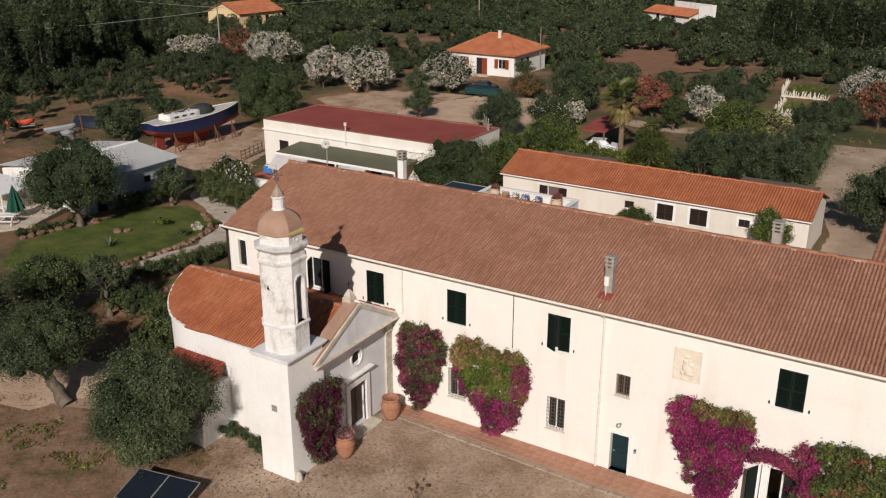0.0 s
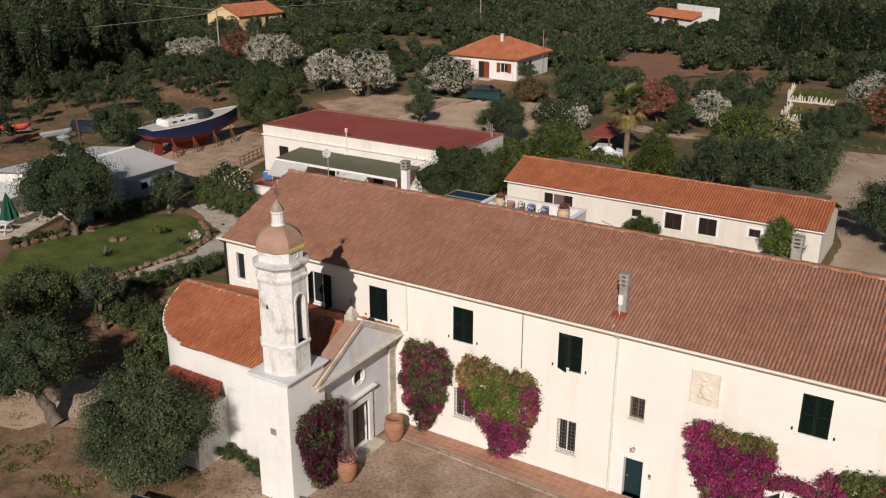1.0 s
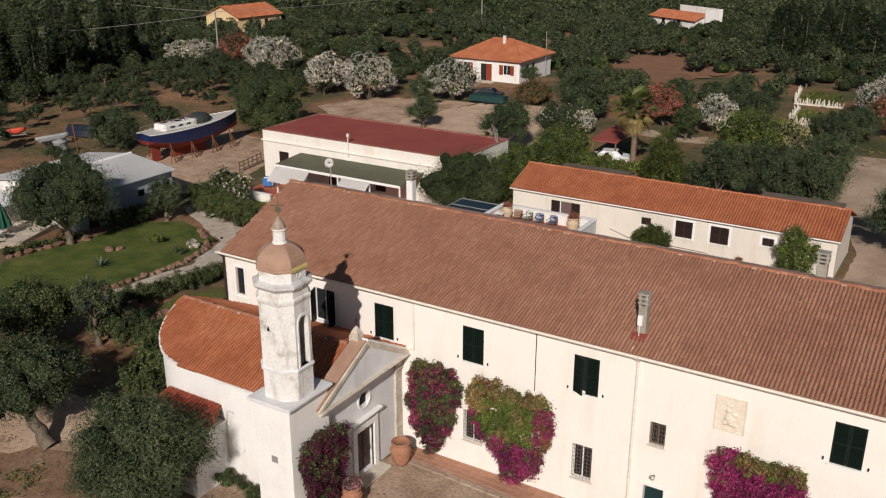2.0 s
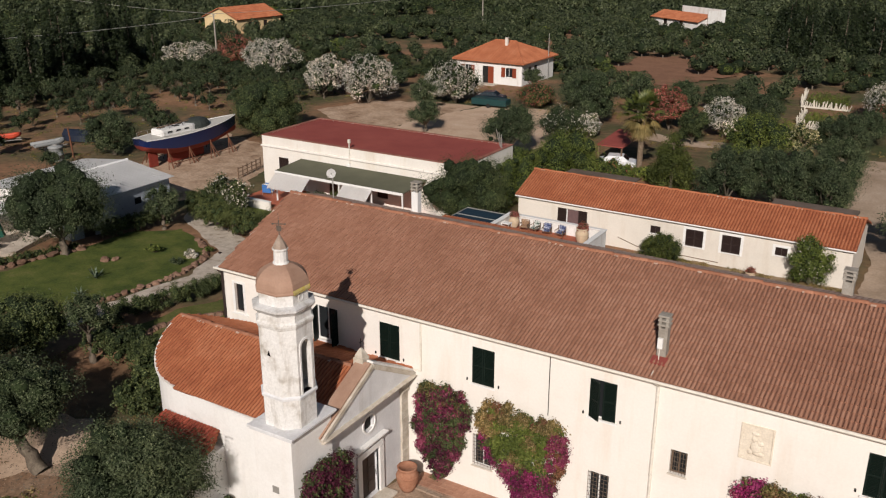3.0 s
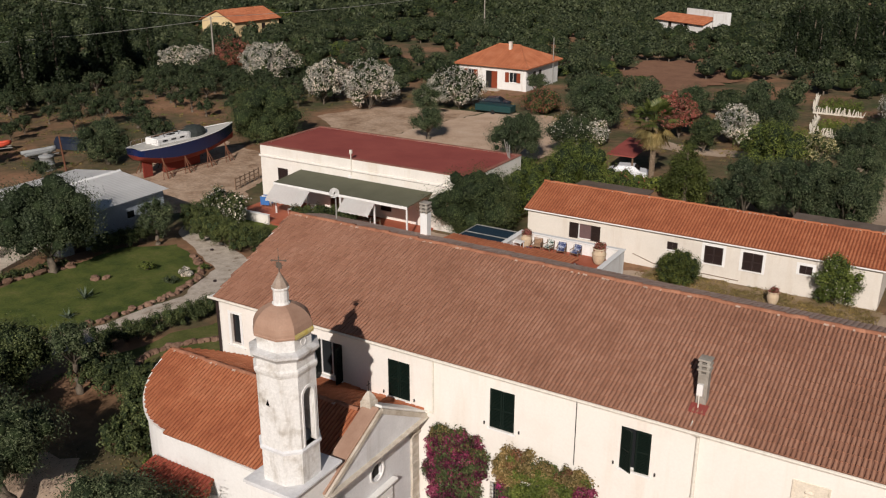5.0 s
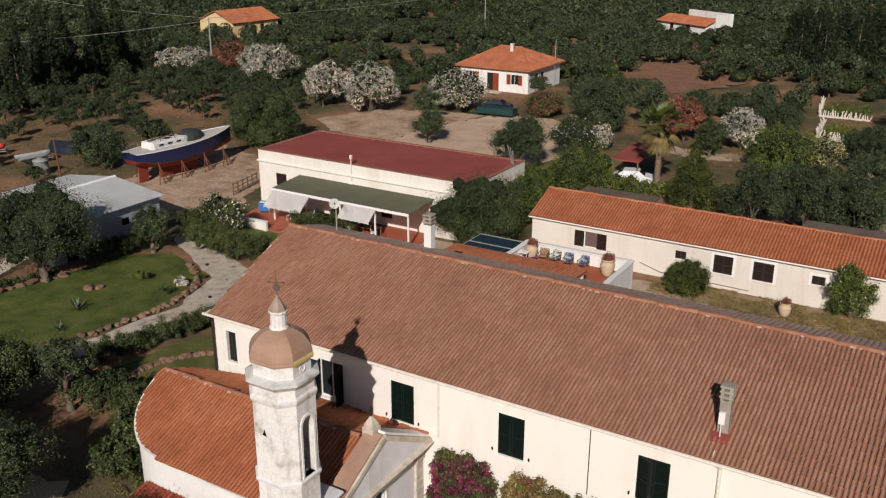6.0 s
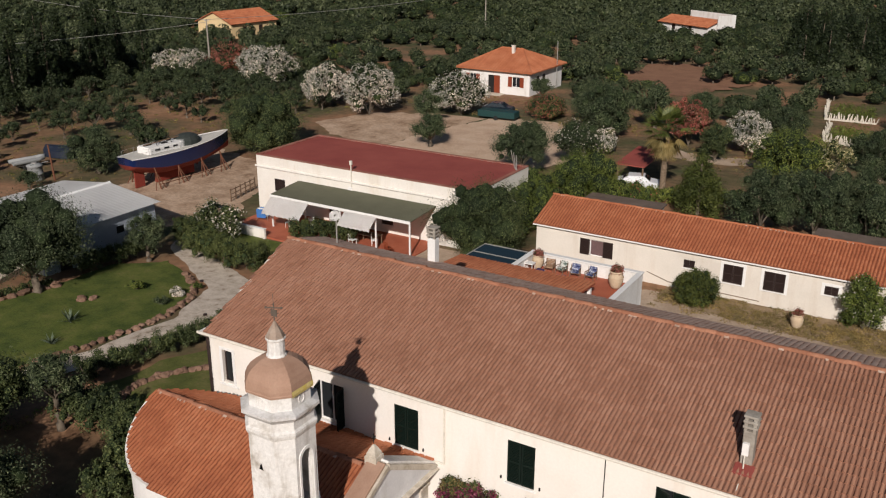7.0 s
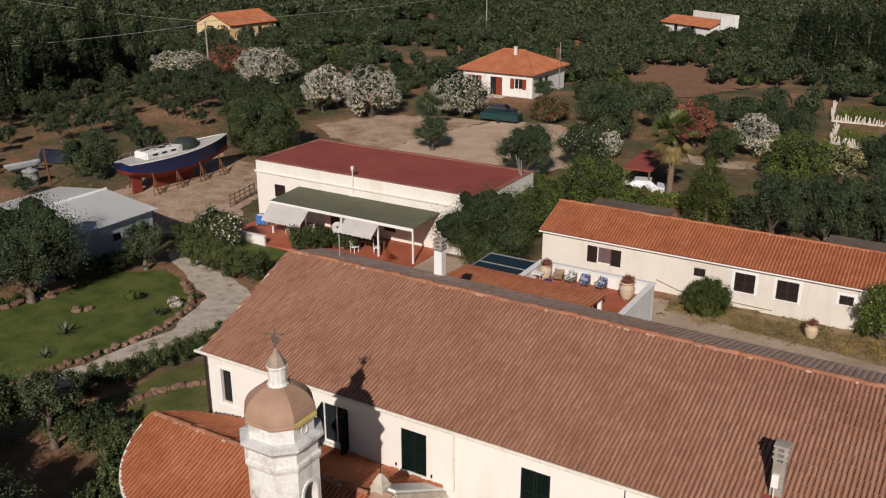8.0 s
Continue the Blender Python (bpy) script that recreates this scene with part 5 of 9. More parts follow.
def octa(h, c=None):
    c = h * C / H if c is None else c
    return [(h, -c), (h, c), (c, h), (-c, h), (-h, c), (-h, -c), (-c, -h), (c, -h)]


def octa_band(name, levels, mat, label=""):
    bm = bmesh.new()
    rings = [[bm.verts.new((x, y, z)) for x, y in octa(h)] for h, z in levels]
    for a, b in zip(rings, rings[1:]):
        for i in range(8):
            bm.faces.new((a[i], a[(i + 1) % 8], b[(i + 1) % 8], b[i]))
    bm.faces.new(rings[0][::-1])
    bm.faces.new(rings[-1])
    return part(name, bm, mat, tower, label)


def tower_base():
    bm = bmesh.new()
    box(bm, (-0.92, -1.15, -0.2), (0.93, 1.25, 5.85), 0.02)
    part("base", bm, M["plaster_nave"], tower)
    bm = bmesh.new()
    box(bm, (-1.02, -1.25, 5.85), (1.05, 1.33, 5.95), 0.02)
    box(bm, (-1.08, -1.31, 5.95), (1.12, 1.38, 6.06), 0.02)
    part("base_cornice", bm, M["plaster_grey"], tower)
    bm = bmesh.new()
    box(bm, (-0.12, -1.165, 3.32), (0.2, -1.15, 3.62))
    part("vent", bm, M["zinc"], tower, "small square wall vent")
    rb = bmesh.new()
    lathe(rb, [(0.17, 0), (0.2, 0.15), (0.15, 0.4), (0.05, 0.5)], 9, (1.05, -1.0, 0))
    part("kerb_stone", rb, M["stone"], tower)


tower_base()


def shaft():
    """The hollow shaft, with an arched opening in its east and west sides."""
    z0, z1, s0, s1, aw = 6.06, 10.2, 7.42, 9.2, 0.27
    bm = bmesh.new()
    arch = [(-aw, s0)] + [(-aw * math.cos(math.pi * k / 10), s1 + aw * 1.25 * math.sin(math.pi * k / 10)) for k in range(11)] + [(aw, s0)]
    half = len(arch) // 2

    def side(place, h, c):
        left = [(-c, z0), (0, z0), (0, s0)] + arch[:half + 1][0:1] + arch[1:half + 1] + [(0, z1), (-c, z1)]
        right = [(0, z0), (c, z0), (c, z1), (0, z1)] + arch[half:][0:] + [(0, s0)]
        for poly in (left, right):
            bm.faces.new([bm.verts.new(place(h, y, z)) for y, z in poly])

    east = lambda h, y, z: (h, y, z)
    west = lambda h, y, z: (-h, y, z)
    for place in (east, west):
        side(place, H, C)
        side(place, H - 0.22, C * 0.75)
        o = [bm.verts.new(place(H, y, z)) for y, z in arch]
        i = [bm.verts.new(place(H - 0.22, y, z)) for y, z in arch]
        for k in range(len(arch)):
            n = (k + 1) % len(arch)
            bm.faces.new((o[k], o[n], i[n], i[k]))
    for h in (H, H - 0.22):
        pts = octa(h, C if h == H else C * 0.75)
        for i in range(8):
            if i in (0, 4):
                continue
            (xa, ya), (xb, yb) = pts[i], pts[(i + 1) % 8]
            bm.faces.new([bm.verts.new(p) for p in ((xa, ya, z0), (xb, yb, z0), (xb, yb, z1), (xa, ya, z1))])
    bmesh.ops.remove_doubles(bm, verts=bm.verts[:], dist=0.0005)
    bmesh.ops.recalc_face_normals(bm, faces=bm.faces[:])
    part("shaft", bm, M["plaster_tower"], tower)
    for sx in (1,):
        bm = bmesh.new()
        o = [(y * 1.28, z + (0.09 if z > s1 else 0.0)) for y, z in arch]
        rows = []
        for (y, z), (yo, zo) in zip(arch, o):
            rows.append([bm.verts.new(p) for p in ((H * sx, yo, zo), ((H + 0.03) * sx, yo, zo), ((H + 0.03) * sx, y, z), (H * sx, y, z))])
        for a, b in zip(rows, rows[1:]):
            for k in range(3):
                bm.faces.new((a[k], a[k + 1], b[k + 1], b[k]))
        bmesh.ops.recalc_face_normals(bm, faces=bm.faces[:])
        part("arch_surround", bm, M["white_paint"], tower)
    # flat dark patch on the wall, painted as the shade inside a hole
    bm = bmesh.new()
    for k in range(3):
        v = [bm.verts.new(p) for p in ((-0.14, -H - 0.004, 9.0), (0.02, -H - 0.004, 8.98), (-0.05, -H - 0.004, 9.22))]
        bm.faces.new(v)
        break
    bmesh.ops.solidify(bm, geom=bm.faces[:], thickness=0.02)
    part("vent_hole", bm, M["dark"], tower)


shaft()
octa_band("string_course", [(0.90, 7.24), (0.955, 7.27), (0.965, 7.36), (0.90, 7.42)], M["plaster_grey"])
octa_band("lower_moulding", [(0.88, 10.06), (0.92, 10.10), (0.96, 10.22), (0.96, 10.30), (0.89, 10.35)], M["plaster_tower"])
octa_band("frieze", [(0.885, 10.35), (0.885, 10.62)], M["plaster_tower"])
octa_band("cornice", [(0.89, 10.62), (0.93, 10.68), (1.0, 10.76), (1.04, 10.80), (1.04, 10.89), (0.84, 10.96)], M["ledge_plaster"], "grey weathered cornice ledge")
octa_band("drum", [(0.82, 10.94), (0.82, 11.42)], M["plaster_tower"])
octa_band("dome_lip", [(0.82, 11.38), (0.88, 11.40), (0.89, 11.46), (0.86, 11.50)], M["dome"])
bm = bmesh.new()
for (xa, ya), (xb, yb) in zip(octa(0.895)[:3], octa(0.895)[1:4]):
    box_pts = [(xa, ya, 11.38), (xb, yb, 11.38), (xb * 1.012, yb * 1.012, 11.47), (xa * 1.012, ya * 1.012, 11.47), (xb * 0.98, yb * 0.98, 11.56), (xa * 0.98, ya * 0.98, 11.56)]
    vs = [bm.verts.new(p) for p in box_pts]
    bm.faces.new(vs[:4])
    bm.faces.new((vs[3], vs[2], vs[4], vs[5]))
part("lichen_crust", bm, M["lichen"], tower, "yellow lichen crust along the dome edge")
octa_band("dome", [(0.87, 11.46), (0.875, 11.58), (0.85, 11.76), (0.79, 11.92), (0.69, 12.07), (0.55, 12.20), (0.40, 12.29), (0.26, 12.34)], M["dome"], "smooth brown eight-sided dome")


def lantern():
    for a in range(8):
        ang = math.pi / 4 * a
        bm = bmesh.new()
        n = 12
        rows = []
        for i in range(n):
            g = 2 * math.pi * i / n
            rows.append([bm.verts.new((0.82 + dx, r * math.cos(g), 11.18 + r * 1.15 * math.sin(g))) for r, dx in ((0.135, 0.0), (0.135, 0.022), (0.10, 0.022), (0.10, 0.005))])
        for i in range(n):
            for k in range(3):
                bm.faces.new((rows[i][k], rows[i][k + 1], rows[(i + 1) % n][k + 1], rows[(i + 1) % n][k]))
        bm.faces.new([r[3] for r in rows])
        bmesh.ops.recalc_face_normals(bm, faces=bm.faces[:])
        if a % 2:
            bmesh.ops.scale(bm, vec=(0.965, 1, 1), verts=bm.verts[:])
        bmesh.ops.rotate(bm, cent=(0, 0, 0), matrix=Matrix.Rotation(ang, 3, "Z"), verts=bm.verts[:])
        part("oculus", bm, M["plaster_tower"], tower)
    bm = bmesh.new()
    lathe(bm, [(0.31, 12.26), (0.30, 12.36), (0.26, 12.40), (0.25, 12.80), (0.28, 12.83), (0.295, 12.87), (0.29, 12.91)], 14)
    part("lantern", bm, M["plaster_tower"], tower, smooth=False)
    bm = bmesh.new()
    lathe(bm, [(0.29, 12.90), (0.20, 13.08), (0.09, 13.26), (0.03, 13.38)], 8)
    part("lantern_cone", bm, M["cone_render"], tower)
    bm = bmesh.new()
    rod(bm, (0, 0, 13.3), (0, 0, 13.92), 0.02, segs=6)
    rod(bm, (0, 0, 13.9), (0, 0, 14.2), 0.008, segs=5)
    rod(bm, (-0.2, -0.1, 13.78), (0.2, 0.1, 13.78), 0.02, segs=6)
    box(bm, (-0.11, -0.012, 13.52), (0.11, 0.012, 13.72), 0.004)
    for dx in (-0.2, 0.2):
        bmesh.ops.create_icosphere(bm, subdivisions=1, radius=0.04, matrix=Matrix.Translation((dx, dx / 2, 13.78)))
    for q in (0, 1, 2):
        g = q * math.pi / 3
        rod(bm, (-0.13 * math.cos(g), -0.065 * math.cos(g), 13.62 - 0.1 * math.sin(g)), (0.13 * math.cos(g), 0.065 * math.cos(g), 13.62 + 0.1 * math.sin(g)), 0.012, segs=5)
    part("weather_vane", bm, M["old_iron"], tower, "wrought iron cross and vane")


lantern()


# ---- paved strip along the house ----
def paving():
    base = thing("pavement", "terracotta tiled strip along the farmhouse wall", "pavement", kind="structure")
    bm = bmesh.new()
    pts = [(-11.6, 0.0), (17.5, 0.0), (17.5, -1.55), (-1.0, -1.5), (-11.6, -1.0)]
    prism(bm, pts, -0.1, 0.098)
    part("bed", bm, M["paving_joint"], base)
    rnd = random.Random(3)
    mesh = None
    for i in range(48):
        x = -11.5 + i * 0.4
        w = 1.0 if x < -9 else 1.0 + 0.45 * min(1, (x + 9) / 8)
        for j in range(3):
            bm = None
            if mesh is None:
                bm = bmesh.new()
                box(bm, (0.004, 0.004, 0), (0.392, 0.392, 0.03), 0.006)
                ob = part("paving_tile", bm, M["terracotta_floor"], base)
                mesh = ob.data
            else:
                ob = new("paving_tile", mesh)
                ob.parent = base
            ob.location = (x, -0.02 - (j + 1) * w / 3.2, 0.08 + rnd.uniform(-0.004, 0.004))
            ob.scale = (1, w / 3.2 / 0.4, 1)
    for i in range(40):
        x = -11.3 + i * 0.72
        y = -1.0 - 0.5 * min(1, max(0, (x + 11.6) / 10.6))
        bm = bmesh.new()
        box(bm, (x, y - 0.26, -0.1), (x + 0.69, y - 0.01, 0.10 + rnd.uniform(-0.01, 0.015)), 0.025)
        part("kerb_stone", bm, M["kerb"], base)


paving()


def big_pot(x, y, s, flower, label, mat="terracotta", z=None):
    p = thing("planter", label, "planter", (x, y, ground_z(x, y) + 0.02 if z is None else z), group="large clay planters")
    bm = bmesh.new()
    lathe(bm, [(0.26 * s, 0), (0.36 * s, 0.18 * s), (0.46 * s, 0.5 * s), (0.47 * s, 0.75 * s), (0.40 * s, 0.98 * s), (0.36 * s, 1.03 * s), (0.42 * s, 1.06 * s), (0.43 * s, 1.14 * s), (0.37 * s, 1.16 * s), (0.34 * s, 1.08 * s)], 22)
    part("jar", bm, M[mat], p, smooth=True)
    bm = bmesh.new()
    lathe(bm, [(0.475 * s, 0.70 * s), (0.49 * s, 0.72 * s), (0.49 * s, 0.76 * s), (0.47 * s, 0.78 * s)], 22)
    part("moulded_band", bm, M[mat], p, smooth=True)
    if flower:
        rng = np.random.default_rng(int(abs(x * 10)))
        cs = [(0.24 * s * math.cos(k), 0.24 * s * math.sin(k), 1.15 * s + 0.08 * (k % 3)) for k in range(9)]
        v, q = leaf_quads(cs, [0.16 * s] * 9, 240, 0.07, rng, 1, 0.8)
        np_mesh("foliage", v, q, M["hedge_leaf"], p)
        v, q = leaf_quads(cs, [0.21 * s] * 9, 420, 0.09, rng, 1, 0.7)
        np_mesh("blossom", v, q, M[flower], p)


big_pot(-11.45, -1.45, 1.05, None, "large terracotta jar beside the chapel pilaster")
big_pot(-11.35, -5.35, 0.98, "mauve_flower", "large terracotta jar with mauve pink flowers")


# ---- bougainvilleas ----
def zone_a(a, h, r):
    spot = 0.6 * noise.noise(Vector((a * 1.6, h * 1.6, 3.0))) + 0.9 * (r.random() - 0.5)
    if h > 4.1 and r.random() < 0.6:
        return "olive_bract" if r.random() < 0.6 else "hedge_leaf"
    return "dull_magenta" if spot > 0.26 else ("purple" if spot > -0.08 else "dark_leaf")


def zone_b(a, h, r):
    spot = 0.7 * noise.noise(Vector((a * 1.5, h * 1.5, 8.0))) + 0.7 * (r.random() - 0.5)
    if h > 4.15 or (a < -1.3 and h > 3.2):
        return "olive_bract" if spot > -0.15 else ("orange_leaf" if r.random() < 0.6 else "green_leaf")
    if a > 1.1 and h > 1.8:
        return "dull_magenta" if spot > -0.05 else "orange_leaf"
    if h > 2.3 and abs(a) < 1.45:
        return "green_leaf" if spot > -0.25 else "olive_bract"
    if h > 1.7 and spot > 0.05:
        return "dark_leaf"
    return "dull_magenta" if r.random() < 0.45 else ("magenta" if r.random() < 0.8 else "hedge_leaf")


def zone_c(a, h, r):
    if h > 4.2 + 0.3 * noise.noise(Vector((a * 1.5, 0, 4.0))) and a > -0.9:
        return "olive_bract" if r.random() < 0.5 else ("green_leaf" if r.random() < 0.6 else "orange_leaf")
    return "magenta" if r.random() < 0.78 else ("dull_magenta" if r.random() < 0.6 else "hedge_leaf")


def zone_d(a, h, r):
    if a < -0.7 or h < 1.4:
        return "magenta" if r.random() < 0.4 else ("dull_magenta" if r.random() < 0.7 else "dark_leaf")
    return "hedge_leaf" if r.random() < 0.6 else ("green_leaf" if r.random() < 0.6 else "orange_leaf")


climber("dark purple bougainvillea with green leaves on the house wall", (-10.6, 0, 0), (1, 0), (0, -1), [(-0.2, 0.25), (-0.9, 1.2), (-1.3, 2.4), (-1.25, 3.9), (-0.8, 4.75), (0.2, 4.95), (1.2, 4.75), (1.65, 4.2), (1.4, 3.2), (1.15, 2.2), (0.8, 1.2), (0.2, 0.35)], zone_a, 20000, 0.085, 0.55, 1)
climber("bougainvillea with a green heart, magenta below and faded orange tips", (-6.55, 0, 0), (1, 0), (0, -1), [(0.1, 0.0), (-0.5, 0.8), (-1.3, 1.9), (-1.9, 3.0), (-2.25, 4.0), (-1.7, 4.85), (-0.6, 4.95), (0.6, 4.85), (1.6, 4.75), (2.0, 4.0), (2.05, 3.0), (1.8, 2.0), (1.3, 1.0), (0.6, 0.3)], zone_b, 26000, 0.085, 0.6, 2)
climber("bright magenta bougainvillea with a green top", (4.0, 0, 0), (1, 0), (0, -1), [(0.1, 0.1), (-0.8, 1.0), (-1.3, 2.3), (-1.8, 3.4), (-1.85, 4.3), (-1.5, 4.75), (-0.2, 4.75), (0.9, 4.75), (1.6, 4.6), (1.65, 3.7), (1.45, 2.6), (1.1, 1.4), (0.7, 0.5)], zone_c, 26000, 0.085, 0.65, 3)
climber("bougainvillea with a green mass and magenta edge", (8.9, 0, 0), (1, 0), (0, -1), [(-0.9, 0.1), (-1.4, 1.4), (-1.75, 2.8), (-1.6, 3.8), (-0.6, 4.35), (0.6, 4.55), (2.0, 4.6), (3.0, 4.3), (3.0, 2.5), (2.3, 1.0), (1.0, 0.2)], zone_d, 28000, 0.085, 0.7, 4)
climber("thin magenta bougainvillea arching over the glazed door", (6.5, 0, 2.75), (1, 0), (0, -1), [(-0.95, 0.0), (-0.8, 0.42), (-0.2, 0.55), (0.4, 0.5), (0.85, 0.15), (0.8, -0.15), (0.3, 0.25), (-0.3, 0.28)], lambda a, h, r: "magenta" if r.random() < 0.7 else "orange_leaf", 5000, 0.08, 0.35, 5)
# dark bracts put part of this wall's shade into the colour
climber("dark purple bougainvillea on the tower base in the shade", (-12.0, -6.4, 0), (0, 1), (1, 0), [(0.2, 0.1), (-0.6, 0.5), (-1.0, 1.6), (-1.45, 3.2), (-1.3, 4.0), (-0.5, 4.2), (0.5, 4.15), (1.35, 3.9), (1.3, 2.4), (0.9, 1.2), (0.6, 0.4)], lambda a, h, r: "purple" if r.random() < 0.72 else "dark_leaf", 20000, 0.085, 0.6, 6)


# ---- low building behind the house ----
low = thing("low_building", "long low cream building with an orange tiled roof", "house")
LX0, LX1, LY0, LY1, LE, LR = -24.9, 1.2, 35.75, 42.4, 2.08, 3.40
LOW_WIN = [(-21.3, -18.7, 0.20, 1.47), (-13.41, -12.62, 0.70, 1.30), (-10.62, -9.28, 0.18, 1.52), (-7.88, -6.49, 0.18, 1.54), (-4.0, -3.15, 0.69, 1.30)]


def low_building():
    bm = bmesh.new()
    wall_panel(bm, (LX0, LY0, 0), (1, 0, 0), LX1 - LX0, LE, 0.35, [(a - LX0, b - LX0, c, d) for a, b, c, d in LOW_WIN], -1.3)
    part("front_wall", bm, M["plaster_beige"], low)
    bm = bmesh.new()
    wall_panel(bm, (LX1, LY1, 0), (-1, 0, 0), LX1 - LX0, LE, 0.35, [], -1.3)
    part("back_wall", bm, M["plaster"], low)
    for x, w in ((LX0, 0.35), (LX1, -0.35)):
        bm = bmesh.new()
        pts = [(LY0 + 0.35, -1.3), (LY1 - 0.35, -1.3), (LY1 - 0.35, LE), ((LY0 + LY1) / 2, LR - 0.13), (LY0 + 0.35, LE)]
        a = [bm.verts.new((x, y, z)) for y, z in pts]
        b = [bm.verts.new((x + w, y, z)) for y, z in pts]
        bm.faces.new(a)
        bm.faces.new(b[::-1])
        for i in range(5):
            bm.faces.new((a[i], b[i], b[(i + 1) % 5], a[(i + 1) % 5]))
        bmesh.ops.recalc_face_normals(bm, faces=bm.faces[:])
        part("gable_wall", bm, M["plaster_beige"], low)
    mid = (LY0 + LY1) / 2
    run = mid - LY0 + 0.3
    for s, nm in ((-1, "front_roof"), (1, "back_roof")):
        d = Vector((0, s * run, -(LR - LE + 0.0)))
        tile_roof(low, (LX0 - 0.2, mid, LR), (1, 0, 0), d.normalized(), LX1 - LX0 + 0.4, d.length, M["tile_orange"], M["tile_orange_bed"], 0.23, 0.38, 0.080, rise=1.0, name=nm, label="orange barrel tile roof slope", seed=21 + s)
    ridge_tiles(low, (LX0 - 0.2, mid, LR + 0.03), (LX1 + 0.2, mid, LR + 0.03), 0.11, 0.42, M["tile_orange"], 5)
    bm = bmesh.new()
    box(bm, (LX0 - 0.2, LY0 - 0.32, LE - 0.16), (LX1 + 0.2, LY0 - 0.003, LE - 0.06), 0.01)
    part("eaves_board", bm, M["white_paint"], low)
    for x in (LX0 - 0.21, LX1 + 0.17):
        bm = bmesh.new()
        for s in (-1, 1):
            v = [bm.verts.new(p) for p in ((x, mid, LR - 0.16), (x, mid + s * run, LE - 0.16), (x, mid + s * run, LE + 0.02), (x, mid, LR + 0.02))]
            bm.faces.new(v)
        bmesh.ops.solidify(bm, geom=bm.faces[:], thickness=0.05)
        part("verge_board", bm, M["white_paint"], low)
    for (a, b, c, d), ang in zip(LOW_WIN[1:], ((0, 0), (0, 0), (0, 0), (0, 0))):
        shuttered_window(low, a, LY0, c, b - a, d - c, ang, "shutter_brown")
    for a, b, c, d in LOW_WIN[2:]:
        bm = bmesh.new()
        g = 0.2
        for q in (((a - g, LY0 - 0.02, c - 0.1), (a, LY0 - 0.002, d + g)), ((b, LY0 - 0.02, c - 0.1), (b + g, LY0 - 0.002, d + g)), ((a, LY0 - 0.02, d), (b, LY0 - 0.002, d + g))):
            box(bm, *q, 0.004)
        part("window_surround", bm, M["white_paint"], low)
    a, b, c, d = LOW_WIN[0]
    win = new("window")
    win.parent = low
    bm = bmesh.new()
    for q in (((a + 0.75, LY0 + 0.1, c), (a + 0.83, LY0 + 0.2, d)), ((b - 0.08, LY0 + 0.1, c), (b, LY0 + 0.2, d)), ((a, LY0 + 0.1, d - 0.07), (b, LY0 + 0.2, d)), ((a, LY0 + 0.1, c), (b, LY0 + 0.2, c + 0.07))):
        box(bm, *q, 0.004)
    part("window_frame", bm, M["white_paint"], win)
    bm = bmesh.new()
    box(bm, (a + 0.83, LY0 + 0.14, c + 0.07), (b - 0.08, LY0 + 0.155, d - 0.07))
    part("pane", bm, plain("brown_blind", (0.14, 0.085, 0.085), 0.6), win, "closed brown blind behind glass")
    for x, w in ((a, 0.72), (b - 0.78, 0.78)):
        leaf = part("shutter", louvre_leaf(w, d - c), M["shutter_brown"], win)
        leaf.matrix_basis = pose(x, LY0 + 0.02, c)
    bm = bmesh.new()
    rod(bm, (-16.0, LY0 - 0.02, -0.15), (-14.4, LY0 - 0.02, -0.62), 0.03, segs=6)
    rod(bm, (-14.4, LY0 - 0.02, -0.62), (-8.0, LY0 - 0.02, -0.72), 0.03, segs=6)
    part("hose", bm, M["wood"], low, "hose running along the wall foot")
    for x, y0 in ((-24.4, LY1), (-6.3, LY1)):
        bm = bmesh.new()
        box(bm, (x, y0 + 0.1, 1.9), (x + 6.5, y0 + 3.2, 2.05), 0.02)
        part("rear_roof", bm, M["brown_sheet"], low, "flat grey-brown rear roof")
        bm = bmesh.new()
        box(bm, (x + 0.2, y0 + 0.004, -1.3), (x + 6.3, y0 + 3.0, 1.9))
        part("rear_wall", bm, M["plaster"], low)


low_building()
big_pot(-5.05, 33.2, 0.85, "red_flower", "pale clay jar with a small red plant on the verge", "pale_pot")
tree("round_shrub", "dense clipped round evergreen shrub", "shrub", -11.75, 33.4, 2.6, 1.5, "box_leaf", 24000, 0.07, 0.05, 0.08, clumps=260, low=-0.95, clump=0.17, seed=31, aspect=0.7)
tree("climbing_shrub", "leafy green climber against the wall end", "shrub", -1.35, 35.0, 3.5, 1.9, "green_leaf", 7500, 0.12, 0.3, 0.06, clumps=54, low=-0.9, seed=32, ry=0.7, clump=0.22, flower="white_flower", flower_share=0.02, aspect=0.7)

# ---- first-floor terrace behind the house ----
TERRACE_Z = 4.25
terrace = thing("terrace_wing", "rear wing with a white walled roof terrace", "house")


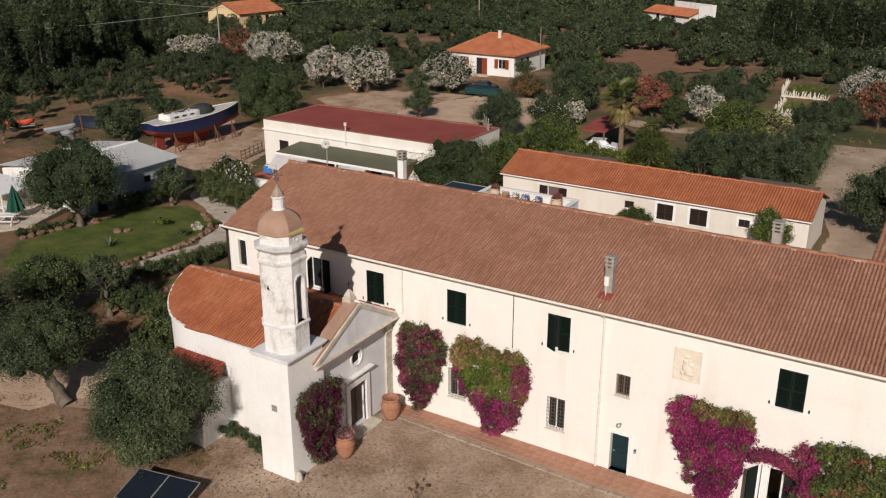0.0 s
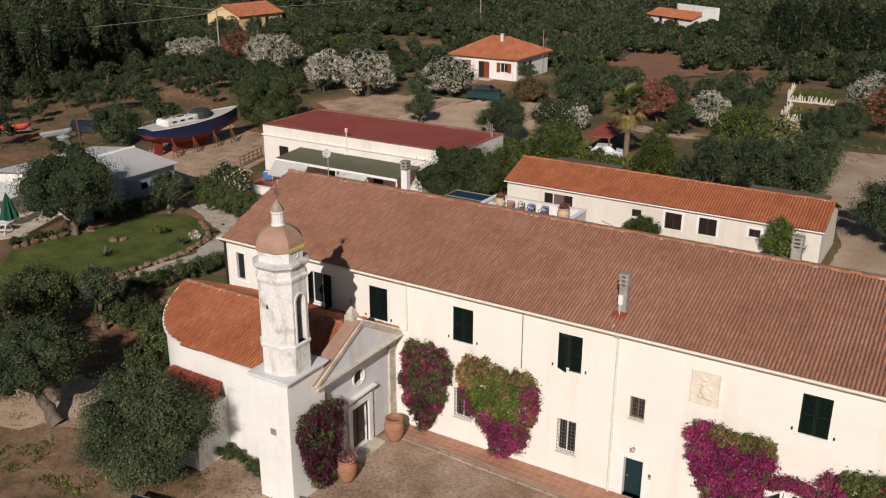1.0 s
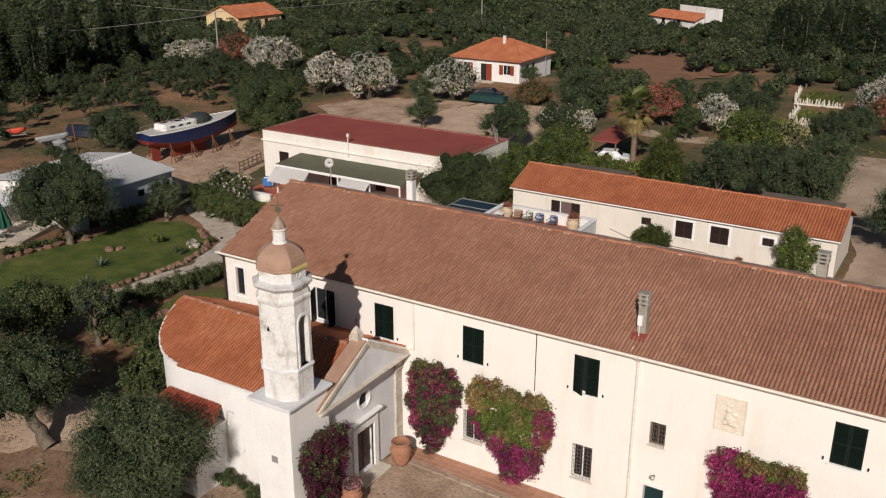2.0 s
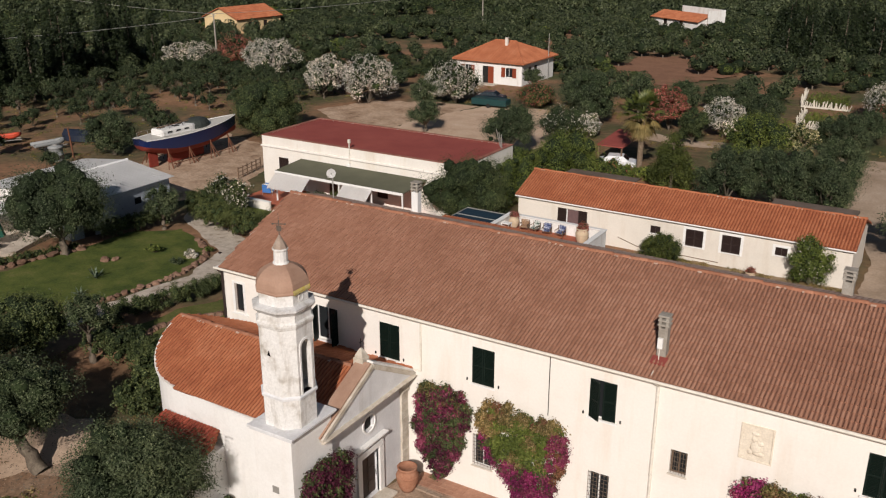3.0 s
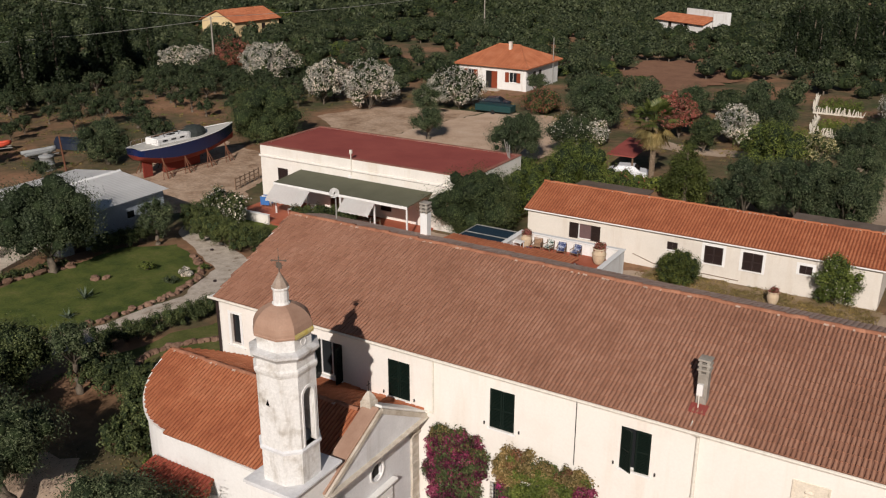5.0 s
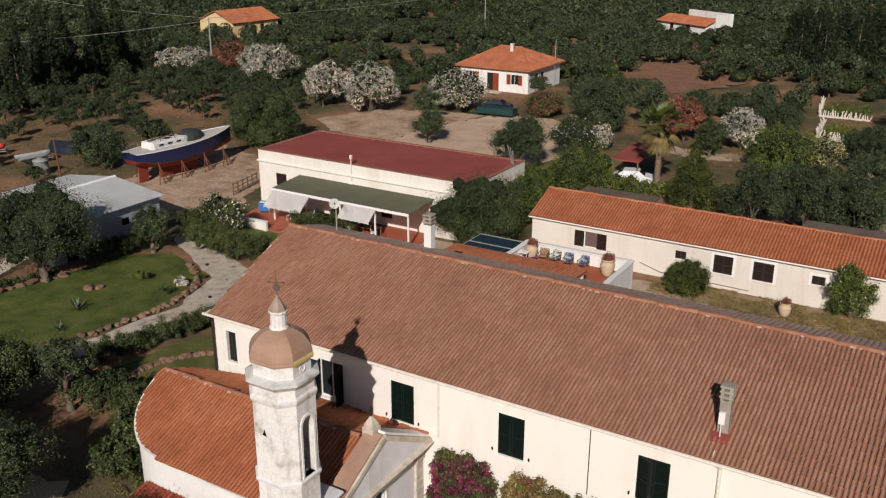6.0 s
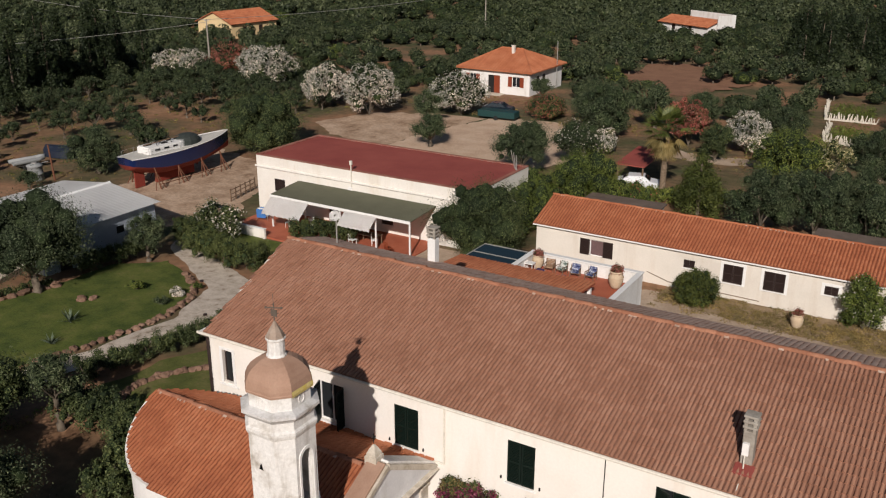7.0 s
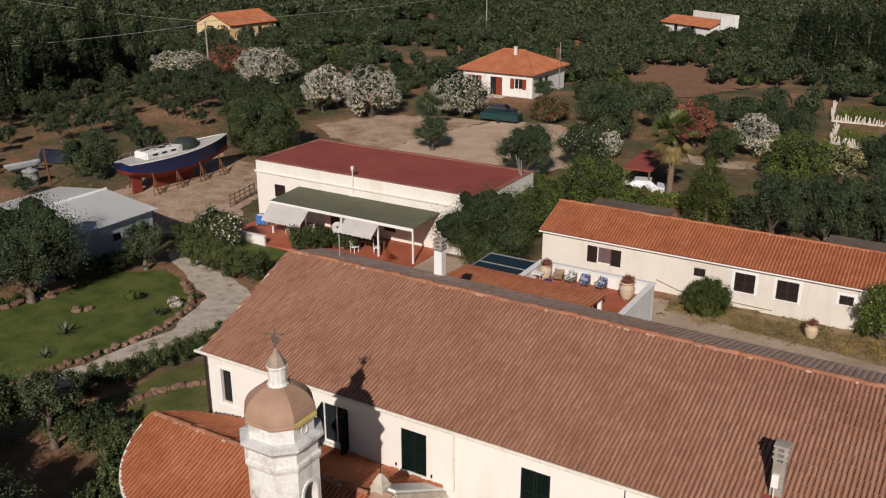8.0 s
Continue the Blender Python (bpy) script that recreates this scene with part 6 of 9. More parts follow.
def terrace_wing():
    zt = TERRACE_Z
    bm = bmesh.new()
    box(bm, (-18.8, 9.03, 3.45), (-12.2, 22.5, zt))
    part("deck", bm, M["red_floor"], terrace, "red tiled terrace floor")
    for q in (((-19.0, 22.4, 2.3), (-12.05, 22.62, 4.98)), ((-12.27, 9.04, 2.3), (-12.05, 22.4, 4.98)), ((-19.0, 18.81, 2.3), (-18.78, 22.4, 4.98))):
        bm = bmesh.new()
        box(bm, *q, 0.02)
        part("parapet", bm, M["plaster_white"], terrace)
    for q in (((-19.05, 22.34, 4.984), (-11.99, 22.68, 5.05)), ((-12.33, 9.04, 4.984), (-11.99, 22.33, 5.05)), ((-19.05, 18.82, 4.984), (-18.71, 22.33, 5.05))):
        bm = bmesh.new()
        box(bm, *q, 0.015)
        part("coping", bm, M["white_paint"], terrace)
    for x in (-18.9, -15.7, -12.5):
        bm = bmesh.new()
        box(bm, (x, 22.1, -1.2), (x + 0.4, 22.5, 2.3), 0.02)
        part("pier", bm, M["plaster"], terrace)
    bm = bmesh.new()
    box(bm, (-22.3, 9.04, -1.2), (-14.0, 18.55, 4.9))
    part("lower_wall", bm, M["plaster"], terrace)
    d = Vector((0, 6.6, -0.5))
    tile_roof(terrace, (-22.0, 12.4, 5.82), (1, 0, 0), d.normalized(), 8.5, d.length, M["tile_orange"], surface("orange_red_tile_bed", [(0.3, (0.28, 0.075, 0.035)), (0.7, (0.36, 0.10, 0.05))], 0.8, 18, 0.3, 0.9, bump=0.2), 0.22, 0.36, rise=0.3, lap=0.012, radius=0.1, name="lean_to_roof", label="orange red tiled lean-to roof", seed=41)
    bm = bmesh.new()
    box(bm, (-22.3, 18.56, 3.44), (-15.4, 18.8, 5.12))
    part("lean_to_wall", bm, M["plaster_white"], terrace)
    bm = bmesh.new()
    box(bm, (-13.8, 18.6, TERRACE_Z), (-13.6, 18.8, 5.12), 0.01)
    part("post", bm, M["white_paint"], terrace)
    bm = bmesh.new()
    box(bm, (-23.4, 12.5, 4.2), (-22.4, 21.5, 4.3), 0.01)
    part("side_roof", bm, M["brown_sheet"], terrace)
    bm = bmesh.new()
    box(bm, (-22.3, 18.82, -1.2), (-19.06, 22.62, 4.72))
    part("side_wall", bm, M["plaster_white"], terrace)
    sk = new("glass_roof")
    sk.parent = terrace
    for k in range(2):
        bm = bmesh.new()
        box(bm, (-22.25, 19.6 + k * 1.5, 4.80), (-19.15, 21.08 + k * 1.5, 4.83))
        part("pane", bm, M["glass_blue"], sk, "dark tinted glass roof pane")
    for y in (19.58, 21.09, 22.60):
        bm = bmesh.new()
        box(bm, (-22.3, y - 0.03, 4.725), (-19.1, y + 0.03, 4.87), 0.008)
        part("glazing_bar", bm, M["zinc"], sk)
    for x in (-22.31, -19.14):
        bm = bmesh.new()
        box(bm, (x, 19.62, 4.73), (x + 0.05, 22.56, 4.865), 0.008)
        part("glazing_bar", bm, M["zinc"], sk)


terrace_wing()


def deck_chair(x, y, turn, cloth, label, s=0.9):
    c = thing("armchair", label, "chair", (x, y, TERRACE_Z), turn, group="chairs on the terrace")
    for sx in (-0.3, 0.3):
        for sy in (-0.25, 0.25):
            bm = bmesh.new()
            rod(bm, (sx * s, sy * s, 0), (sx * s, sy * s, 0.55 * s if sy < 0 else 0.80 * s), 0.022, segs=6)
            part("leg", bm, M["wood"], c)
        bm = bmesh.new()
        box(bm, ((sx - 0.035) * s, -0.30 * s, 0.55 * s), ((sx + 0.035) * s, 0.26 * s, 0.585 * s), 0.01)
        part("armrest", bm, M["wood"], c)
    bm = bmesh.new()
    box(bm, (-0.27 * s, -0.26 * s, 0.31 * s), (0.27 * s, 0.26 * s, 0.35 * s), 0.01)
    part("seat_frame", bm, M["wood"], c)
    if cloth:
        bm = bmesh.new()
        box(bm, (-0.27 * s, -0.27 * s, 0.354 * s), (0.27 * s, 0.25 * s, 0.45 * s), 0.03)
        part("cushion", bm, M[cloth], c)
        bm = bmesh.new()
        box(bm, (-0.27 * s, 0, 0), (0.27 * s, 0.09, 0.45 * s), 0.03, Matrix.Translation((0, 0.17 * s, 0.42 * s)) @ Matrix.Rotation(radians(-20), 4, "X"))
        part("backrest", bm, M[cloth], c)
    else:
        for k in range(5):
            bm = bmesh.new()
            box(bm, (-0.28 * s, 0.23 * s, (0.42 + 0.085 * k) * s), (0.28 * s, 0.26 * s, (0.48 + 0.085 * k) * s), 0.004)
            part("back_slat", bm, M["wood_pale"], c)
        bm = bmesh.new()
        box(bm, (-0.27 * s, -0.27 * s, 0.354 * s), (0.27 * s, 0.25 * s, 0.40 * s), 0.01)
        part("seat", bm, M["wood_pale"], c)


for x, y, tn, cl, lb in ((-17.45, 21.75, 8, "", "bare slatted wooden armchair by the parapet"), (-16.7, 21.75, -14, "leaf_cushion", "wooden terrace armchair with green and white cushions"),
                         (-15.8, 21.7, 12, "navy_cloth", "wooden terrace armchair with blue patterned cushions"), (-14.85, 21.75, -6, "navy_cloth", "wooden terrace armchair with blue patterned cushions")):
    deck_chair(x, y, tn, cl, lb)
big_pot(-18.3, 21.9, 0.74, "red_flower", "pale clay jar with red leaves on the terrace", "pale_pot", TERRACE_Z + 0.004)
big_pot(-13.2, 21.4, 0.90, "red_flower", "tall pale clay jar with red leaves on the terrace", "pale_pot", TERRACE_Z + 0.004)


def floor_cushion(x, y, w, cloth, label):
    c = thing("cushion", label, "cushion", (x, y, TERRACE_Z + 0.002), 20 * x, group="loose cushions on the terrace")
    bm = bmesh.new()
    box(bm, (-w / 2, -w / 2, 0), (w / 2, w / 2, 0.2), 0.07)
    part("cover", bm, M[cloth], c)
    bm = bmesh.new()
    box(bm, (-w / 2 - 0.012, -w / 2 - 0.012, 0.09), (w / 2 + 0.012, w / 2 + 0.012, 0.11), 0.008)
    part("piping", bm, M["awning"], c)


floor_cushion(-17.9, 21.3, 0.5, "purple_cloth", "dark purple floor cushion")
floor_cushion(-16.75, 21.0, 0.45, "pink_cloth", "pink floor cushion before the chairs")
floor_cushion(-16.3, 21.05, 0.45, "navy_cloth", "blue and white floor cushion before the chairs")
wt = thing("side_table", "small white table in the terrace corner", "table", (-18.5, 21.2, TERRACE_Z))
bm = bmesh.new()
box(bm, (-0.3, -0.25, 0.5), (0.3, 0.25, 0.55), 0.01)
part("tabletop", bm, M["white_paint"], wt)
for sx in (-0.25, 0.25):
    for sy in (-0.2, 0.2):
        bm = bmesh.new()
        rod(bm, (sx, sy, 0), (sx, sy, 0.5), 0.02, segs=6)
        part("leg", bm, M["white_paint"], wt)

# ---- small rear wing rising behind the ridge ----
wing = thing("rear_wing", "rear wing with a clay tiled roof behind the ridge", "house")
bm = bmesh.new()
box(bm, (8.5, 7.9, -1.0), (15.0, 12.6, 9.35))
part("wall", bm, M["plaster_white"], wing)
dv = Vector((0, -5.0, -0.95))
tile_roof(wing, (8.15, 12.6, 10.42), (1, 0, 0), dv.normalized(), 7.0, dv.length, M["tile_brown"], M["tile_bed"], name="roof", seed=52, rise=0.6)

# ---- dish aerial on the rear slope ----
dish = thing("satellite_dish", "white satellite dish on a pole behind the ridge", "satellite dish", (-22.45, 8.0, 9.05))
bm = bmesh.new()
rod(bm, (0, 0, -0.15), (0, 0, 1.65), 0.035)
part("pole", bm, M["zinc"], dish)
bm = bmesh.new()
n = 20
rows = [[Vector((r * math.cos(6.2832 * i / n), r * math.sin(6.2832 * i / n), 0.55 * r * r)) for i in range(n)] for r in (0.04, 0.13, 0.21, 0.26)]
rows = [[bm.verts.new(p) for p in row] for row in rows]
for a, b in zip(rows, rows[1:]):
    for i in range(n):
        bm.faces.new((a[i], a[(i + 1) % n], b[(i + 1) % n], b[i]))
bm.faces.new(rows[0])
bmesh.ops.solidify(bm, geom=bm.faces[:], thickness=0.02)
bowl = part("bowl", bm, M["white_paint"], dish, smooth=True)
bowl.matrix_basis = pose(0.0, -0.1, 1.68, 70, 0, 25)
bm = bmesh.new()
rod(bm, (0, 0, 0), (0.12, -0.4, 0.08), 0.012)
box(bm, (0.09, -0.46, 0.04), (0.15, -0.38, 0.12), 0.01)
arm = part("feed_arm", bm, M["zinc"], dish)
arm.location = (0, -0.1, 1.5)

# ---- flat-roofed building ----
flat = thing("flat_roofed_building", "cream flat-roofed building with a red coated roof", "house")
FX0, FX1, FY0, FY1, FT = -52.2, -29.6, 34.7, 43.7, 3.98


def flat_building():
    bm = bmesh.new()
    wall_panel(bm, (FX0, FY0, 0), (1, 0, 0), FX1 - FX0, FT, 0.3, [(2.0, 3.2, 0.9, 2.05), (8.0, 9.0, -1.0, 1.1), (13.5, 14.7, -0.2, 1.1)], -1.3)
    part("front_wall", bm, M["plaster_yellow"], flat)
    bm = bmesh.new()
    wall_panel(bm, (FX1, FY1, 0), (-1, 0, 0), FX1 - FX0, FT, 0.3, [], -1.3)
    part("back_wall", bm, M["plaster_yellow"], flat)
    for x0, x1 in ((FX0, FX0 + 0.3), (FX1 - 0.3, FX1)):
        bm = bmesh.new()
        box(bm, (x0, FY0 + 0.3, -1.3), (x1, FY1 - 0.3, FT))
        part("side_wall", bm, M["plaster_yellow"], flat)
    bm = bmesh.new()
    box(bm, (FX0 + 0.3, FY0 + 0.3, 3.6), (FX1 - 0.3, FY1 - 0.3, 3.97))
    part("roof", bm, M["red_roof"], flat, "red coated flat roof")
    for q in (((FX0 - 0.05, FY0 - 0.05, FT), (FX1 + 0.05, FY0 + 0.32, FT + 0.05)), ((FX0 - 0.05, FY1 - 0.32, FT), (FX1 + 0.05, FY1 + 0.05, FT + 0.05)), ((FX0 - 0.05, FY0 + 0.32, FT), (FX0 + 0.32, FY1 - 0.32, FT + 0.05)), ((FX1 - 0.32, FY0 + 0.32, FT), (FX1 + 0.05, FY1 - 0.32, FT + 0.05))):
        bm = bmesh.new()
        box(bm, *q, 0.01)
        part("parapet_coping", bm, M["roof_lip"], flat)
    bm = bmesh.new()
    box(bm, (FX0 - 0.12, FY0 - 0.14, 2.92), (FX1 + 0.1, FY0 - 0.003, 3.08), 0.02)
    part("cornice", bm, M["plaster"], flat)
    shuttered_window(flat, FX0 + 2.0, FY0, 0.9, 1.2, 1.15, (0, 0), "shutter_brown")
    for x, w, z0, z1 in ((FX0 + 8.0, 1.0, -1.0, 1.1), (FX0 + 13.5, 1.2, -0.2, 1.1)):
        bm = bmesh.new()
        box(bm, (x, FY0 + 0.12, z0), (x + w, FY0 + 0.18, z1), 0.006)
        part("door", bm, M["door_wood"], flat)
    bm = bmesh.new()
    rod(bm, (FX0 + 10.6, FY0 - 0.1, 2.6), (FX0 + 10.6, FY0 - 0.1, 4.6), 0.05)
    box(bm, (FX0 + 10.5, FY0 - 0.2, 4.5), (FX0 + 10.72, FY0, 4.85), 0.02)
    part("vent_pipe", bm, M["cream_pipe"], flat)
    bm = bmesh.new()
    box(bm, (FX0 + 10.2, FY0 - 0.1, 2.2), (FX0 + 10.6, FY0, 2.5), 0.02)
    part("lamp_box", bm, M["white_paint"], flat)
    for k in range(3):
        bm = bmesh.new()
        rod(bm, (FX1 - 0.2 - 0.25 * k, FY1 - 1.8 + 0.3 * k, FT), (FX1 - 0.3 - 0.25 * k, FY1 - 1.8, FT + 1.3 + 0.2 * k), 0.035)
        part("aerial", bm, M["zinc"], flat)


flat_building()


def canopy_terrace():
    bm = bmesh.new()
    prism(bm, [(-50.8, 28.6), (-33.2, 28.6), (-33.2, 34.68), (-50.8, 34.68)], -1.3, -0.86)
    tagged(mesh_object("terrace", bm, M["red_floor"]), "red tiled terrace before the flat-roofed building", "terrace", kind="structure")
    c = thing("canopy", "olive green flat canopy on white posts", "canopy", (-40.4, 31, -0.86))
    bm = bmesh.new()
    v = [(-7.0, -0.1, 2.78), (7.1, -0.1, 2.78), (7.1, 3.68, 3.05), (-7.0, 3.68, 3.05)]
    lo = [bm.verts.new(p) for p in v]
    hi = [bm.verts.new((x, y, z + 0.07)) for x, y, z in v]
    bm.faces.new(lo[::-1])
    bm.faces.new(hi)
    for i in range(4):
        bm.faces.new((lo[i], lo[(i + 1) % 4], hi[(i + 1) % 4], hi[i]))
    part("roof_sheet", bm, M["canopy"], c)
    bm = bmesh.new()
    box(bm, (-7.0, -0.16, 2.62), (7.1, -0.105, 2.86), 0.01)
    part("front_beam", bm, M["white_paint"], c)
    for x in (-6.9, -3.3, 0.3, 3.8, 7.0):
        bm = bmesh.new()
        box(bm, (x - 0.06, -0.1, 0), (x + 0.06, 0.02, 2.78), 0.01)
        part("post", bm, M["white_paint"], c)
    for x0, x1, out, fall in ((-6.8, -2.8, 1.45, 1.72), (0.9, 4.0, 1.2, 1.95)):
        bm = bmesh.new()
        n = 14
        top, bot, val = [], [], []
        for i in range(n + 1):
            x = x0 + (x1 - x0) * i / n
            sag = 0.012 * math.sin(i * 1.7)
            top.append(bm.verts.new((x, -0.2, 2.72)))
            bot.append(bm.verts.new((x, -out, fall + sag)))
            val.append(bm.verts.new((x, -out - 0.05, fall - 0.2 + sag + 0.06 * (i % 2))))
        for a, b in ((top, bot), (bot, val)):
            for i in range(n):
                bm.faces.new((a[i], b[i], b[i + 1], a[i + 1]))
        bmesh.ops.solidify(bm, geom=bm.faces[:], thickness=0.015)
        part("awning", bm, M["awning"], c, "white scalloped drop awning")
    for x0, x1, y in ((-50.8, -46.0, 28.5), (-36.5, -33.2, 28.5)):
        w = thing("garden_wall", "low cream garden wall along the terrace", "wall", (x0, y, -1.1), group="low terrace walls")
        bm = bmesh.new()
        box(bm, (0, -0.12, -0.2), (x1 - x0, 0.12, 0.9), 0.02)
        part("wall", bm, M["plaster_yellow"], w)
        bm = bmesh.new()
        box(bm, (-0.03, -0.16, 0.904), (x1 - x0 + 0.03, 0.16, 0.96), 0.01)
        part("coping", bm, M["white_paint"], w)
    for k, (x, y) in enumerate(((-46.0, 31.5), (-44.0, 32), (-38.8, 30.8), (-37.2, 31.6), (-35.2, 30.6))):
        ch = thing("garden_chair", "white garden chair under the canopy" if k != 4 else "brown wooden garden chair under the canopy", "chair", (x, y, -0.86), 40 * k, group="chairs under the canopy")
        mt = M["white_paint"] if k != 4 else M["door_red"]
        for sx in (-0.22, 0.22):
            for sy in (-0.22, 0.22):
                bm = bmesh.new()
                rod(bm, (sx, sy, 0), (sx, sy, 0.44), 0.022, segs=6)
                part("leg", bm, mt, ch)
        bm = bmesh.new()
        box(bm, (-0.26, -0.26, 0.42), (0.26, 0.26, 0.47), 0.01)
        part("seat", bm, mt, ch)
        for i in range(4):
            bm = bmesh.new()
            box(bm, (-0.24, 0.22, 0.55 + i * 0.12), (0.24, 0.25, 0.62 + i * 0.12), 0.005)
            part("back_slat", bm, mt, ch)
        for sx in (-0.24, 0.24):
            bm = bmesh.new()
            rod(bm, (sx, 0.235, 0.45), (sx, 0.26, 1.02), 0.02, segs=6)
            part("back_post", bm, mt, ch)
    tb = thing("garden_table", "long garden table under the canopy", "table", (-37.9, 31.9, -0.86))
    bm = bmesh.new()
    box(bm, (-1.0, -0.45, 0.7), (1.0, 0.45, 0.75), 0.01)
    part("tabletop", bm, M["wood"], tb)
    for sx in (-0.9, 0.9):
        for sy in (-0.38, 0.38):
            bm = bmesh.new()
            box(bm, (sx - 0.04, sy - 0.04, 0), (sx + 0.04, sy + 0.04, 0.7))
            part("leg", bm, M["wood"], tb)
    rk = thing("drying_rack", "folding drying rack with blue and white washing", "drying rack", (-49.3, 32.0, -0.86), 15)
    bm = bmesh.new()
    for sx in (-0.5, 0.5):
        rod(bm, (sx, -0.35, 0), (sx, 0.1, 1.0), 0.015, segs=6)
        rod(bm, (sx, 0.35, 0), (sx, -0.1, 1.0), 0.015, segs=6)
    for k in range(6):
        rod(bm, (-0.5, -0.4 + k * 0.16, 1.0), (0.5, -0.4 + k * 0.16, 1.0), 0.01, segs=5)
    part("frame", bm, M["zinc"], rk)
    for k, mt in ((0, "blue_cloth"), (2, "awning"), (4, "blue_cloth")):
        bm = bmesh.new()
        box(bm, (-0.45, -0.42 + k * 0.16, 0.25), (0.42, -0.39 + k * 0.16, 1.02), 0.008)
        part("towel", bm, M[mt], rk)


canopy_terrace()

# ---- white-roofed shed ----
shed = thing("metal_roofed_shed", "low building with a white corrugated metal roof", "shed")


def white_shed():
    ridge_x, rz, ex, ez, wx = -58.2, 3.2, -52.3, 2.5, -64.2
    y0, y1 = 12.5, 23.5
    for e, nm in ((ex, "east_slope"), (wx, "west_slope")):
        run = e - ridge_x
        n = 56
        bm = bmesh.new()
        rows = []
        for i in range(n * 2 + 1):
            y = y0 + (y1 - y0) * i / (n * 2)
            z = 0.02 * (i % 4 == 1)
            rows.append([bm.verts.new((ridge_x, y, rz + z)), bm.verts.new((e, y, ez + z))])
        for a, b in zip(rows, rows[1:]):
            bm.faces.new((a[0], a[1], b[1], b[0]))
        bmesh.ops.solidify(bm, geom=bm.faces[:], thickness=0.04)
        part(nm, bm, M["white_metal"], shed)
    bm = bmesh.new()
    rod(bm, (ridge_x, y0, rz + 0.02), (ridge_x, y1, rz + 0.02), 0.12)
    part("ridge_cap", bm, M["white_metal"], shed)
    bm = bmesh.new()
    wall_panel(bm, (ex - 0.45, y0 + 0.3, 0), (0, 1, 0), y1 - y0 - 0.6, 2.3, 0.25, [(1.2, 2.3, -0.8, 1.2), (6.5, 7.3, 0.9, 1.5)], -1.3)
    part("east_wall", bm, M["grey_wall"], shed)
    bm = bmesh.new()
    box(bm, (ex - 0.6, y0 + 1.5, -0.8), (ex - 0.55, y0 + 2.6, 1.2))
    part("door", bm, M["shutter_brown"], shed)
    bm = bmesh.new()
    box(bm, (ex - 0.6, y0 + 6.8, 0.9), (ex - 0.55, y0 + 7.6, 1.5))
    part("window", bm, M["glass"], shed)
    for y in (y0 + 0.3, y1 - 0.55):
        bm = bmesh.new()
        pts = [(wx + 0.45, -1.3), (ex - 0.7, -1.3), (ex - 0.7, 2.25), (ridge_x, rz - 0.1), (wx + 0.45, 2.25)]
        a = [bm.verts.new((x, y, z)) for x, z in pts]
        b = [bm.verts.new((x, y + 0.25, z)) for x, z in pts]
        bm.faces.new(a)
        bm.faces.new(b[::-1])
        for i in range(5):
            bm.faces.new((a[i], b[i], b[(i + 1) % 5], a[(i + 1) % 5]))
        bmesh.ops.recalc_face_normals(bm, faces=bm.faces[:])
        part("end_wall", bm, M["plaster_white"], shed)
    bm = bmesh.new()
    box(bm, (wx + 0.45, y0 + 0.55, -1.3), (wx + 0.7, y1 - 0.55, 2.2))
    part("west_wall", bm, M["plaster_white"], shed)


white_shed()


def patio():
    bm = bmesh.new()
    prism(bm, [(-68, 4), (-54.4, 5.2), (-53.2, 8.2), (-54.8, 12.4), (-68, 12.4)], -0.5, 0.12)
    tagged(mesh_object("patio", bm, M["path"]), "pale paved patio beside the shed", "patio", kind="structure")
    lt = thing("sunshade_roof", "pale blue white flat shade roof on posts", "canopy", (-60.5, 9.5, 0.1))
    bm = bmesh.new()
    box(bm, (-5, -1.8, 2.0), (4.0, 2.2, 2.1), 0.01)
    part("roof_sheet", bm, M["white_metal"], lt)
    for x in (-4.8, 3.8):
        for y in (-1.6, 2.0):
            bm = bmesh.new()
            box(bm, (x - 0.05, y - 0.05, 0), (x + 0.05, y + 0.05, 2.0))
            part("post", bm, M["white_paint"], lt)
    um = thing("parasol", "closed dark green parasol on a pole", "parasol", (-55.6, 8.3, 0.12))
    bm = bmesh.new()
    rod(bm, (0, 0, 0), (0, 0, 2.9), 0.025)
    part("pole", bm, M["wood"], um)
    bm = bmesh.new()
    n = 16
    rings = []
    for r, z in ((0.75, 0.75), (0.6, 1.3), (0.35, 2.1), (0.04, 2.85)):
        rings.append([bm.verts.new((r * (1 if i % 2 else 0.6) * math.cos(6.2832 * i / n), r * (1 if i % 2 else 0.6) * math.sin(6.2832 * i / n), z)) for i in range(n)])
    for a, b in zip(rings, rings[1:]):
        for i in range(n):
            bm.faces.new((a[i], a[(i + 1) % n], b[(i + 1) % n], b[i]))
    part("cover", bm, M["green_cloth"], um)
    bm = bmesh.new()
    lathe(bm, [(0.3, 0), (0.3, 0.06), (0.06, 0.12)], 14)
    part("base", bm, M["concrete"], um)
    for x, y, tn in ((-55.2, 7.0, 32), (-57.0, 8.4, 32)):
        b = thing("picnic_table", "white picnic table with benches on the patio", "table", (x, y, 0.12), tn, group="picnic tables on the patio")
        for nm, q in (("tabletop", ((-0.9, -0.38, 0.7), (0.9, 0.38, 0.76))), ("bench", ((-0.9, -0.85, 0.42), (0.9, -0.6, 0.47))), ("bench", ((-0.9, 0.6, 0.42), (0.9, 0.85, 0.47)))):
            bm = bmesh.new()
            box(bm, *q, 0.01)
            part(nm, bm, M["white_paint"], b)
        for sx in (-0.7, 0.7):
            bm = bmesh.new()
            rod(bm, (sx, -0.75, 0), (sx, -0.2, 0.72), 0.04, segs=6)
            rod(bm, (sx, 0.75, 0), (sx, 0.2, 0.72), 0.04, segs=6)
            rod(bm, (sx, -0.8, 0.42), (sx, 0.8, 0.42), 0.035, segs=6)
            part("trestle", bm, M["white_paint"], b)


patio()


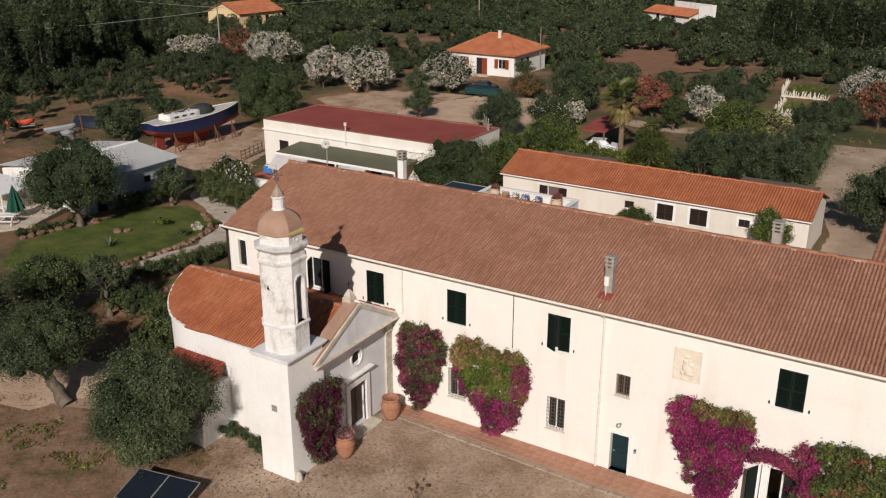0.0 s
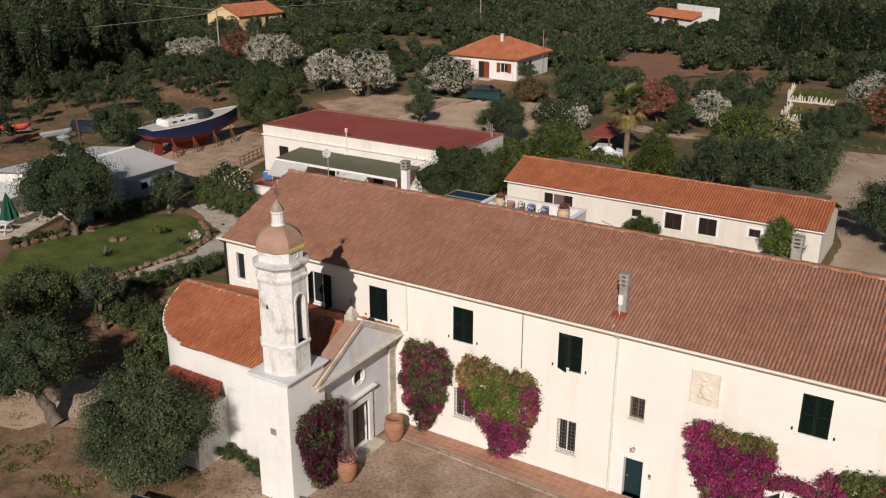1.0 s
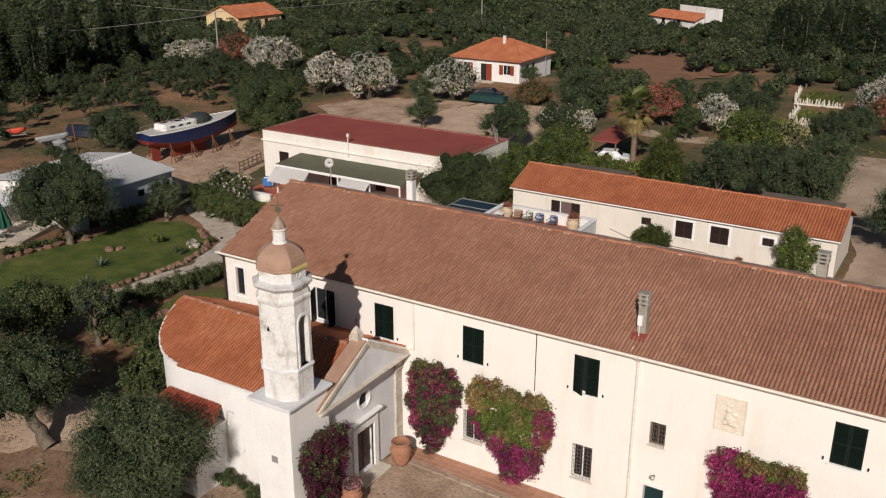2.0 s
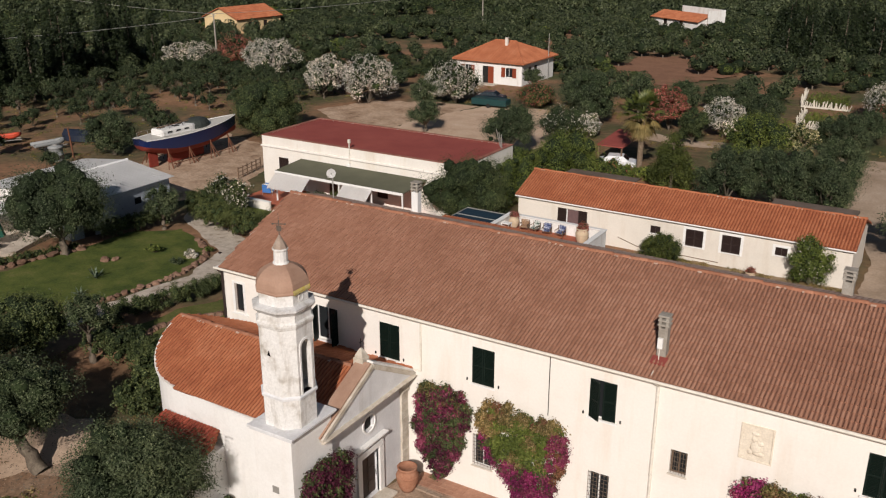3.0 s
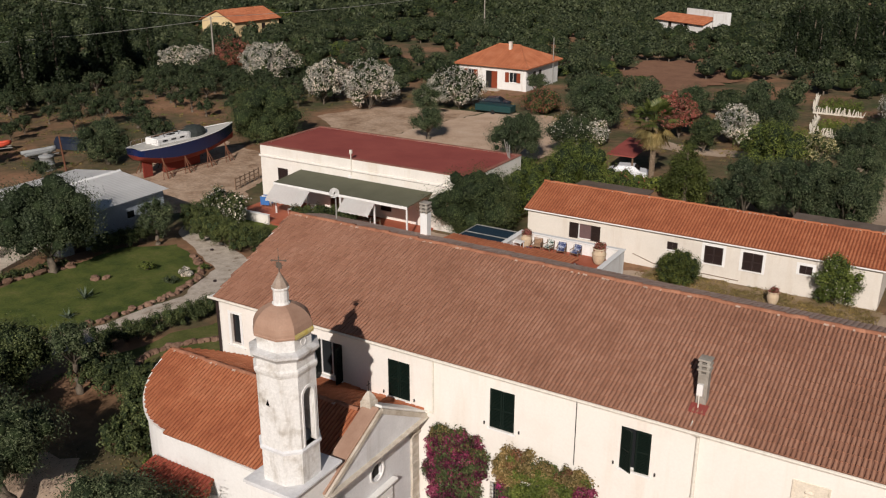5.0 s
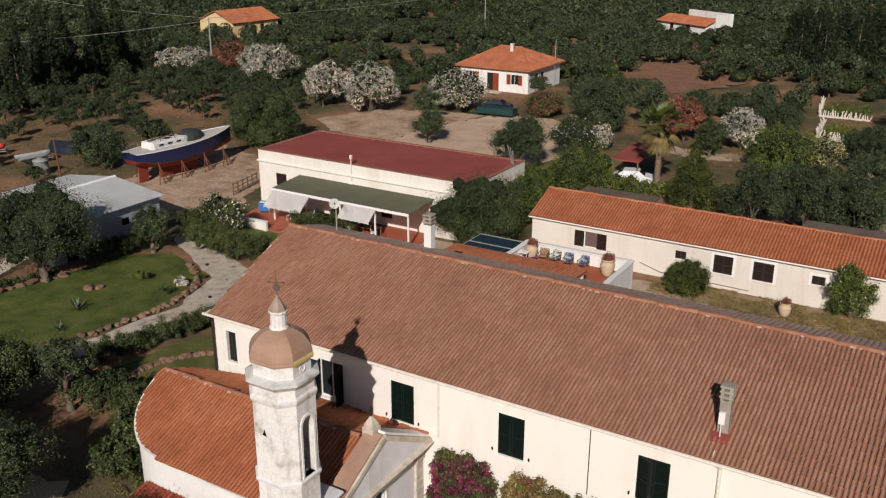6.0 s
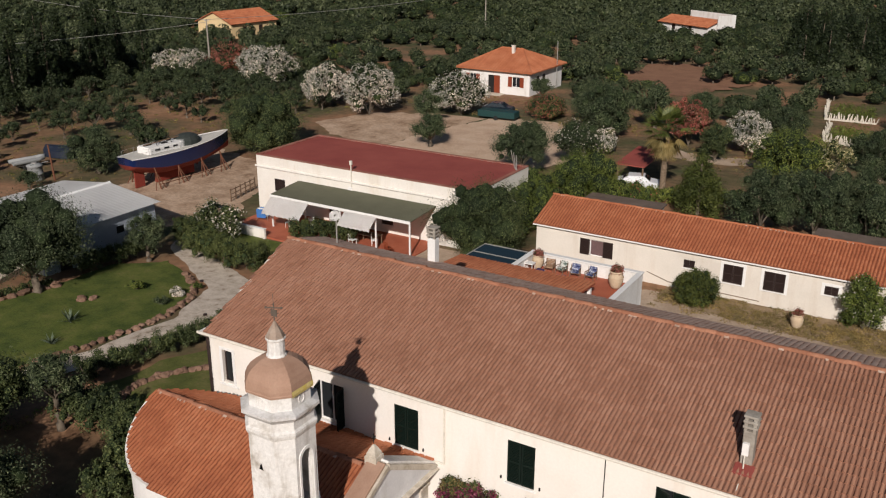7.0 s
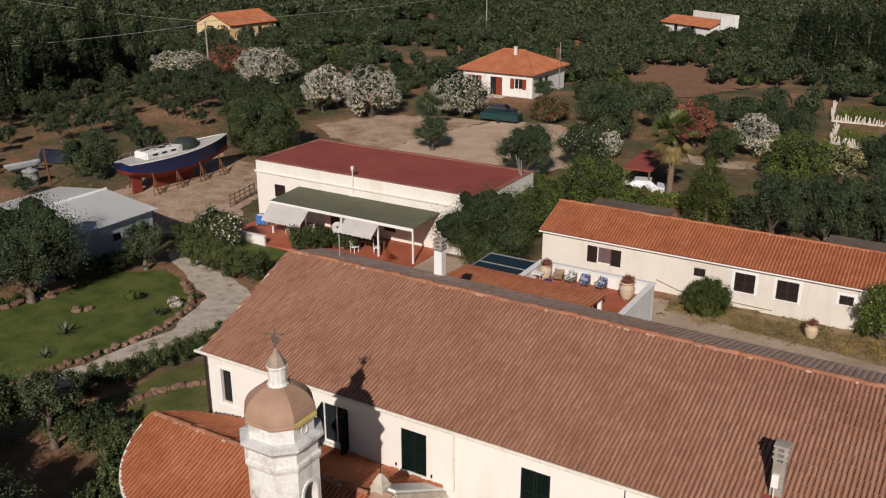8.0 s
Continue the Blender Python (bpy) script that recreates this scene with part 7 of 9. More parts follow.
# ---- sailing boat on its stands ----
def sailing_boat():
    stern, bow = Vector((-66.5, 32.0, 0)), Vector((-65.9, 45.2, 0))
    ang = math.degrees(math.atan2(bow.y - stern.y, bow.x - stern.x))
    b = thing("sailing_boat", "navy blue sailing boat with red underbody on shore stands", "boat", (stern.x, stern.y, -1.0), ang)
    L = (bow - stern).length
    n = 22

    def section(s):
        beam = 1.8 * (1 - ((s - 0.42) / 0.59) ** 2.3 if s > 0.42 else 1 - 0.40 * ((0.42 - s) / 0.42) ** 2)
        sheer = 2.92 + 0.5 * s * s + 0.12 * (1 - s) ** 3
        keel = 0.75 + 1.7 * max(0, s - 0.5) ** 1.8 * 2 + 6.5 * max(0, 0.35 - s) ** 1.6
        return beam, sheer, keel
    prof = [(0.0, 0.0), (0.40, 0.08), (0.68, 0.20), (0.86, 0.31), (0.94, 0.40), (1.0, 1.0)]
    bt, bb = bmesh.new(), bmesh.new()
    top, und, deck = [], [], []
    for i in range(n + 1):
        s = i / n
        beam, sheer, keel = section(s)
        row = [(s * L, beam * u, keel + (sheer - keel) * v) for u, v in prof]
        row = [(x, -y, z) for x, y, z in reversed(row)][:-1] + row
        und.append([bb.verts.new(p) for p in row[1:-1]])
        top.append(([bt.verts.new(p) for p in row[:2]], [bt.verts.new(p) for p in row[-2:]]))
        deck.append((row[0], row[-1]))
    for a, c in zip(und, und[1:]):
        for k in range(len(a) - 1):
            bb.faces.new((a[k], a[k + 1], c[k + 1], c[k]))
    bb.faces.new(und[0])
    for a, c in zip(top, top[1:]):
        for q in (0, 1):
            bt.faces.new((a[q][0], a[q][1], c[q][1], c[q][0]))
    bt.faces.new([top[0][0][0], top[0][0][1], top[0][1][0], top[0][1][1]])
    for bm in (bb, bt):
        bmesh.ops.recalc_face_normals(bm, faces=bm.faces[:])
    part("underbody", bb, M["antifoul"], b, "red antifouling underbody", smooth=True)
    part("hull_side", bt, M["navy"], b, "navy blue topsides", smooth=True)
    bm = bmesh.new()
    rows = [[bm.verts.new((p[0], p[1], p[2] - 0.03)), bm.verts.new((p[0], 0, p[2] + 0.10)), bm.verts.new((q[0], q[1], q[2] - 0.03))] for p, q in deck]
    for a, c in zip(rows, rows[1:]):
        for k in range(2):
            bm.faces.new((a[k], a[k + 1], c[k + 1], c[k]))
    bmesh.ops.recalc_face_normals(bm, faces=bm.faces[:])
    part("deck", bm, M["deck"], b)
    for side in (0, 1):
        bm = bmesh.new()
        pts = [d[side] for d in deck]
        stem(bm, pts, 0.05, 0.05, 6)
        part("rubbing_strake", bm, M["white_paint"], b)
    bm = bmesh.new()
    prism(bm, [(2.2, -0.95), (6.2, -1.0), (7.6, -0.6), (7.6, 0.6), (6.2, 1.0), (2.2, 0.95)], 2.95, 3.72)
    bmesh.ops.bevel(bm, geom=bm.edges[:], offset=0.12, segments=2, affect="EDGES")
    cab = part("cabin", bm, M["white_paint"], b)
    for side in (-1, 1):
        for x in (2.9, 4.0, 5.1):
            bm = bmesh.new()
            box(bm, (x, side * 0.955, 3.3), (x + 0.6, side * 1.01, 3.5), 0.02)
            part("porthole", bm, M["glass"], cab)
    bm = bmesh.new()
    lathe(bm, [(1.0, 0.0), (0.97, 0.35), (0.8, 0.62), (0.45, 0.78), (0.1, 0.82)], 14)
    bmesh.ops.transform(bm, matrix=Matrix.Translation((7.6, 0, 3.05)) @ Matrix.Diagonal((1.6, 1.2, 1.3, 1)), verts=bm.verts[:])
    part("tarpaulin", bm, M["dark_tarp"], b, "dark folded tarpaulin on the cabin")
    bm = bmesh.new()
    rod(bm, (2.3, 0, 3.86), (9.2, 0.1, 4.0), 0.07)
    part("boom", bm, M["wood"], b)
    for x, y, s in ((3.1, 0.25, 0.30), (4.6, -0.2, 0.36), (5.6, 0.35, 0.24)):
        bm = bmesh.new()
        box(bm, (x - s, y - s * 0.7, 3.70), (x + s, y + s * 0.7, 3.80), 0.03)
        part("hatch", bm, M["iron"], b, "dark hatch on the cabin roof")
    for x in (3.4, 5.2):
        bm = bmesh.new()
        stem(bm, [(x, -0.7, 3.7), (x + 0.1, -0.4, 4.12), (x + 0.2, 0, 4.2), (x + 0.1, 0.4, 4.12), (x, 0.7, 3.7)], 0.03, 0.03, 6)
        part("hoop", bm, M["iron"], b)
    for side in (-1, 1):
        bm = bmesh.new()
        for x in (0.6, 2.2, 3.8, 5.4):
            s = x / L
            rod(bm, (x, side * (section(s)[0] - 0.1), section(s)[1] - 0.03), (x, side * (section(s)[0] - 0.1), section(s)[1] + 0.5), 0.018, segs=5)
        stem(bm, [(x, side * (section(x / L)[0] - 0.1), section(x / L)[1] + 0.5) for x in (0.6, 2.2, 3.8, 5.4)], 0.014, 0.014, 5)
        part("guard_rail", bm, M["zinc"], b)
    bm = bmesh.new()
    prism(bm, [(0.9, -0.07), (2.0, -0.07), (2.0, 0.07), (0.9, 0.07)], 0.1, 2.2)
    part("rudder", bm, M["antifoul"], b)
    bm = bmesh.new()
    prism(bm, [(3.4, -0.16), (8.2, -0.14), (8.2, 0.14), (3.4, 0.16)], 0.14, 1.9)
    part("keel", bm, M["antifoul"], b)
    for o in b.children:
        if o.name.split(".")[0] in ("underbody", "hull_side", "deck", "rubbing_strake", "cabin", "tarpaulin", "boom", "hatch", "hoop", "guard_rail"):
            o.location.z = 0.18
    for x in (2.2, 5.0, 8.0, 10.6):
        for side in (-1, 1):
            bm = bmesh.new()
            rod(bm, (x, side * 2.2, 0), (x, side * 1.45, 2.1), 0.07, segs=6)
            rod(bm, (x - 0.6, side * 2.15, 0), (x, side * 1.6, 1.7), 0.045, segs=6)
            rod(bm, (x + 0.6, side * 2.15, 0), (x, side * 1.6, 1.7), 0.045, segs=6)
            part("stand", bm, M["rust"], b, "rusty steel shore stand")
    for side in (-1, 1):
        bm = bmesh.new()
        rod(bm, (2.2, side * 2.08, 0.5), (10.6, side * 2.08, 0.55), 0.04, segs=6)
        part("stand_rail", bm, M["rust"], b)
    for x in (4.2, 7.2):
        bm = bmesh.new()
        box(bm, (x, -0.5, 0), (x + 0.35, 0.5, 0.14), 0.02)
        part("timber_block", bm, M["wood"], b)


sailing_boat()


def inflatable(x, y, turn, mat, label):
    b = thing("inflatable_dinghy", label, "dinghy", (x, y, ground_z(x, y)), turn, group="dinghies on trailers")
    bm = bmesh.new()
    pts = [(-1.7, -0.65, 0.85), (0.9, -0.65, 0.88), (1.5, -0.4, 0.98), (1.75, 0, 1.05), (1.5, 0.4, 0.98), (0.9, 0.65, 0.88), (-1.7, 0.65, 0.85)]
    stem(bm, pts, 0.22, 0.22, 9)
    part("tube", bm, M[mat], b, smooth=True)
    bm = bmesh.new()
    box(bm, (-1.5, -0.5, 0.6), (1.2, 0.5, 0.7), 0.02)
    part("floor", bm, M["rubber_grey"], b)
    bm = bmesh.new()
    box(bm, (-1.4, -0.55, 0.45), (1.9, -0.45, 0.55))
    box(bm, (-1.4, 0.45, 0.45), (1.9, 0.55, 0.55))
    box(bm, (-0.6, -0.75, 0.3), (-0.5, 0.75, 0.45))
    part("trailer_frame", bm, M["zinc"], b)
    for s in (-0.8, 0.8):
        bm = bmesh.new()
        rod(bm, (-0.55, s - 0.08, 0.28), (-0.55, s + 0.08, 0.28), 0.28, segs=14)
        part("wheel", bm, M["tyre"], b)


inflatable(-89.2, 31.6, 60, "orange_rubber", "orange red inflatable dinghy on a trailer")
inflatable(-82.2, 32.4, 75, "rubber_grey", "grey inflatable dinghy on a trailer")
tk = thing("water_tank", "round grey plastic water tank", "tank", (-77.6, 30.0, -1.0))
bm = bmesh.new()
lathe(bm, [(0.72, 0), (0.76, 0.1), (0.70, 0.6), (0.78, 0.65), (0.78, 0.72), (0.70, 0.78), (0.72, 1.4), (0.80, 1.45), (0.80, 1.55), (0.3, 1.72)], 20)
part("body", bm, M["rubber_grey"], tk, smooth=True)
bm = bmesh.new()
lathe(bm, [(0.25, 1.72), (0.25, 1.8), (0.05, 1.84)], 14)
part("lid", bm, M["zinc"], tk)
po = thing("timber_post", "leaning weathered timber post", "post", (-75.8, 30.8, -1.0))
bm = bmesh.new()
rod(bm, (0, 0, -0.1), (-0.5, 0.1, 3.6), 0.11, 0.08)
part("post", bm, M["rust"], po)
tp = thing("covered_boat", "small boat under a dark blue tarpaulin", "boat", (-82.5, 37.5, -1.0), 20)
bm = bmesh.new()
rows = []
for i in range(9):
    s = i / 8
    w = 1.2 * math.sin(math.pi * (0.15 + 0.75 * s)) + 0.1
    rows.append([bm.verts.new((s * 5 - 2.5, y * w, z)) for y, z in ((-1, 0.2), (-0.95, 0.9), (-0.4, 1.25 + 0.1 * (i % 2)), (0, 1.4), (0.4, 1.25), (0.95, 0.9), (1, 0.2))])
for a, c in zip(rows, rows[1:]):
    for k in range(6):
        bm.faces.new((a[k], a[k + 1], c[k + 1], c[k]))
bm.faces.new(rows[0])
bm.faces.new(rows[-1])
bmesh.ops.recalc_face_normals(bm, faces=bm.faces[:])
part("cover", bm, M["tarp"], tp)
fn = thing("wooden_fence", "low grey wooden fence by the lane", "fence", (-55.6, 34.6, -1.0))
for k in range(6):
    bm = bmesh.new()
    box(bm, (-0.18 * k - 0.05, k * 0.85 - 0.05, 0), (-0.18 * k + 0.05, k * 0.85 + 0.05, 1.25), 0.01)
    part("fence_post", bm, M["wood"], fn)
for j in range(3):
    for k in range(5):
        bm = bmesh.new()
        rod(bm, (-0.18 * k, k * 0.85, 0.35 + j * 0.38), (-0.18 * (k + 1), (k + 1) * 0.85, 0.35 + j * 0.38), 0.045, segs=6)
        part("rail", bm, M["wood"], fn)


# ---- far house ----
def hipped_house(name, label, x0, x1, y0, y1, g, eave, top, wall, door=True):
    h = thing(name, label, "house")
    wins = [(1.4, 2.6, g + 1.2, g + 2.7), (4.6, 6.6, g + 0.02, g + 2.7), (8.6, 9.9, g + 1.2, g + 2.7)]
    bm = bmesh.new()
    wall_panel(bm, (x0, y0, 0), (1, 0, 0), x1 - x0, eave, 0.3, wins, g - 0.3)
    part("front_wall", bm, M[wall], h)
    swins = [(2.0, 2.9, g + 1.5, g + 2.7), (4.0, 4.9, g + 1.5, g + 2.7)]
    bm = bmesh.new()
    wall_panel(bm, (x1, y0 + 0.3, 0), (0, 1, 0), y1 - y0 - 0.6, eave, 0.3, swins, g - 0.3)
    part("side_wall", bm, M[wall], h)
    bm = bmesh.new()
    box(bm, (x0, y0 + 0.3, g - 0.3), (x0 + 0.3, y1 - 0.3, eave))
    part("side_wall", bm, M[wall], h)
    bm = bmesh.new()
    box(bm, (x0, y1 - 0.3, g - 0.3), (x1, y1, eave))
    part("back_wall", bm, M[wall], h)
    o, my = 0.6, (y0 + y1) / 2
    hx = (y1 - y0) / 2 * 0.8
    ra, rb = Vector((x0 - o + hx, my, top)), Vector((x1 + o - hx, my, top))
    c = [Vector(p) for p in ((x0 - o, y0 - o, eave), (x1 + o, y0 - o, eave), (x1 + o, y1 + o, eave), (x0 - o, y1 + o, eave))]
    bm = bmesh.new()
    vs = [bm.verts.new(p) for p in (*c, ra, rb)]
    lo = [bm.verts.new(p - Vector((0, 0, 0.16))) for p in c]
    for q in ((0, 1, 5, 4), (1, 2, 5), (2, 3, 4, 5), (3, 0, 4)):
        bm.faces.new([vs[k] for k in q])
    for k in range(4):
        bm.faces.new((vs[k], lo[k], lo[(k + 1) % 4], vs[(k + 1) % 4]))
    bm.faces.new(lo)
    bmesh.ops.recalc_face_normals(bm, faces=bm.faces[:])
    roof = part("roof", bm, M["tile_orange"], h, "orange tiled hipped roof")
    # courses of tiles standing proud on the front and side slopes
    verts, faces = [], []
    for A, B, R0, R1, n in ((c[0], c[1], ra, rb, 56), (c[1], c[2], rb, rb, 48)):
        for i in range(n):
            f = (i + 0.5) / n
            p = A.lerp(B, f)
            d = (B - A).normalized()
            # run straight up the slope until the hip or ridge
            t = 1.0
            L0, L1 = (R0 - A).dot(d), (B - R1).dot(d)
            s = (p - A).dot(d)
            W = (B - A).length
            if s < L0:
                t = s / L0
            elif W - s < L1:
                t = (W - s) / L1
            slope = (R0 - A) - d * L0
            q = p + slope * t
            nn = d.cross(slope).normalized()
            b0 = len(verts)
            for P in (p, q):
                verts += [P - d * 0.08 + nn * 0.01, P + nn * 0.08, P + d * 0.08 + nn * 0.01]
            faces += [(b0, b0 + 1, b0 + 4, b0 + 3), (b0 + 1, b0 + 2, b0 + 5, b0 + 4)]
    tagged(np_mesh("roof_tiles", [tuple(v) for v in verts], faces, M["tile_orange"], roof), kind="stuff")
    for a, b in ((c[0], ra), (c[1], rb), (ra, rb)):
        bm = bmesh.new()
        rod(bm, a + Vector((0, 0, 0.03)), b + Vector((0, 0, 0.03)), 0.11, segs=8)
        part("hip_tiles", bm, M["tile_orange"], roof)
    for u0, u1, z0, z1 in (wins[0], wins[2]):
        w = u1 - u0
        shuttered_window(h, x0 + u0, y0, z0, w, z1 - z0, (178, 178), "door_red", proud=0.03)
    # the dark half is a panel in the colour of an unlit doorway
    bm = bmesh.new()
    box(bm, (x0 + 4.6, y0 + 0.1, g + 0.02), (x0 + 5.58, y0 + 0.16, g + 2.7), 0.006)
    part("door", bm, M["dark"], h)
    bm = bmesh.new()
    box(bm, (x0 + 5.58, y0 + 0.05, g + 0.02), (x0 + 6.6, y0 + 0.11, g + 2.7), 0.006)
    part("door", bm, M["door_red"], h, "red brown wooden door leaf")
    for u0, u1, z0, z1 in swins:
        for q in (0, 1):
            bm = bmesh.new()
            ya = y0 + 0.3 + u0 + q * 0.46
            box(bm, (x1 - 0.03, ya, z0), (x1 + 0.02, ya + 0.44, z1), 0.004)
            part("shutter", bm, M["shutter_brown"], h)
    bm = bmesh.new()
    box(bm, (x0 + 6.3, my - 1.5, eave + 0.6), (x0 + 6.75, my - 1.05, top + 0.55), 0.02)
    box(bm, (x0 + 6.25, my - 1.55, top + 0.555), (x0 + 6.8, my - 1.0, top + 0.65), 0.02)
    part("chimney", bm, M["plaster_beige"], h)
    bm = bmesh.new()
    box(bm, (x0 + 3.0, y0 - 1.8, g - 0.2), (x0 + 7.5, y0 - 0.004, g + 0.1), 0.02)
    part("porch_step", bm, M["stone"], h)
    bm = bmesh.new()
    rod(bm, (x1 + 0.5, y1 - 3, g), (x1 + 0.5, y1 - 3, top + 1.2), 0.05)
    part("aerial_pole", bm, M["zinc"], h)
    return h


hipped_house("villa", "white bungalow with an orange hipped tile roof", -66.5, -55.0, 96.1, 107.4, -1.0, 2.55, 5.0, "plaster_white")


def gable_house(name, label, x, y, w, d, hgt, top, wall, turn, mono=False):
    h = thing(name, label, "house", (x, y, -1.0), turn)
    bm = bmesh.new()
    wall_panel(bm, (-w / 2, -d / 2, 0), (1, 0, 0), w, hgt, 0.3, [(w * 0.25, w * 0.25 + 1.2, 1.0, 2.3), (w * 0.6, w * 0.6 + 1.2, 1.0, 2.3)], -0.3)
    part("front_wall", bm, M[wall], h)
    for k in (0.25, 0.6):
        bm = bmesh.new()
        box(bm, (-w / 2 + w * k, -d / 2 + 0.12, 1.0), (-w / 2 + w * k + 1.2, -d / 2 + 0.17, 2.3))
        part("window", bm, M["shutter_brown"], h)
    bm = bmesh.new()
    box(bm, (-w / 2, d / 2 - 0.3, -0.3), (w / 2, d / 2, hgt))
    part("back_wall", bm, M[wall], h)
    for sx in (-1, 1):
        bm = bmesh.new()
        pts = [(-d / 2 + 0.3, -0.3), (d / 2 - 0.3, -0.3), (d / 2 - 0.3, hgt), (0, top - 0.2), (-d / 2 + 0.3, hgt)]
        a = [bm.verts.new((sx * w / 2, p, z)) for p, z in pts]
        b = [bm.verts.new((sx * (w / 2 - 0.3), p, z)) for p, z in pts]
        bm.faces.new(a)
        bm.faces.new(b[::-1])
        for i in range(5):
            bm.faces.new((a[i], b[i], b[(i + 1) % 5], a[(i + 1) % 5]))
        bmesh.ops.recalc_face_normals(bm, faces=bm.faces[:])
        part("gable_wall", bm, M[wall], h)
    for s, nm in ((-1, "front_roof"), (1, "back_roof")):
        dd = Vector((0, s * (d / 2 + 0.5), -(top - hgt) - 0.2))
        tile_roof(h, (-w / 2 - 0.4, 0, top), (1, 0, 0), dd.normalized(), w + 0.8, dd.length, M["tile_orange"], M["tile_orange_bed"], 0.4, 0.8, 0.14, name=nm, seed=int(w * 7) + s)
    return h


gable_house("far_farmhouse", "pale yellow farmhouse with an orange roof among trees", -143.5, 129.5, 13, 11, 3.2, 5.3, "plaster_ochre", 84)
gable_house("far_farmhouse", "low white farmhouse with an orange roof among trees", -56.5, 183, 15, 7, 2.6, 3.8, "plaster_white", -30)
bm = bmesh.new()
box(bm, (-5.5, 3.6, 2.0), (8.2, 3.9, 4.75), 0.02)
box(bm, (7.9, -1.2, 2.0), (8.2, 3.595, 4.73), 0.02)
part("parapet_wall", bm, M["plaster_white"], bpy.data.objects["far_farmhouse.001"])


# ---- vehicles ----
def car(x, y, turn, paint, label, z=None):
    c = thing("car", label, "car", (x, y, ground_z(x, y) + 0.03 if z is None else z), turn, group="parked cars")
    prof = [(-2.1, 0.35), (-2.15, 0.75), (-1.95, 0.95), (-1.55, 1.02), (-0.95, 1.45), (0.55, 1.47), (1.15, 1.02), (1.95, 0.88), (2.12, 0.6), (2.08, 0.35)]
    bm = bmesh.new()
    rows = []
    for w, k in ((-0.86, 0.94), (-0.80, 1.0), (0.80, 1.0), (0.86, 0.94)):
        rows.append([bm.verts.new((px * (0.985 if abs(w) > 0.8 else 1), w * (0.86 if pz > 1.1 else 1), 0.35 + (pz - 0.35) * k)) for px, pz in prof])
    for a, b in zip(rows, rows[1:]):
        for i in range(len(prof) - 1):
            bm.faces.new((a[i], a[i + 1], b[i + 1], b[i]))
    bm.faces.new(rows[0][::-1])
    bm.faces.new(rows[-1])
    bmesh.ops.recalc_face_normals(bm, faces=bm.faces[:])
    part("body", bm, M[paint], c)
    for s in (-1, 1):
        bm = bmesh.new()
        v = [bm.verts.new((px, s * (0.835 if pz < 1.1 else 0.72), pz)) for px, pz in ((-1.35, 1.02), (-0.85, 1.38), (0.48, 1.38), (0.98, 1.02))]
        bm.faces.new(v)
        bmesh.ops.solidify(bm, geom=bm.faces[:], thickness=0.02)
        part("side_window", bm, M["glass"], c)
        for px in (-1.3, 1.3):
            bm = bmesh.new()
            rod(bm, (px, s * 0.68, 0.32), (px, s * 0.88, 0.32), 0.32, segs=16)
            wh = part("wheel", bm, M["tyre"], c)
            bm = bmesh.new()
            rod(bm, (px, s * 0.87, 0.32), (px, s * 0.895, 0.32), 0.19, segs=12)
            part("rim", bm, M["zinc"], wh)
    for xa, za, xb, zb, nm in ((1.12, 1.05, 0.6, 1.44, "windscreen"), (-1.5, 1.06, -1.0, 1.43, "rear_window")):
        bm = bmesh.new()
        o = 0.02 if xa > 0 else -0.02
        v = [bm.verts.new(p) for p in ((xa + o, -0.7, za + 0.02), (xa + o, 0.7, za + 0.02), (xb + o, 0.6, zb), (xb + o, -0.6, zb))]
        bm.faces.new(v)
        bmesh.ops.solidify(bm, geom=bm.faces[:], thickness=0.015)
        part(nm, bm, M["glass"], c)


car(-53.4, 83.4, 12, "car_dark", "dark parked car before the bungalow")
car(-24.8, 58.4, 15, "car_white", "white car parked under the carport")
tr = thing("trailer", "dark green box trailer", "trailer", (-51.6, 80.0, -1.0), 4)
bm = bmesh.new()
box(bm, (-2.6, -0.9, 0.35), (2.6, 0.9, 1.2), 0.06)
part("box", bm, plain("dark_green_sheet", (0.010, 0.045, 0.045), 0.5), tr)
for s in (-1, 1):
    bm = bmesh.new()
    rod(bm, (0, s * 0.8, 0.3), (0, s * 0.98, 0.3), 0.3, segs=14)
    part("wheel", bm, M["tyre"], tr)
cp = thing("carport", "carport with a red brown roof on dark posts", "carport", (-25.7, 60.8, -1.0))
bm = bmesh.new()
v = [(-1.3, -3.0, 2.35), (1.6, -3.0, 2.35), (1.6, 3.4, 2.75), (-1.3, 3.4, 2.75)]
lo = [bm.verts.new(p) for p in v]
hi = [bm.verts.new((x, y, z + 0.1)) for x, y, z in v]
bm.faces.new(lo[::-1])
bm.faces.new(hi)
for i in range(4):
    bm.faces.new((lo[i], lo[(i + 1) % 4], hi[(i + 1) % 4], hi[i]))
part("roof_sheet", bm, M["red_roof"], cp)
for x in (-1.1, 1.4):
    for y in (-2.8, 3.2):
        bm = bmesh.new()
        box(bm, (x - 0.07, y - 0.07, 0), (x + 0.07, y + 0.07, 2.36 if y < 0 else 2.74))
        part("post", bm, M["wood"], cp)

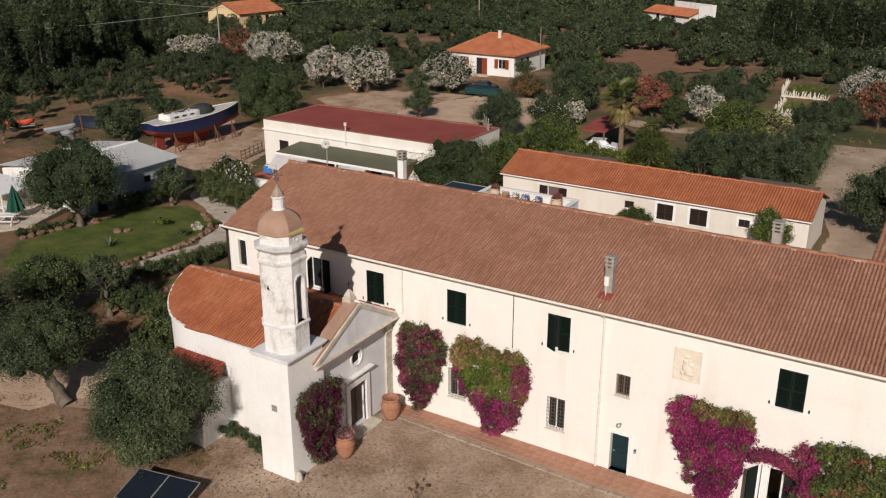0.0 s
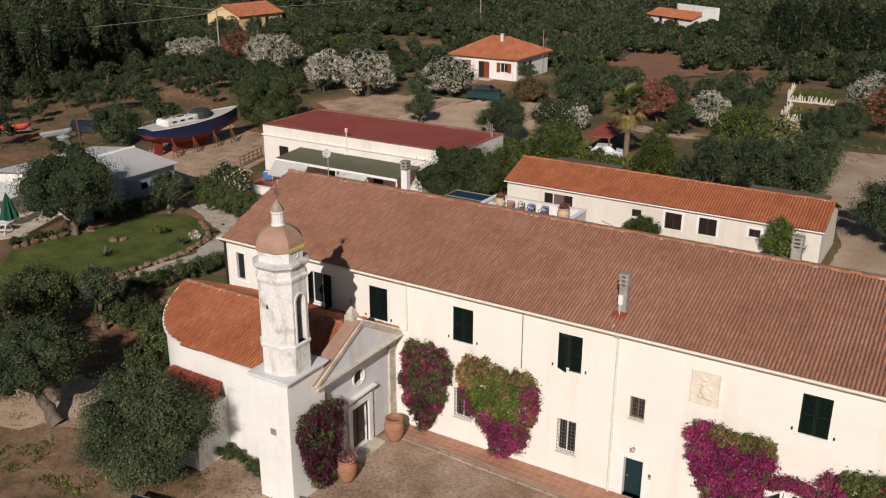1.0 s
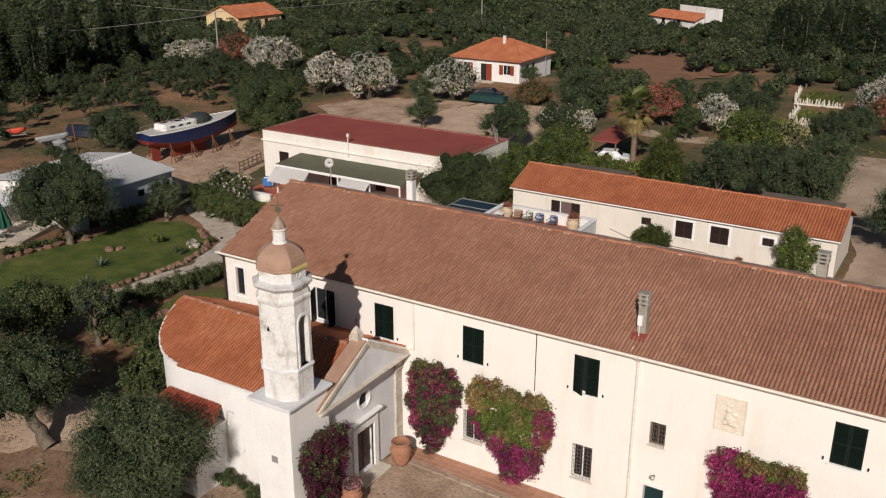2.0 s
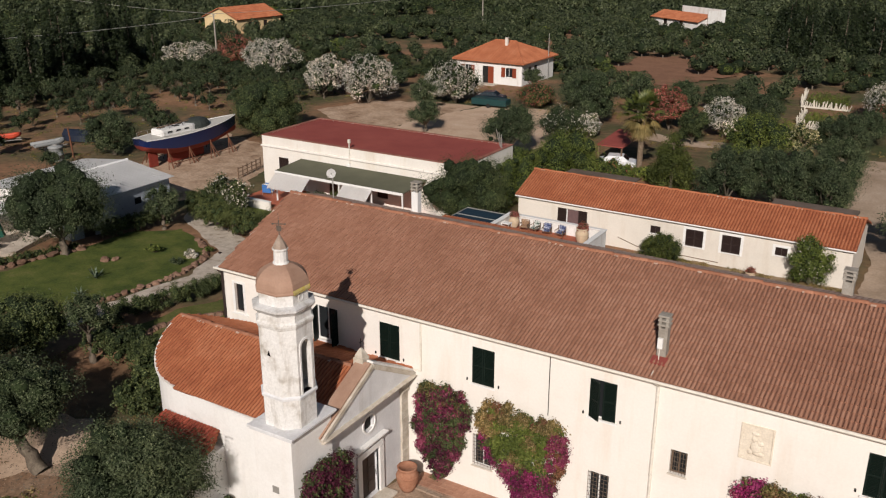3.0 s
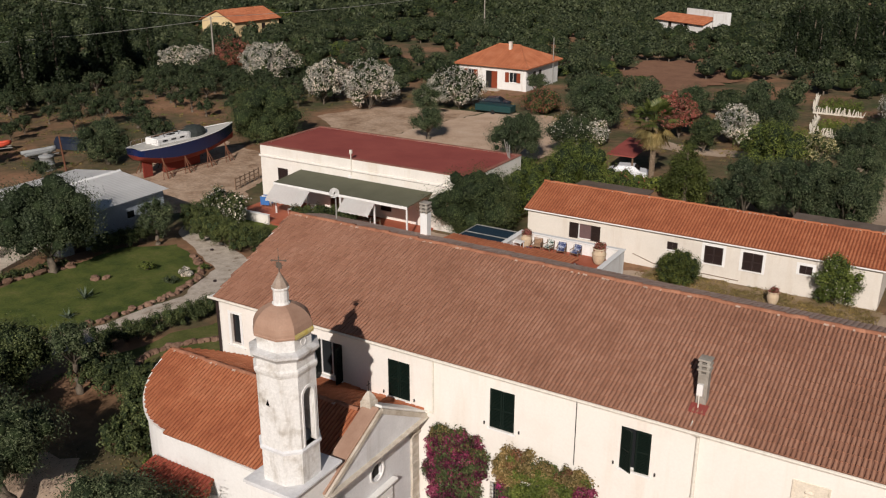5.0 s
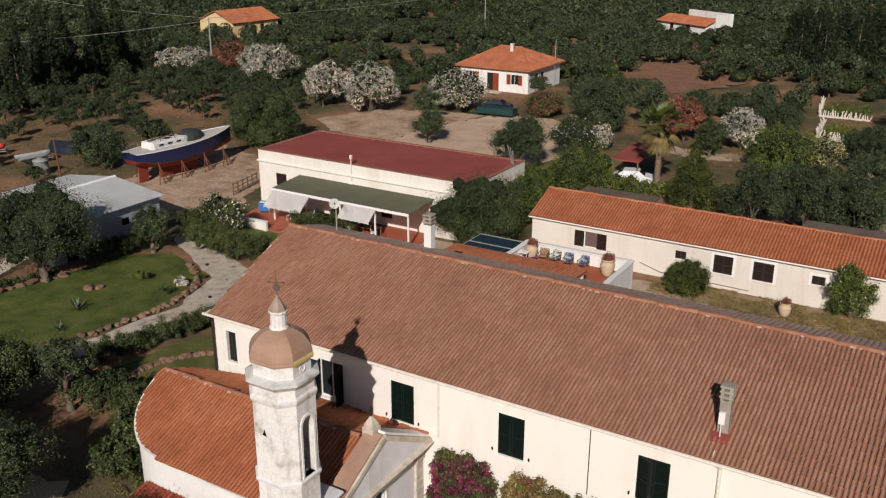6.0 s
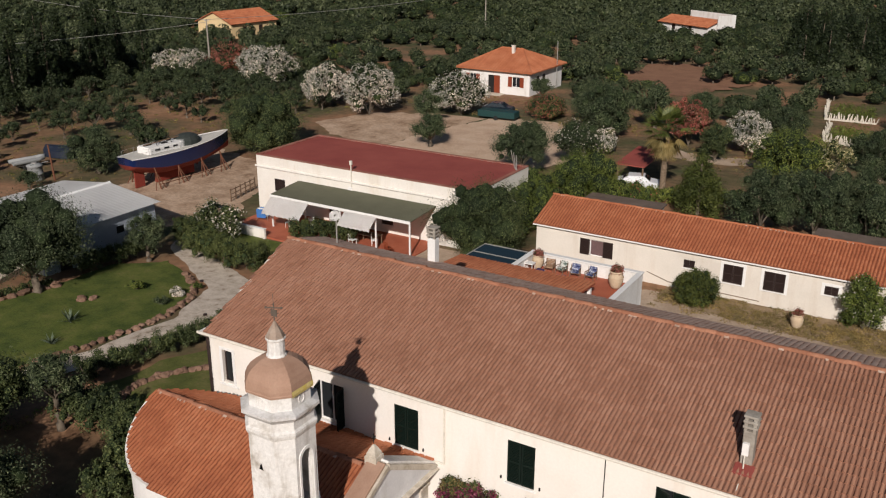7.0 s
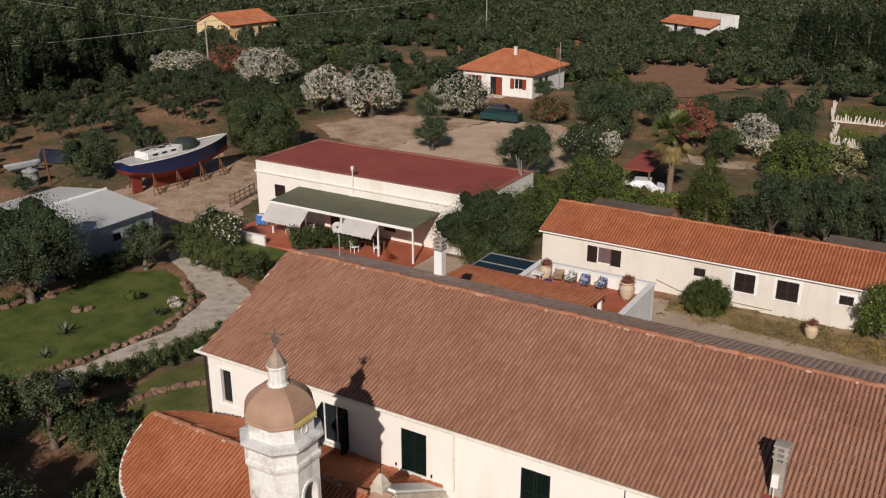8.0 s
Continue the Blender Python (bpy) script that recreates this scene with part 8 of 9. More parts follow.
# ---- power line ----
POLES = [(-106.4, 83.5, 9.4), (-190, 96, 10.4), (-93.5, 153, 10.0), (-128, 32, 8.2)]
tops = []
for x, y, h in POLES:
    p = thing("utility_pole", "grey concrete utility pole", "pole", (x, y, -1.0), group="utility poles")
    bm = bmesh.new()
    rod(bm, (0, 0, -0.2), (0, 0, h), 0.17, 0.10, 10)
    part("mast", bm, M["concrete"], p)
    bm = bmesh.new()
    rod(bm, (-0.5, 0, h - 0.25), (0.5, 0, h - 0.25), 0.04, segs=6)
    part("crossarm", bm, M["zinc"], p)
    for k in (-0.45, 0, 0.45):
        bm = bmesh.new()
        lathe(bm, [(0.03, h - 0.22), (0.06, h - 0.14), (0.03, h - 0.05)], 8, (k, 0, 0))
        part("insulator", bm, M["white_paint"], p)
    tops.append(Vector((x, y, h - 1.05)))
for a, b in ((tops[0], tops[1]), (tops[0], tops[2]), (tops[0] + Vector((0, 0, -0.4)), tops[3])):
    w = thing("power_cable", "thin sagging overhead power cable", "cable", tuple(a), group="overhead cables")
    bm = bmesh.new()
    pts = []
    for i in range(15):
        f = i / 14
        p = (b - a) * f
        pts.append((p.x, p.y, p.z - 1.6 * 4 * f * (1 - f) * 0.5))
    stem(bm, pts, 0.035, 0.035, 5)
    part("wire", bm, M["zinc"], w)

# ---- solar panel in the yard ----
sp = thing("solar_panel", "two black solar panels on a low tilted stand", "solar panel", (-16.1, -12.35, 0))
sp.scale = (1.22, 1.12, 1.1)
for k in (0, 1):
    bm = bmesh.new()
    box(bm, (-1.28 + k * 1.30, -0.82, -0.02), (-0.02 + k * 1.30, 0.82, 0.02), 0.004)
    pn = part("panel", bm, M["black_panel"], sp)
    pn.matrix_basis = pose(0, 0, 0.52, 9, 0, 12)
    bm = bmesh.new()
    x0, x1 = -1.30 + k * 1.30, 0.0 + k * 1.30
    for q in (((x0, -0.84, -0.025), (x1, -0.815, 0.03)), ((x0, 0.815, -0.025), (x1, 0.84, 0.03)), ((x0, -0.815, -0.025), (x0 + 0.025, 0.815, 0.03)), ((x1 - 0.025, -0.815, -0.025), (x1, 0.815, 0.03))):
        box(bm, *q)
    fr = part("panel_frame", bm, M["zinc"], sp)
    fr.matrix_basis = pose(0, 0, 0.52, 9, 0, 12)
for x in (-1.0, 1.0):
    bm = bmesh.new()
    rod(bm, (x, 0.5, 0), (x, 0.55, 0.58), 0.03, segs=6)
    rod(bm, (x, -0.6, 0), (x, -0.6, 0.40), 0.03, segs=6)
    part("stand", bm, M["zinc"], sp)


# ---- garden stones, hedges and plants ----
def stone(x, y, s, group, label, seed, mat="stone_red"):
    rnd = random.Random(seed)
    st = tagged(new("stone"), label, "stone", group)
    bm = bmesh.new()
    bmesh.ops.create_icosphere(bm, subdivisions=2, radius=1)
    for v in bm.verts:
        v.co *= 0.78 + 0.5 * noise.noise(v.co * 1.1 + Vector((seed * 3.1, 0, 0)))
        v.co = Vector((v.co.x * s * rnd.uniform(0.95, 1.25), v.co.y * s, max(-0.25 * s, v.co.z * s * 0.72)))
    me = bpy.data.meshes.new("stone")
    bm.to_mesh(me)
    bm.free()
    me.materials.append(M[mat])
    st.name = "stone"
    ob = new("stone", me)
    bpy.data.objects.remove(st)
    ob.name = "garden_stone"
    tagged(ob, label, "stone", group)
    ob.matrix_basis = pose(x, y, ground_z(x, y) + 0.2 * s, 0, 0, rnd.uniform(0, 360))


EDGE = [(-41.0, 3.2), (-40.2, 6.4), (-39.9, 9.5), (-40.1, 12.2), (-41.0, 15.2), (-42.6, 17.3), (-45.2, 18.9)]
k = 0
for (ax, ay), (bx, by) in zip(EDGE, EDGE[1:]):
    n = int(math.hypot(bx - ax, by - ay) / 0.52)
    for i in range(n):
        k += 1
        f = (i + 0.5) / n
        stone(ax + (bx - ax) * f + 0.12 * math.sin(k * 2.3), ay + (by - ay) * f, 0.26 + 0.12 * abs(math.sin(k * 1.7)), "stones edging the lawn", "reddish rough stone edging the lawn", k)
WALL = [(-32.1, 8.3), (-33.1, 7.0), (-33.75, 5.6), (-33.9, 4.2), (-33.4, 2.85), (-32.4, 1.5)]
k = 0
for (ax, ay), (bx, by) in zip(WALL, WALL[1:]):
    n = int(math.hypot(bx - ax, by - ay) / 0.36)
    for i in range(n):
        k += 1
        f = (i + 0.5) / n
        stone(ax + (bx - ax) * f + 0.05 * math.sin(k * 2.9), ay + (by - ay) * f, 0.30 + 0.09 * abs(math.sin(k * 2.1)), "stones of the low garden wall", "large reddish stone in a low garden wall", 100 + k)
for i, (x, y) in enumerate(((-46.9, 11.2), (-46.3, 11.6), (-46.6, 11.0))):
    stone(x, y, 0.36, "stones on the lawn", "rough reddish stone lying on the lawn", 160 + i)
for i in range(9):
    stone(-51.4 + 0.12 * i, 5.8 + 0.75 * i, 0.3 + 0.1 * (i % 3), "stones under the patio", "reddish stone along the patio bank", 170 + i)

hedge("hedge", "dark clipped evergreen hedge along the path", [(-36.9, 3.2), (-36.0, 7.0), (-35.4, 10.5), (-35.4, 13.4)], 1.5, 1.25, "dark_leaf", 420, 0.10, 5, "garden hedges")
hedge("hedge", "tall clipped green hedge by the small lawn", [(-51.0, 24.9), (-48.2, 23.0), (-43.9, 21.6), (-40.6, 22.8)], 2.7, 2.25, "hedge_leaf", 330, 0.11, 6, "garden hedges")
hedge("hedge", "low green hedge before the terrace", [(-43.2, 28.3), (-40.9, 30.4), (-38.6, 31.6)], 2.2, 2.0, "hedge_leaf", 300, 0.12, 7, "garden hedges")
hedge("shrub_border", "dark shrubs along the shed wall", [(-51.3, 14.5), (-51.0, 17.5), (-50.7, 20.6)], 1.4, 1.5, "dark_leaf", 320, 0.12, 8)
hedge("shrub_border", "dark tangled shrubs behind the chapel", [(-34.5, 0.4), (-30.0, 0.8), (-27.5, -1.0), (-26.0, -4.2)], 2.4, 1.8, "dark_leaf", 230, 0.13, 9)
hedge("shrub_border", "rank green undergrowth behind the low building", [(-24.0, 46.6), (-19.0, 47.8), (-13.4, 47.6), (-8.0, 47.4)], 2.2, 1.5, "hedge_leaf", 130, 0.16, 11)
hedge("shrub_border", "tangled green undergrowth round the carport", [(-28.0, 56.0), (-23.5, 55.0), (-15.0, 58.5), (-11.0, 62.0)], 2.6, 1.2, "green_leaf", 110, 0.17, 12)
hedge("shrub_border", "dark low plants at the foot of the chapel wall", [(-17.4, -6.95), (-15.8, -7.1), (-14.4, -7.2)], 1.0, 0.7, "dark_leaf", 260, 0.10, 13)
hedge("shrub_border", "small flowering plants below the patio", [(-52.0, 5.6), (-51.6, 9.0), (-50.8, 12.0)], 0.9, 0.55, "hedge_leaf", 160, 0.12, 10)
tree("oleander", "green oleander with white blossom by the hedge", "shrub", -48.6, 26.0, 3.3, 2.0, "hedge_leaf", 5600, 0.16, 0.2, 0.06, clumps=46, low=-0.8, seed=12, flower="white_flower", flower_share=0.11)
tree("flowering_plant", "low plant with white flowers by the lawn stones", "plant", -42.3, 15.4, 0.6, 0.5, "hedge_leaf", 500, 0.09, 0.02, 0.02, clumps=14, low=-0.3, seed=13, flower="white_flower", flower_share=0.9)
tree("flowering_plant", "low plant with yellow green leaves", "plant", -42.2, 17.0, 0.5, 0.45, "green_leaf", 400, 0.09, 0.02, 0.02, clumps=14, low=-0.3, seed=14)
tree("flowering_plant", "low grey green plant on the lawn edge", "plant", -41.9, 13.6, 0.55, 0.55, "olive", 500, 0.1, 0.02, 0.02, clumps=14, low=-0.3, seed=15)
tree("flowering_plant", "small round shrub on the lawn", "plant", -45.4, 14.6, 0.75, 0.65, "green_leaf", 900, 0.1, 0.02, 0.03, clumps=20, low=-0.3, seed=16)


def agave(x, y, s, seed):
    a = thing("agave", "pale green spiky agave", "plant", (x, y, ground_z(x, y) + 0.02), group="agaves")
    rnd = random.Random(seed)
    mat = plain("agave_leaf_%d" % seed, (0.20, 0.25, 0.17), 0.6)
    for i in range(18):
        g, t = i * 2.4, rnd.uniform(0.35, 1.25)
        d = Vector((math.cos(g) * math.cos(t), math.sin(g) * math.cos(t), math.sin(t)))
        side = Vector((-math.sin(g), math.cos(g), 0)) * 0.05 * s
        bm = bmesh.new()
        p = [Vector((0, 0, 0.02)), d * 0.5 * s, d * s - Vector((0, 0, 0.12 * s * math.cos(t)))]
        v = [bm.verts.new(q) for q in (p[0] - side, p[0] + side, p[1] + side * 1.2, p[1] - side * 1.2, p[2])]
        bm.faces.new(v[:4])
        bm.faces.new((v[3], v[2], v[4]))
        bmesh.ops.solidify(bm, geom=bm.faces[:], thickness=0.02)
        part("leaf", bm, mat, a)


agave(-44.2, 8.2, 1.0, 3)
agave(-42.3, 5.4, 0.8, 4)

def dried_thistle(x, y):
    t = thing("dried_thistle", "dry brown thistle with round seed heads", "plant", (x, y, 0.02))
    rnd = random.Random(6)
    for k in range(6):
        a, h = 1.05 * k, rnd.uniform(0.7, 1.05)
        tip = (0.4 * math.cos(a) * rnd.uniform(0.4, 1), 0.4 * math.sin(a) * rnd.uniform(0.4, 1), h)
        bm = bmesh.new()
        stem(bm, [(0.03 * math.cos(a), 0.03 * math.sin(a), 0), (tip[0] * 0.4, tip[1] * 0.4, h * 0.6), tip], 0.014, 0.007, 5)
        st = part("stalk", bm, M["bark"], t)
        bm = bmesh.new()
        bmesh.ops.create_icosphere(bm, subdivisions=2, radius=0.065, matrix=Matrix.Translation(tip))
        for v in bm.verts:
            v.co += (v.co - Vector(tip)) * rnd.uniform(-0.2, 0.35)
        part("seed_head", bm, M["rust"], st)


dried_thistle(-6.5, -6.8)

# ---- trees near the camera ----
OL = "grey green olive tree with a dense rounded crown"
tree("olive_tree", "dense bushy grey green olive tree in the yard", "tree", -18.7, -10.2, 5.5, 2.7, "olive", 56000, 0.125, 0.35, 0.22, clumps=170, low=-0.85, clump=0.23, seed=1, aspect=0.34, group="olive trees")
tree("olive_tree", "old olive tree with a leaning bare trunk", "tree", -26.6, -9.0, 4.5, 3.0, "olive", 34000, 0.13, 1.7, 0.30, lean=(-2.0, -0.2), clumps=110, low=-0.55, clump=0.25, seed=2, aspect=0.36, group="olive trees")
tree("olive_tree", "olive tree with a spreading crown over the track", "tree", -33.0, -10.5, 5.6, 3.2, "olive", 22000, 0.15, 2.0, 0.28, clumps=90, low=-0.5, seed=3, group="olive trees")
tree("olive_tree", "olive tree beside the shed and the lawn", "tree", -50.2, 10.3, 6.4, 3.5, "olive", 24000, 0.15, 1.4, 0.26, lean=(-0.8, 0.3), clumps=100, low=-0.7, seed=4, group="olive trees")
tree("olive_tree", "small olive tree at the head of the lawn", "tree", -49.6, 19.4, 3.6, 1.35, "olive", 5200, 0.13, 1.2, 0.16, clumps=44, low=-0.7, seed=5, group="olive trees")
tree("bare_tree", "sparse grey tree beside the path", "tree", -33.5, -0.6, 4.2, 1.3, "olive", 2600, 0.13, 2.2, 0.16, clumps=30, seed=6)
tree("olive_tree", "dark olive tree at the corner of the track", "tree", -36.5, -2.5, 3.8, 2.3, "dark_leaf", 10000, 0.15, 0.9, 0.22, clumps=80, low=-0.8, seed=7, group="olive trees")
tree("tree", "dense dark green tree before the low building", "tree", -28.7, 33.5, 5.9, 3.5, "dark_leaf", 26000, 0.13, 0.4, 0.26, clumps=110, clump=0.27, low=-0.9, seed=8)
tree("olive_tree", "dark olive tree beside the boat", "tree", -65.4, 50.6, 6.2, 4.5, "dark_leaf", 19000, 0.17, 0.5, 0.3, clumps=100, low=-0.9, seed=9)
tree("olive_tree", OL, "tree", -74.2, 34.8, 4.5, 2.7, "olive", 9500, 0.16, 0.5, 0.24, clumps=70, low=-0.85, seed=10)
tree("tree", "bright green broad tree behind the low building", "tree", -26.2, 48.0, 5.3, 3.9, "green_leaf", 18000, 0.15, 0.4, 0.25, clumps=90, low=-0.85, seed=17, clump=0.26)
tree("olive_tree", "grey olive tree beside the flat-roofed building", "tree", -36.9, 57.2, 5.4, 2.9, "olive", 9500, 0.16, 1.2, 0.24, clumps=60, seed=18, clump=0.28)
tree("olive_tree", "grey green olive tree behind the bright one", "tree", -33.2, 63.4, 4.6, 2.6, "grove_leaf", 8500, 0.17, 0.9, 0.26, clumps=60, low=-0.8, seed=19, flower="white_flower", flower_share=0.04)
tree("olive_tree", "tall dense olive tree beside the bungalow", "tree", -35.6, 76.8, 6.2, 3.3, "olive", 9500, 0.19, 0.8, 0.26, clumps=80, low=-0.8, seed=20)
tree("olive_tree", "olive tree standing behind the oleanders", "tree", -32.3, 85.3, 4.9, 2.4, "olive", 5000, 0.20, 1.0, 0.22, clumps=50, low=-0.7, seed=24)
tree("tree", "leafy dark green shrub at the gable of the low building", "tree", -30.2, 45.6, 4.0, 2.3, "green_leaf", 7000, 0.15, 0.3, 0.18, clumps=60, low=-0.9, seed=22)
tree("tree", "low shrub with red blossom behind the low building", "tree", -22.0, 48.6, 3.3, 1.9, "green_leaf", 4600, 0.14, 0.3, 0.16, clumps=44, low=-0.9, seed=23, flower="red_flower", flower_share=0.03)
tree("tree", "fresh green bush at the corner of the low building", "tree", -28.4, 41.0, 4.3, 2.5, "green_leaf", 8000, 0.14, 0.3, 0.16, clumps=60, low=-0.9, seed=28)
tree("tree", "dark evergreen tree beside the palm", "tree", -21.4, 73.0, 4.2, 1.9, "dark_leaf", 4500, 0.19, 0.6, 0.2, clumps=50, low=-0.8, seed=25)
tree("tree", "broad fresh green bush beside the lane", "tree", -13.2, 70.0, 4.6, 3.6, "green_leaf", 9000, 0.19, 0.5, 0.2, clumps=80, low=-0.85, seed=26)
tree("tree", "thin yellowish shrub with pale blossom", "tree", -9.2, 71.0, 4.2, 1.7, "hedge_leaf", 2400, 0.18, 0.6, 0.12, clumps=40, low=-0.8, seed=27, flower="straw_flower", flower_share=0.35)
for n, (x, y, h, r) in enumerate(((-11.6, 51.4, 5.3, 3.0), (-7.4, 52.4, 5.6, 3.1), (-3.2, 51.4, 5.6, 2.8), (-4.0, 60.5, 5.2, 3.0), (-5.6, 76.0, 4.6, 2.9), (6.0, 43.2, 6.0, 3.5), (7.2, 52.0, 5.6, 3.2), (-39.6, 83.5, 4.6, 2.6), (-27.4, 88.5, 4.4, 2.4), (-42.0, 88.5, 4.4, 2.3), (-4.2, 82.0, 4.0, 2.5), (-16.6, 86.5, 4.0, 2.4), (-20.4, 92.0, 4.2, 2.3))):
    tree("olive_tree", "grey green olive tree behind the low building", "tree", x, y, h, r, "olive", int(1250 * r * r), 0.15, 0.7, 0.24, clumps=80, low=-0.8, seed=40 + n, group="olive trees behind", clump=0.25)
tree("olive_tree", "small olive tree in the parking place", "tree", -51.1, 62.4, 3.7, 2.0, "olive", 4200, 0.16, 1.0, 0.22, clumps=36, seed=60)
tree("olive_tree", "slender olive tree beside the parking place", "tree", -57.0, 71.0, 4.6, 1.9, "olive", 2800, 0.2, 1.2, 0.2, clumps=30, seed=61)
tree("olive_tree", "young olive before the bungalow", "tree", -51.6, 92.8, 3.4, 1.4, "olive", 2200, 0.22, 1.0, 0.18, clumps=30, seed=62)
OLE = "large oleander bush covered in pale blossom"
for i, (x, y, h, r, fl, sh) in enumerate(((-95.2, 82.4, 5.6, 3.4, "white_flower", 0.9), (-91.0, 81.0, 6.4, 3.4, "white_flower", 0.9), (-75.6, 74.0, 5.8, 3.1, "white_flower", 0.9), (-67.6, 73.4, 6.4, 3.7, "white_flower", 1.0), (-57.2, 80.0, 5.6, 3.5, "white_flower", 0.6), (-61.0, 80.5, 3.6, 2.2, "white_flower", 0.6),
                                          (-113.6, 81.5, 4.2, 2.5, "white_flower", 0.7), (-109.4, 83.0, 4.2, 2.7, "white_flower", 0.7), (-19.4, 78.6, 4.4, 2.6, "white_flower", 0.9), (-104.0, 85.6, 5.2, 3.7, "red_flower", 1.0), (-26.0, 78.6, 5.4, 2.3, "red_flower", 1.0), (-33.0, 69.8, 2.8, 1.6, "white_flower", 0.4),
                                          (-46.0, 83.0, 3.0, 2.4, "red_flower", 0.25), (-2.6, 98.0, 5.8, 3.4, "white_flower", 0.8), (-0.4, 86.5, 5.6, 3.2, "red_flower", 0.6))):
    tree("oleander", OLE if fl == "white_flower" else "large oleander bush with red blossom", "shrub", x, y, h, r, "hedge_leaf", 4600, 0.18, 0.1, 0.1, clumps=80, low=-0.5, seed=80 + i, flower=fl, flower_share=sh * 1.05, group="oleanders", aspect=0.55, clump=0.22)


def palm(x, y, h):
    p = thing("palm_tree", "fan palm with green crown and dry hanging fronds", "palm", (x, y, ground_z(x, y)))
    bm = bmesh.new()
    prof = [(0.42, -0.1), (0.33, 0.3)] + [(0.27 + 0.03 * (i % 2), 0.5 + i * 0.14) for i in range(int((h - 0.6) / 0.14))]
    lathe(bm, prof, 12)
    part("trunk", bm, M["bark_palm"], p)
    rnd = random.Random(4)
    sets = {"frond": ([], []), "dry_frond": ([], [])}
    for i in range(70):
        dry = i >= 40
        g = i * 2.399
        el = rnd.uniform(0.0, 1.35) if not dry else rnd.uniform(-1.3, -0.35)
        d = Vector((math.cos(g) * math.cos(el), math.sin(g) * math.cos(el), math.sin(el)))
        side = Vector((-math.sin(g), math.cos(g), 0))
        L = rnd.uniform(1.15, 1.5) * (0.8 if dry else 1.0)
        o = Vector((0, 0, h)) + d * 0.2
        tip = o + d * L
        verts, faces = sets["dry_frond" if dry else "frond"]
        for k in range(13):
            t = (k - 6) / 6 * 1.25
            r = 1.35 * (1 - 0.25 * abs(t))
            e = tip + (d * math.cos(t) + side * math.sin(t)) * r - Vector((0, 0, 0.30 * r * (1 + abs(t) * 0.3)))
            w = (side * math.cos(t) - d * math.sin(t)) * 0.07
            m = tip.lerp(e, 0.5) + Vector((0, 0, 0.10))
            b = len(verts)
            verts += [tip, m - w, e, m + w]
            faces.append((b, b + 1, b + 2, b + 3))
        b = len(verts)
        w = side * 0.03
        verts += [o - w, tip - w, tip + w, o + w]
        faces.append((b, b + 1, b + 2, b + 3))
    for nm, (verts, faces) in sets.items():
        tagged(np_mesh("crown" if nm == "frond" else "dry_skirt", [tuple(v) for v in verts], faces, M["palm_leaf" if nm == "frond" else "palm_dry"], p), "" if nm == "frond" else "hanging dry yellow fronds")


palm(-21.9, 56.8, 6.4)
palm(-26.8, 53.2, 1.6)


# ---- conifers at the edges ----
def conifer(x, y, h, r, seed, name="cypress", label="tall dark cypress with a narrow crown", leaf="cypress", count=1900, size=0.42):
    rng = np.random.default_rng(seed)
    t = thing(name, label, "tree", (x, y, -1.0), group="dark conifers")
    bm = bmesh.new()
    stem(bm, [(0, 0, -0.2), (0.05, 0, h * 0.5), (0, 0, h * 0.95)], 0.22, 0.04, 7)
    part("trunk", bm, M["bark"], t)
    cs, rs = [], []
    for i in range(90):
        f = rng.random() ** 0.8
        rr = r * (1 - f) ** 0.6 * (0.35 + 0.65 * math.sqrt(rng.random())) * (0.5 + 0.5 * min(1, f * 5))
        g = rng.random() * 6.28
        cs.append((rr * math.cos(g), rr * math.sin(g), h * (0.05 + 0.92 * f)))
        rs.append(0.32 + 0.5 * r * 0.4 * (1 - f))
    v, q = leaf_quads(cs, rs, count, size, rng, 1.5, 0.5)
    np_mesh("crown", v, q, M[leaf], t)


conifer(-17.4, 53.0, 5.6, 2.6, 29, "conical_shrub", "dense dark conical evergreen", "box_leaf", 9000, 0.19)
rnd = random.Random(11)
for i in range(24):
    f = (i + rnd.random()) / 24
    conifer(-109 - 10 * f + rnd.uniform(-5, 2), 42 + 37 * f + rnd.uniform(-2, 3), rnd.uniform(8.5, 13.5), rnd.uniform(1.3, 2.3), 300 + i)
for i in range(26):
    conifer(rnd.uniform(-30, 4), rnd.uniform(139, 162), rnd.uniform(7.5, 11), rnd.uniform(2.0, 3.2), 340 + i, "pine", "dark pine with a dense broad crown")


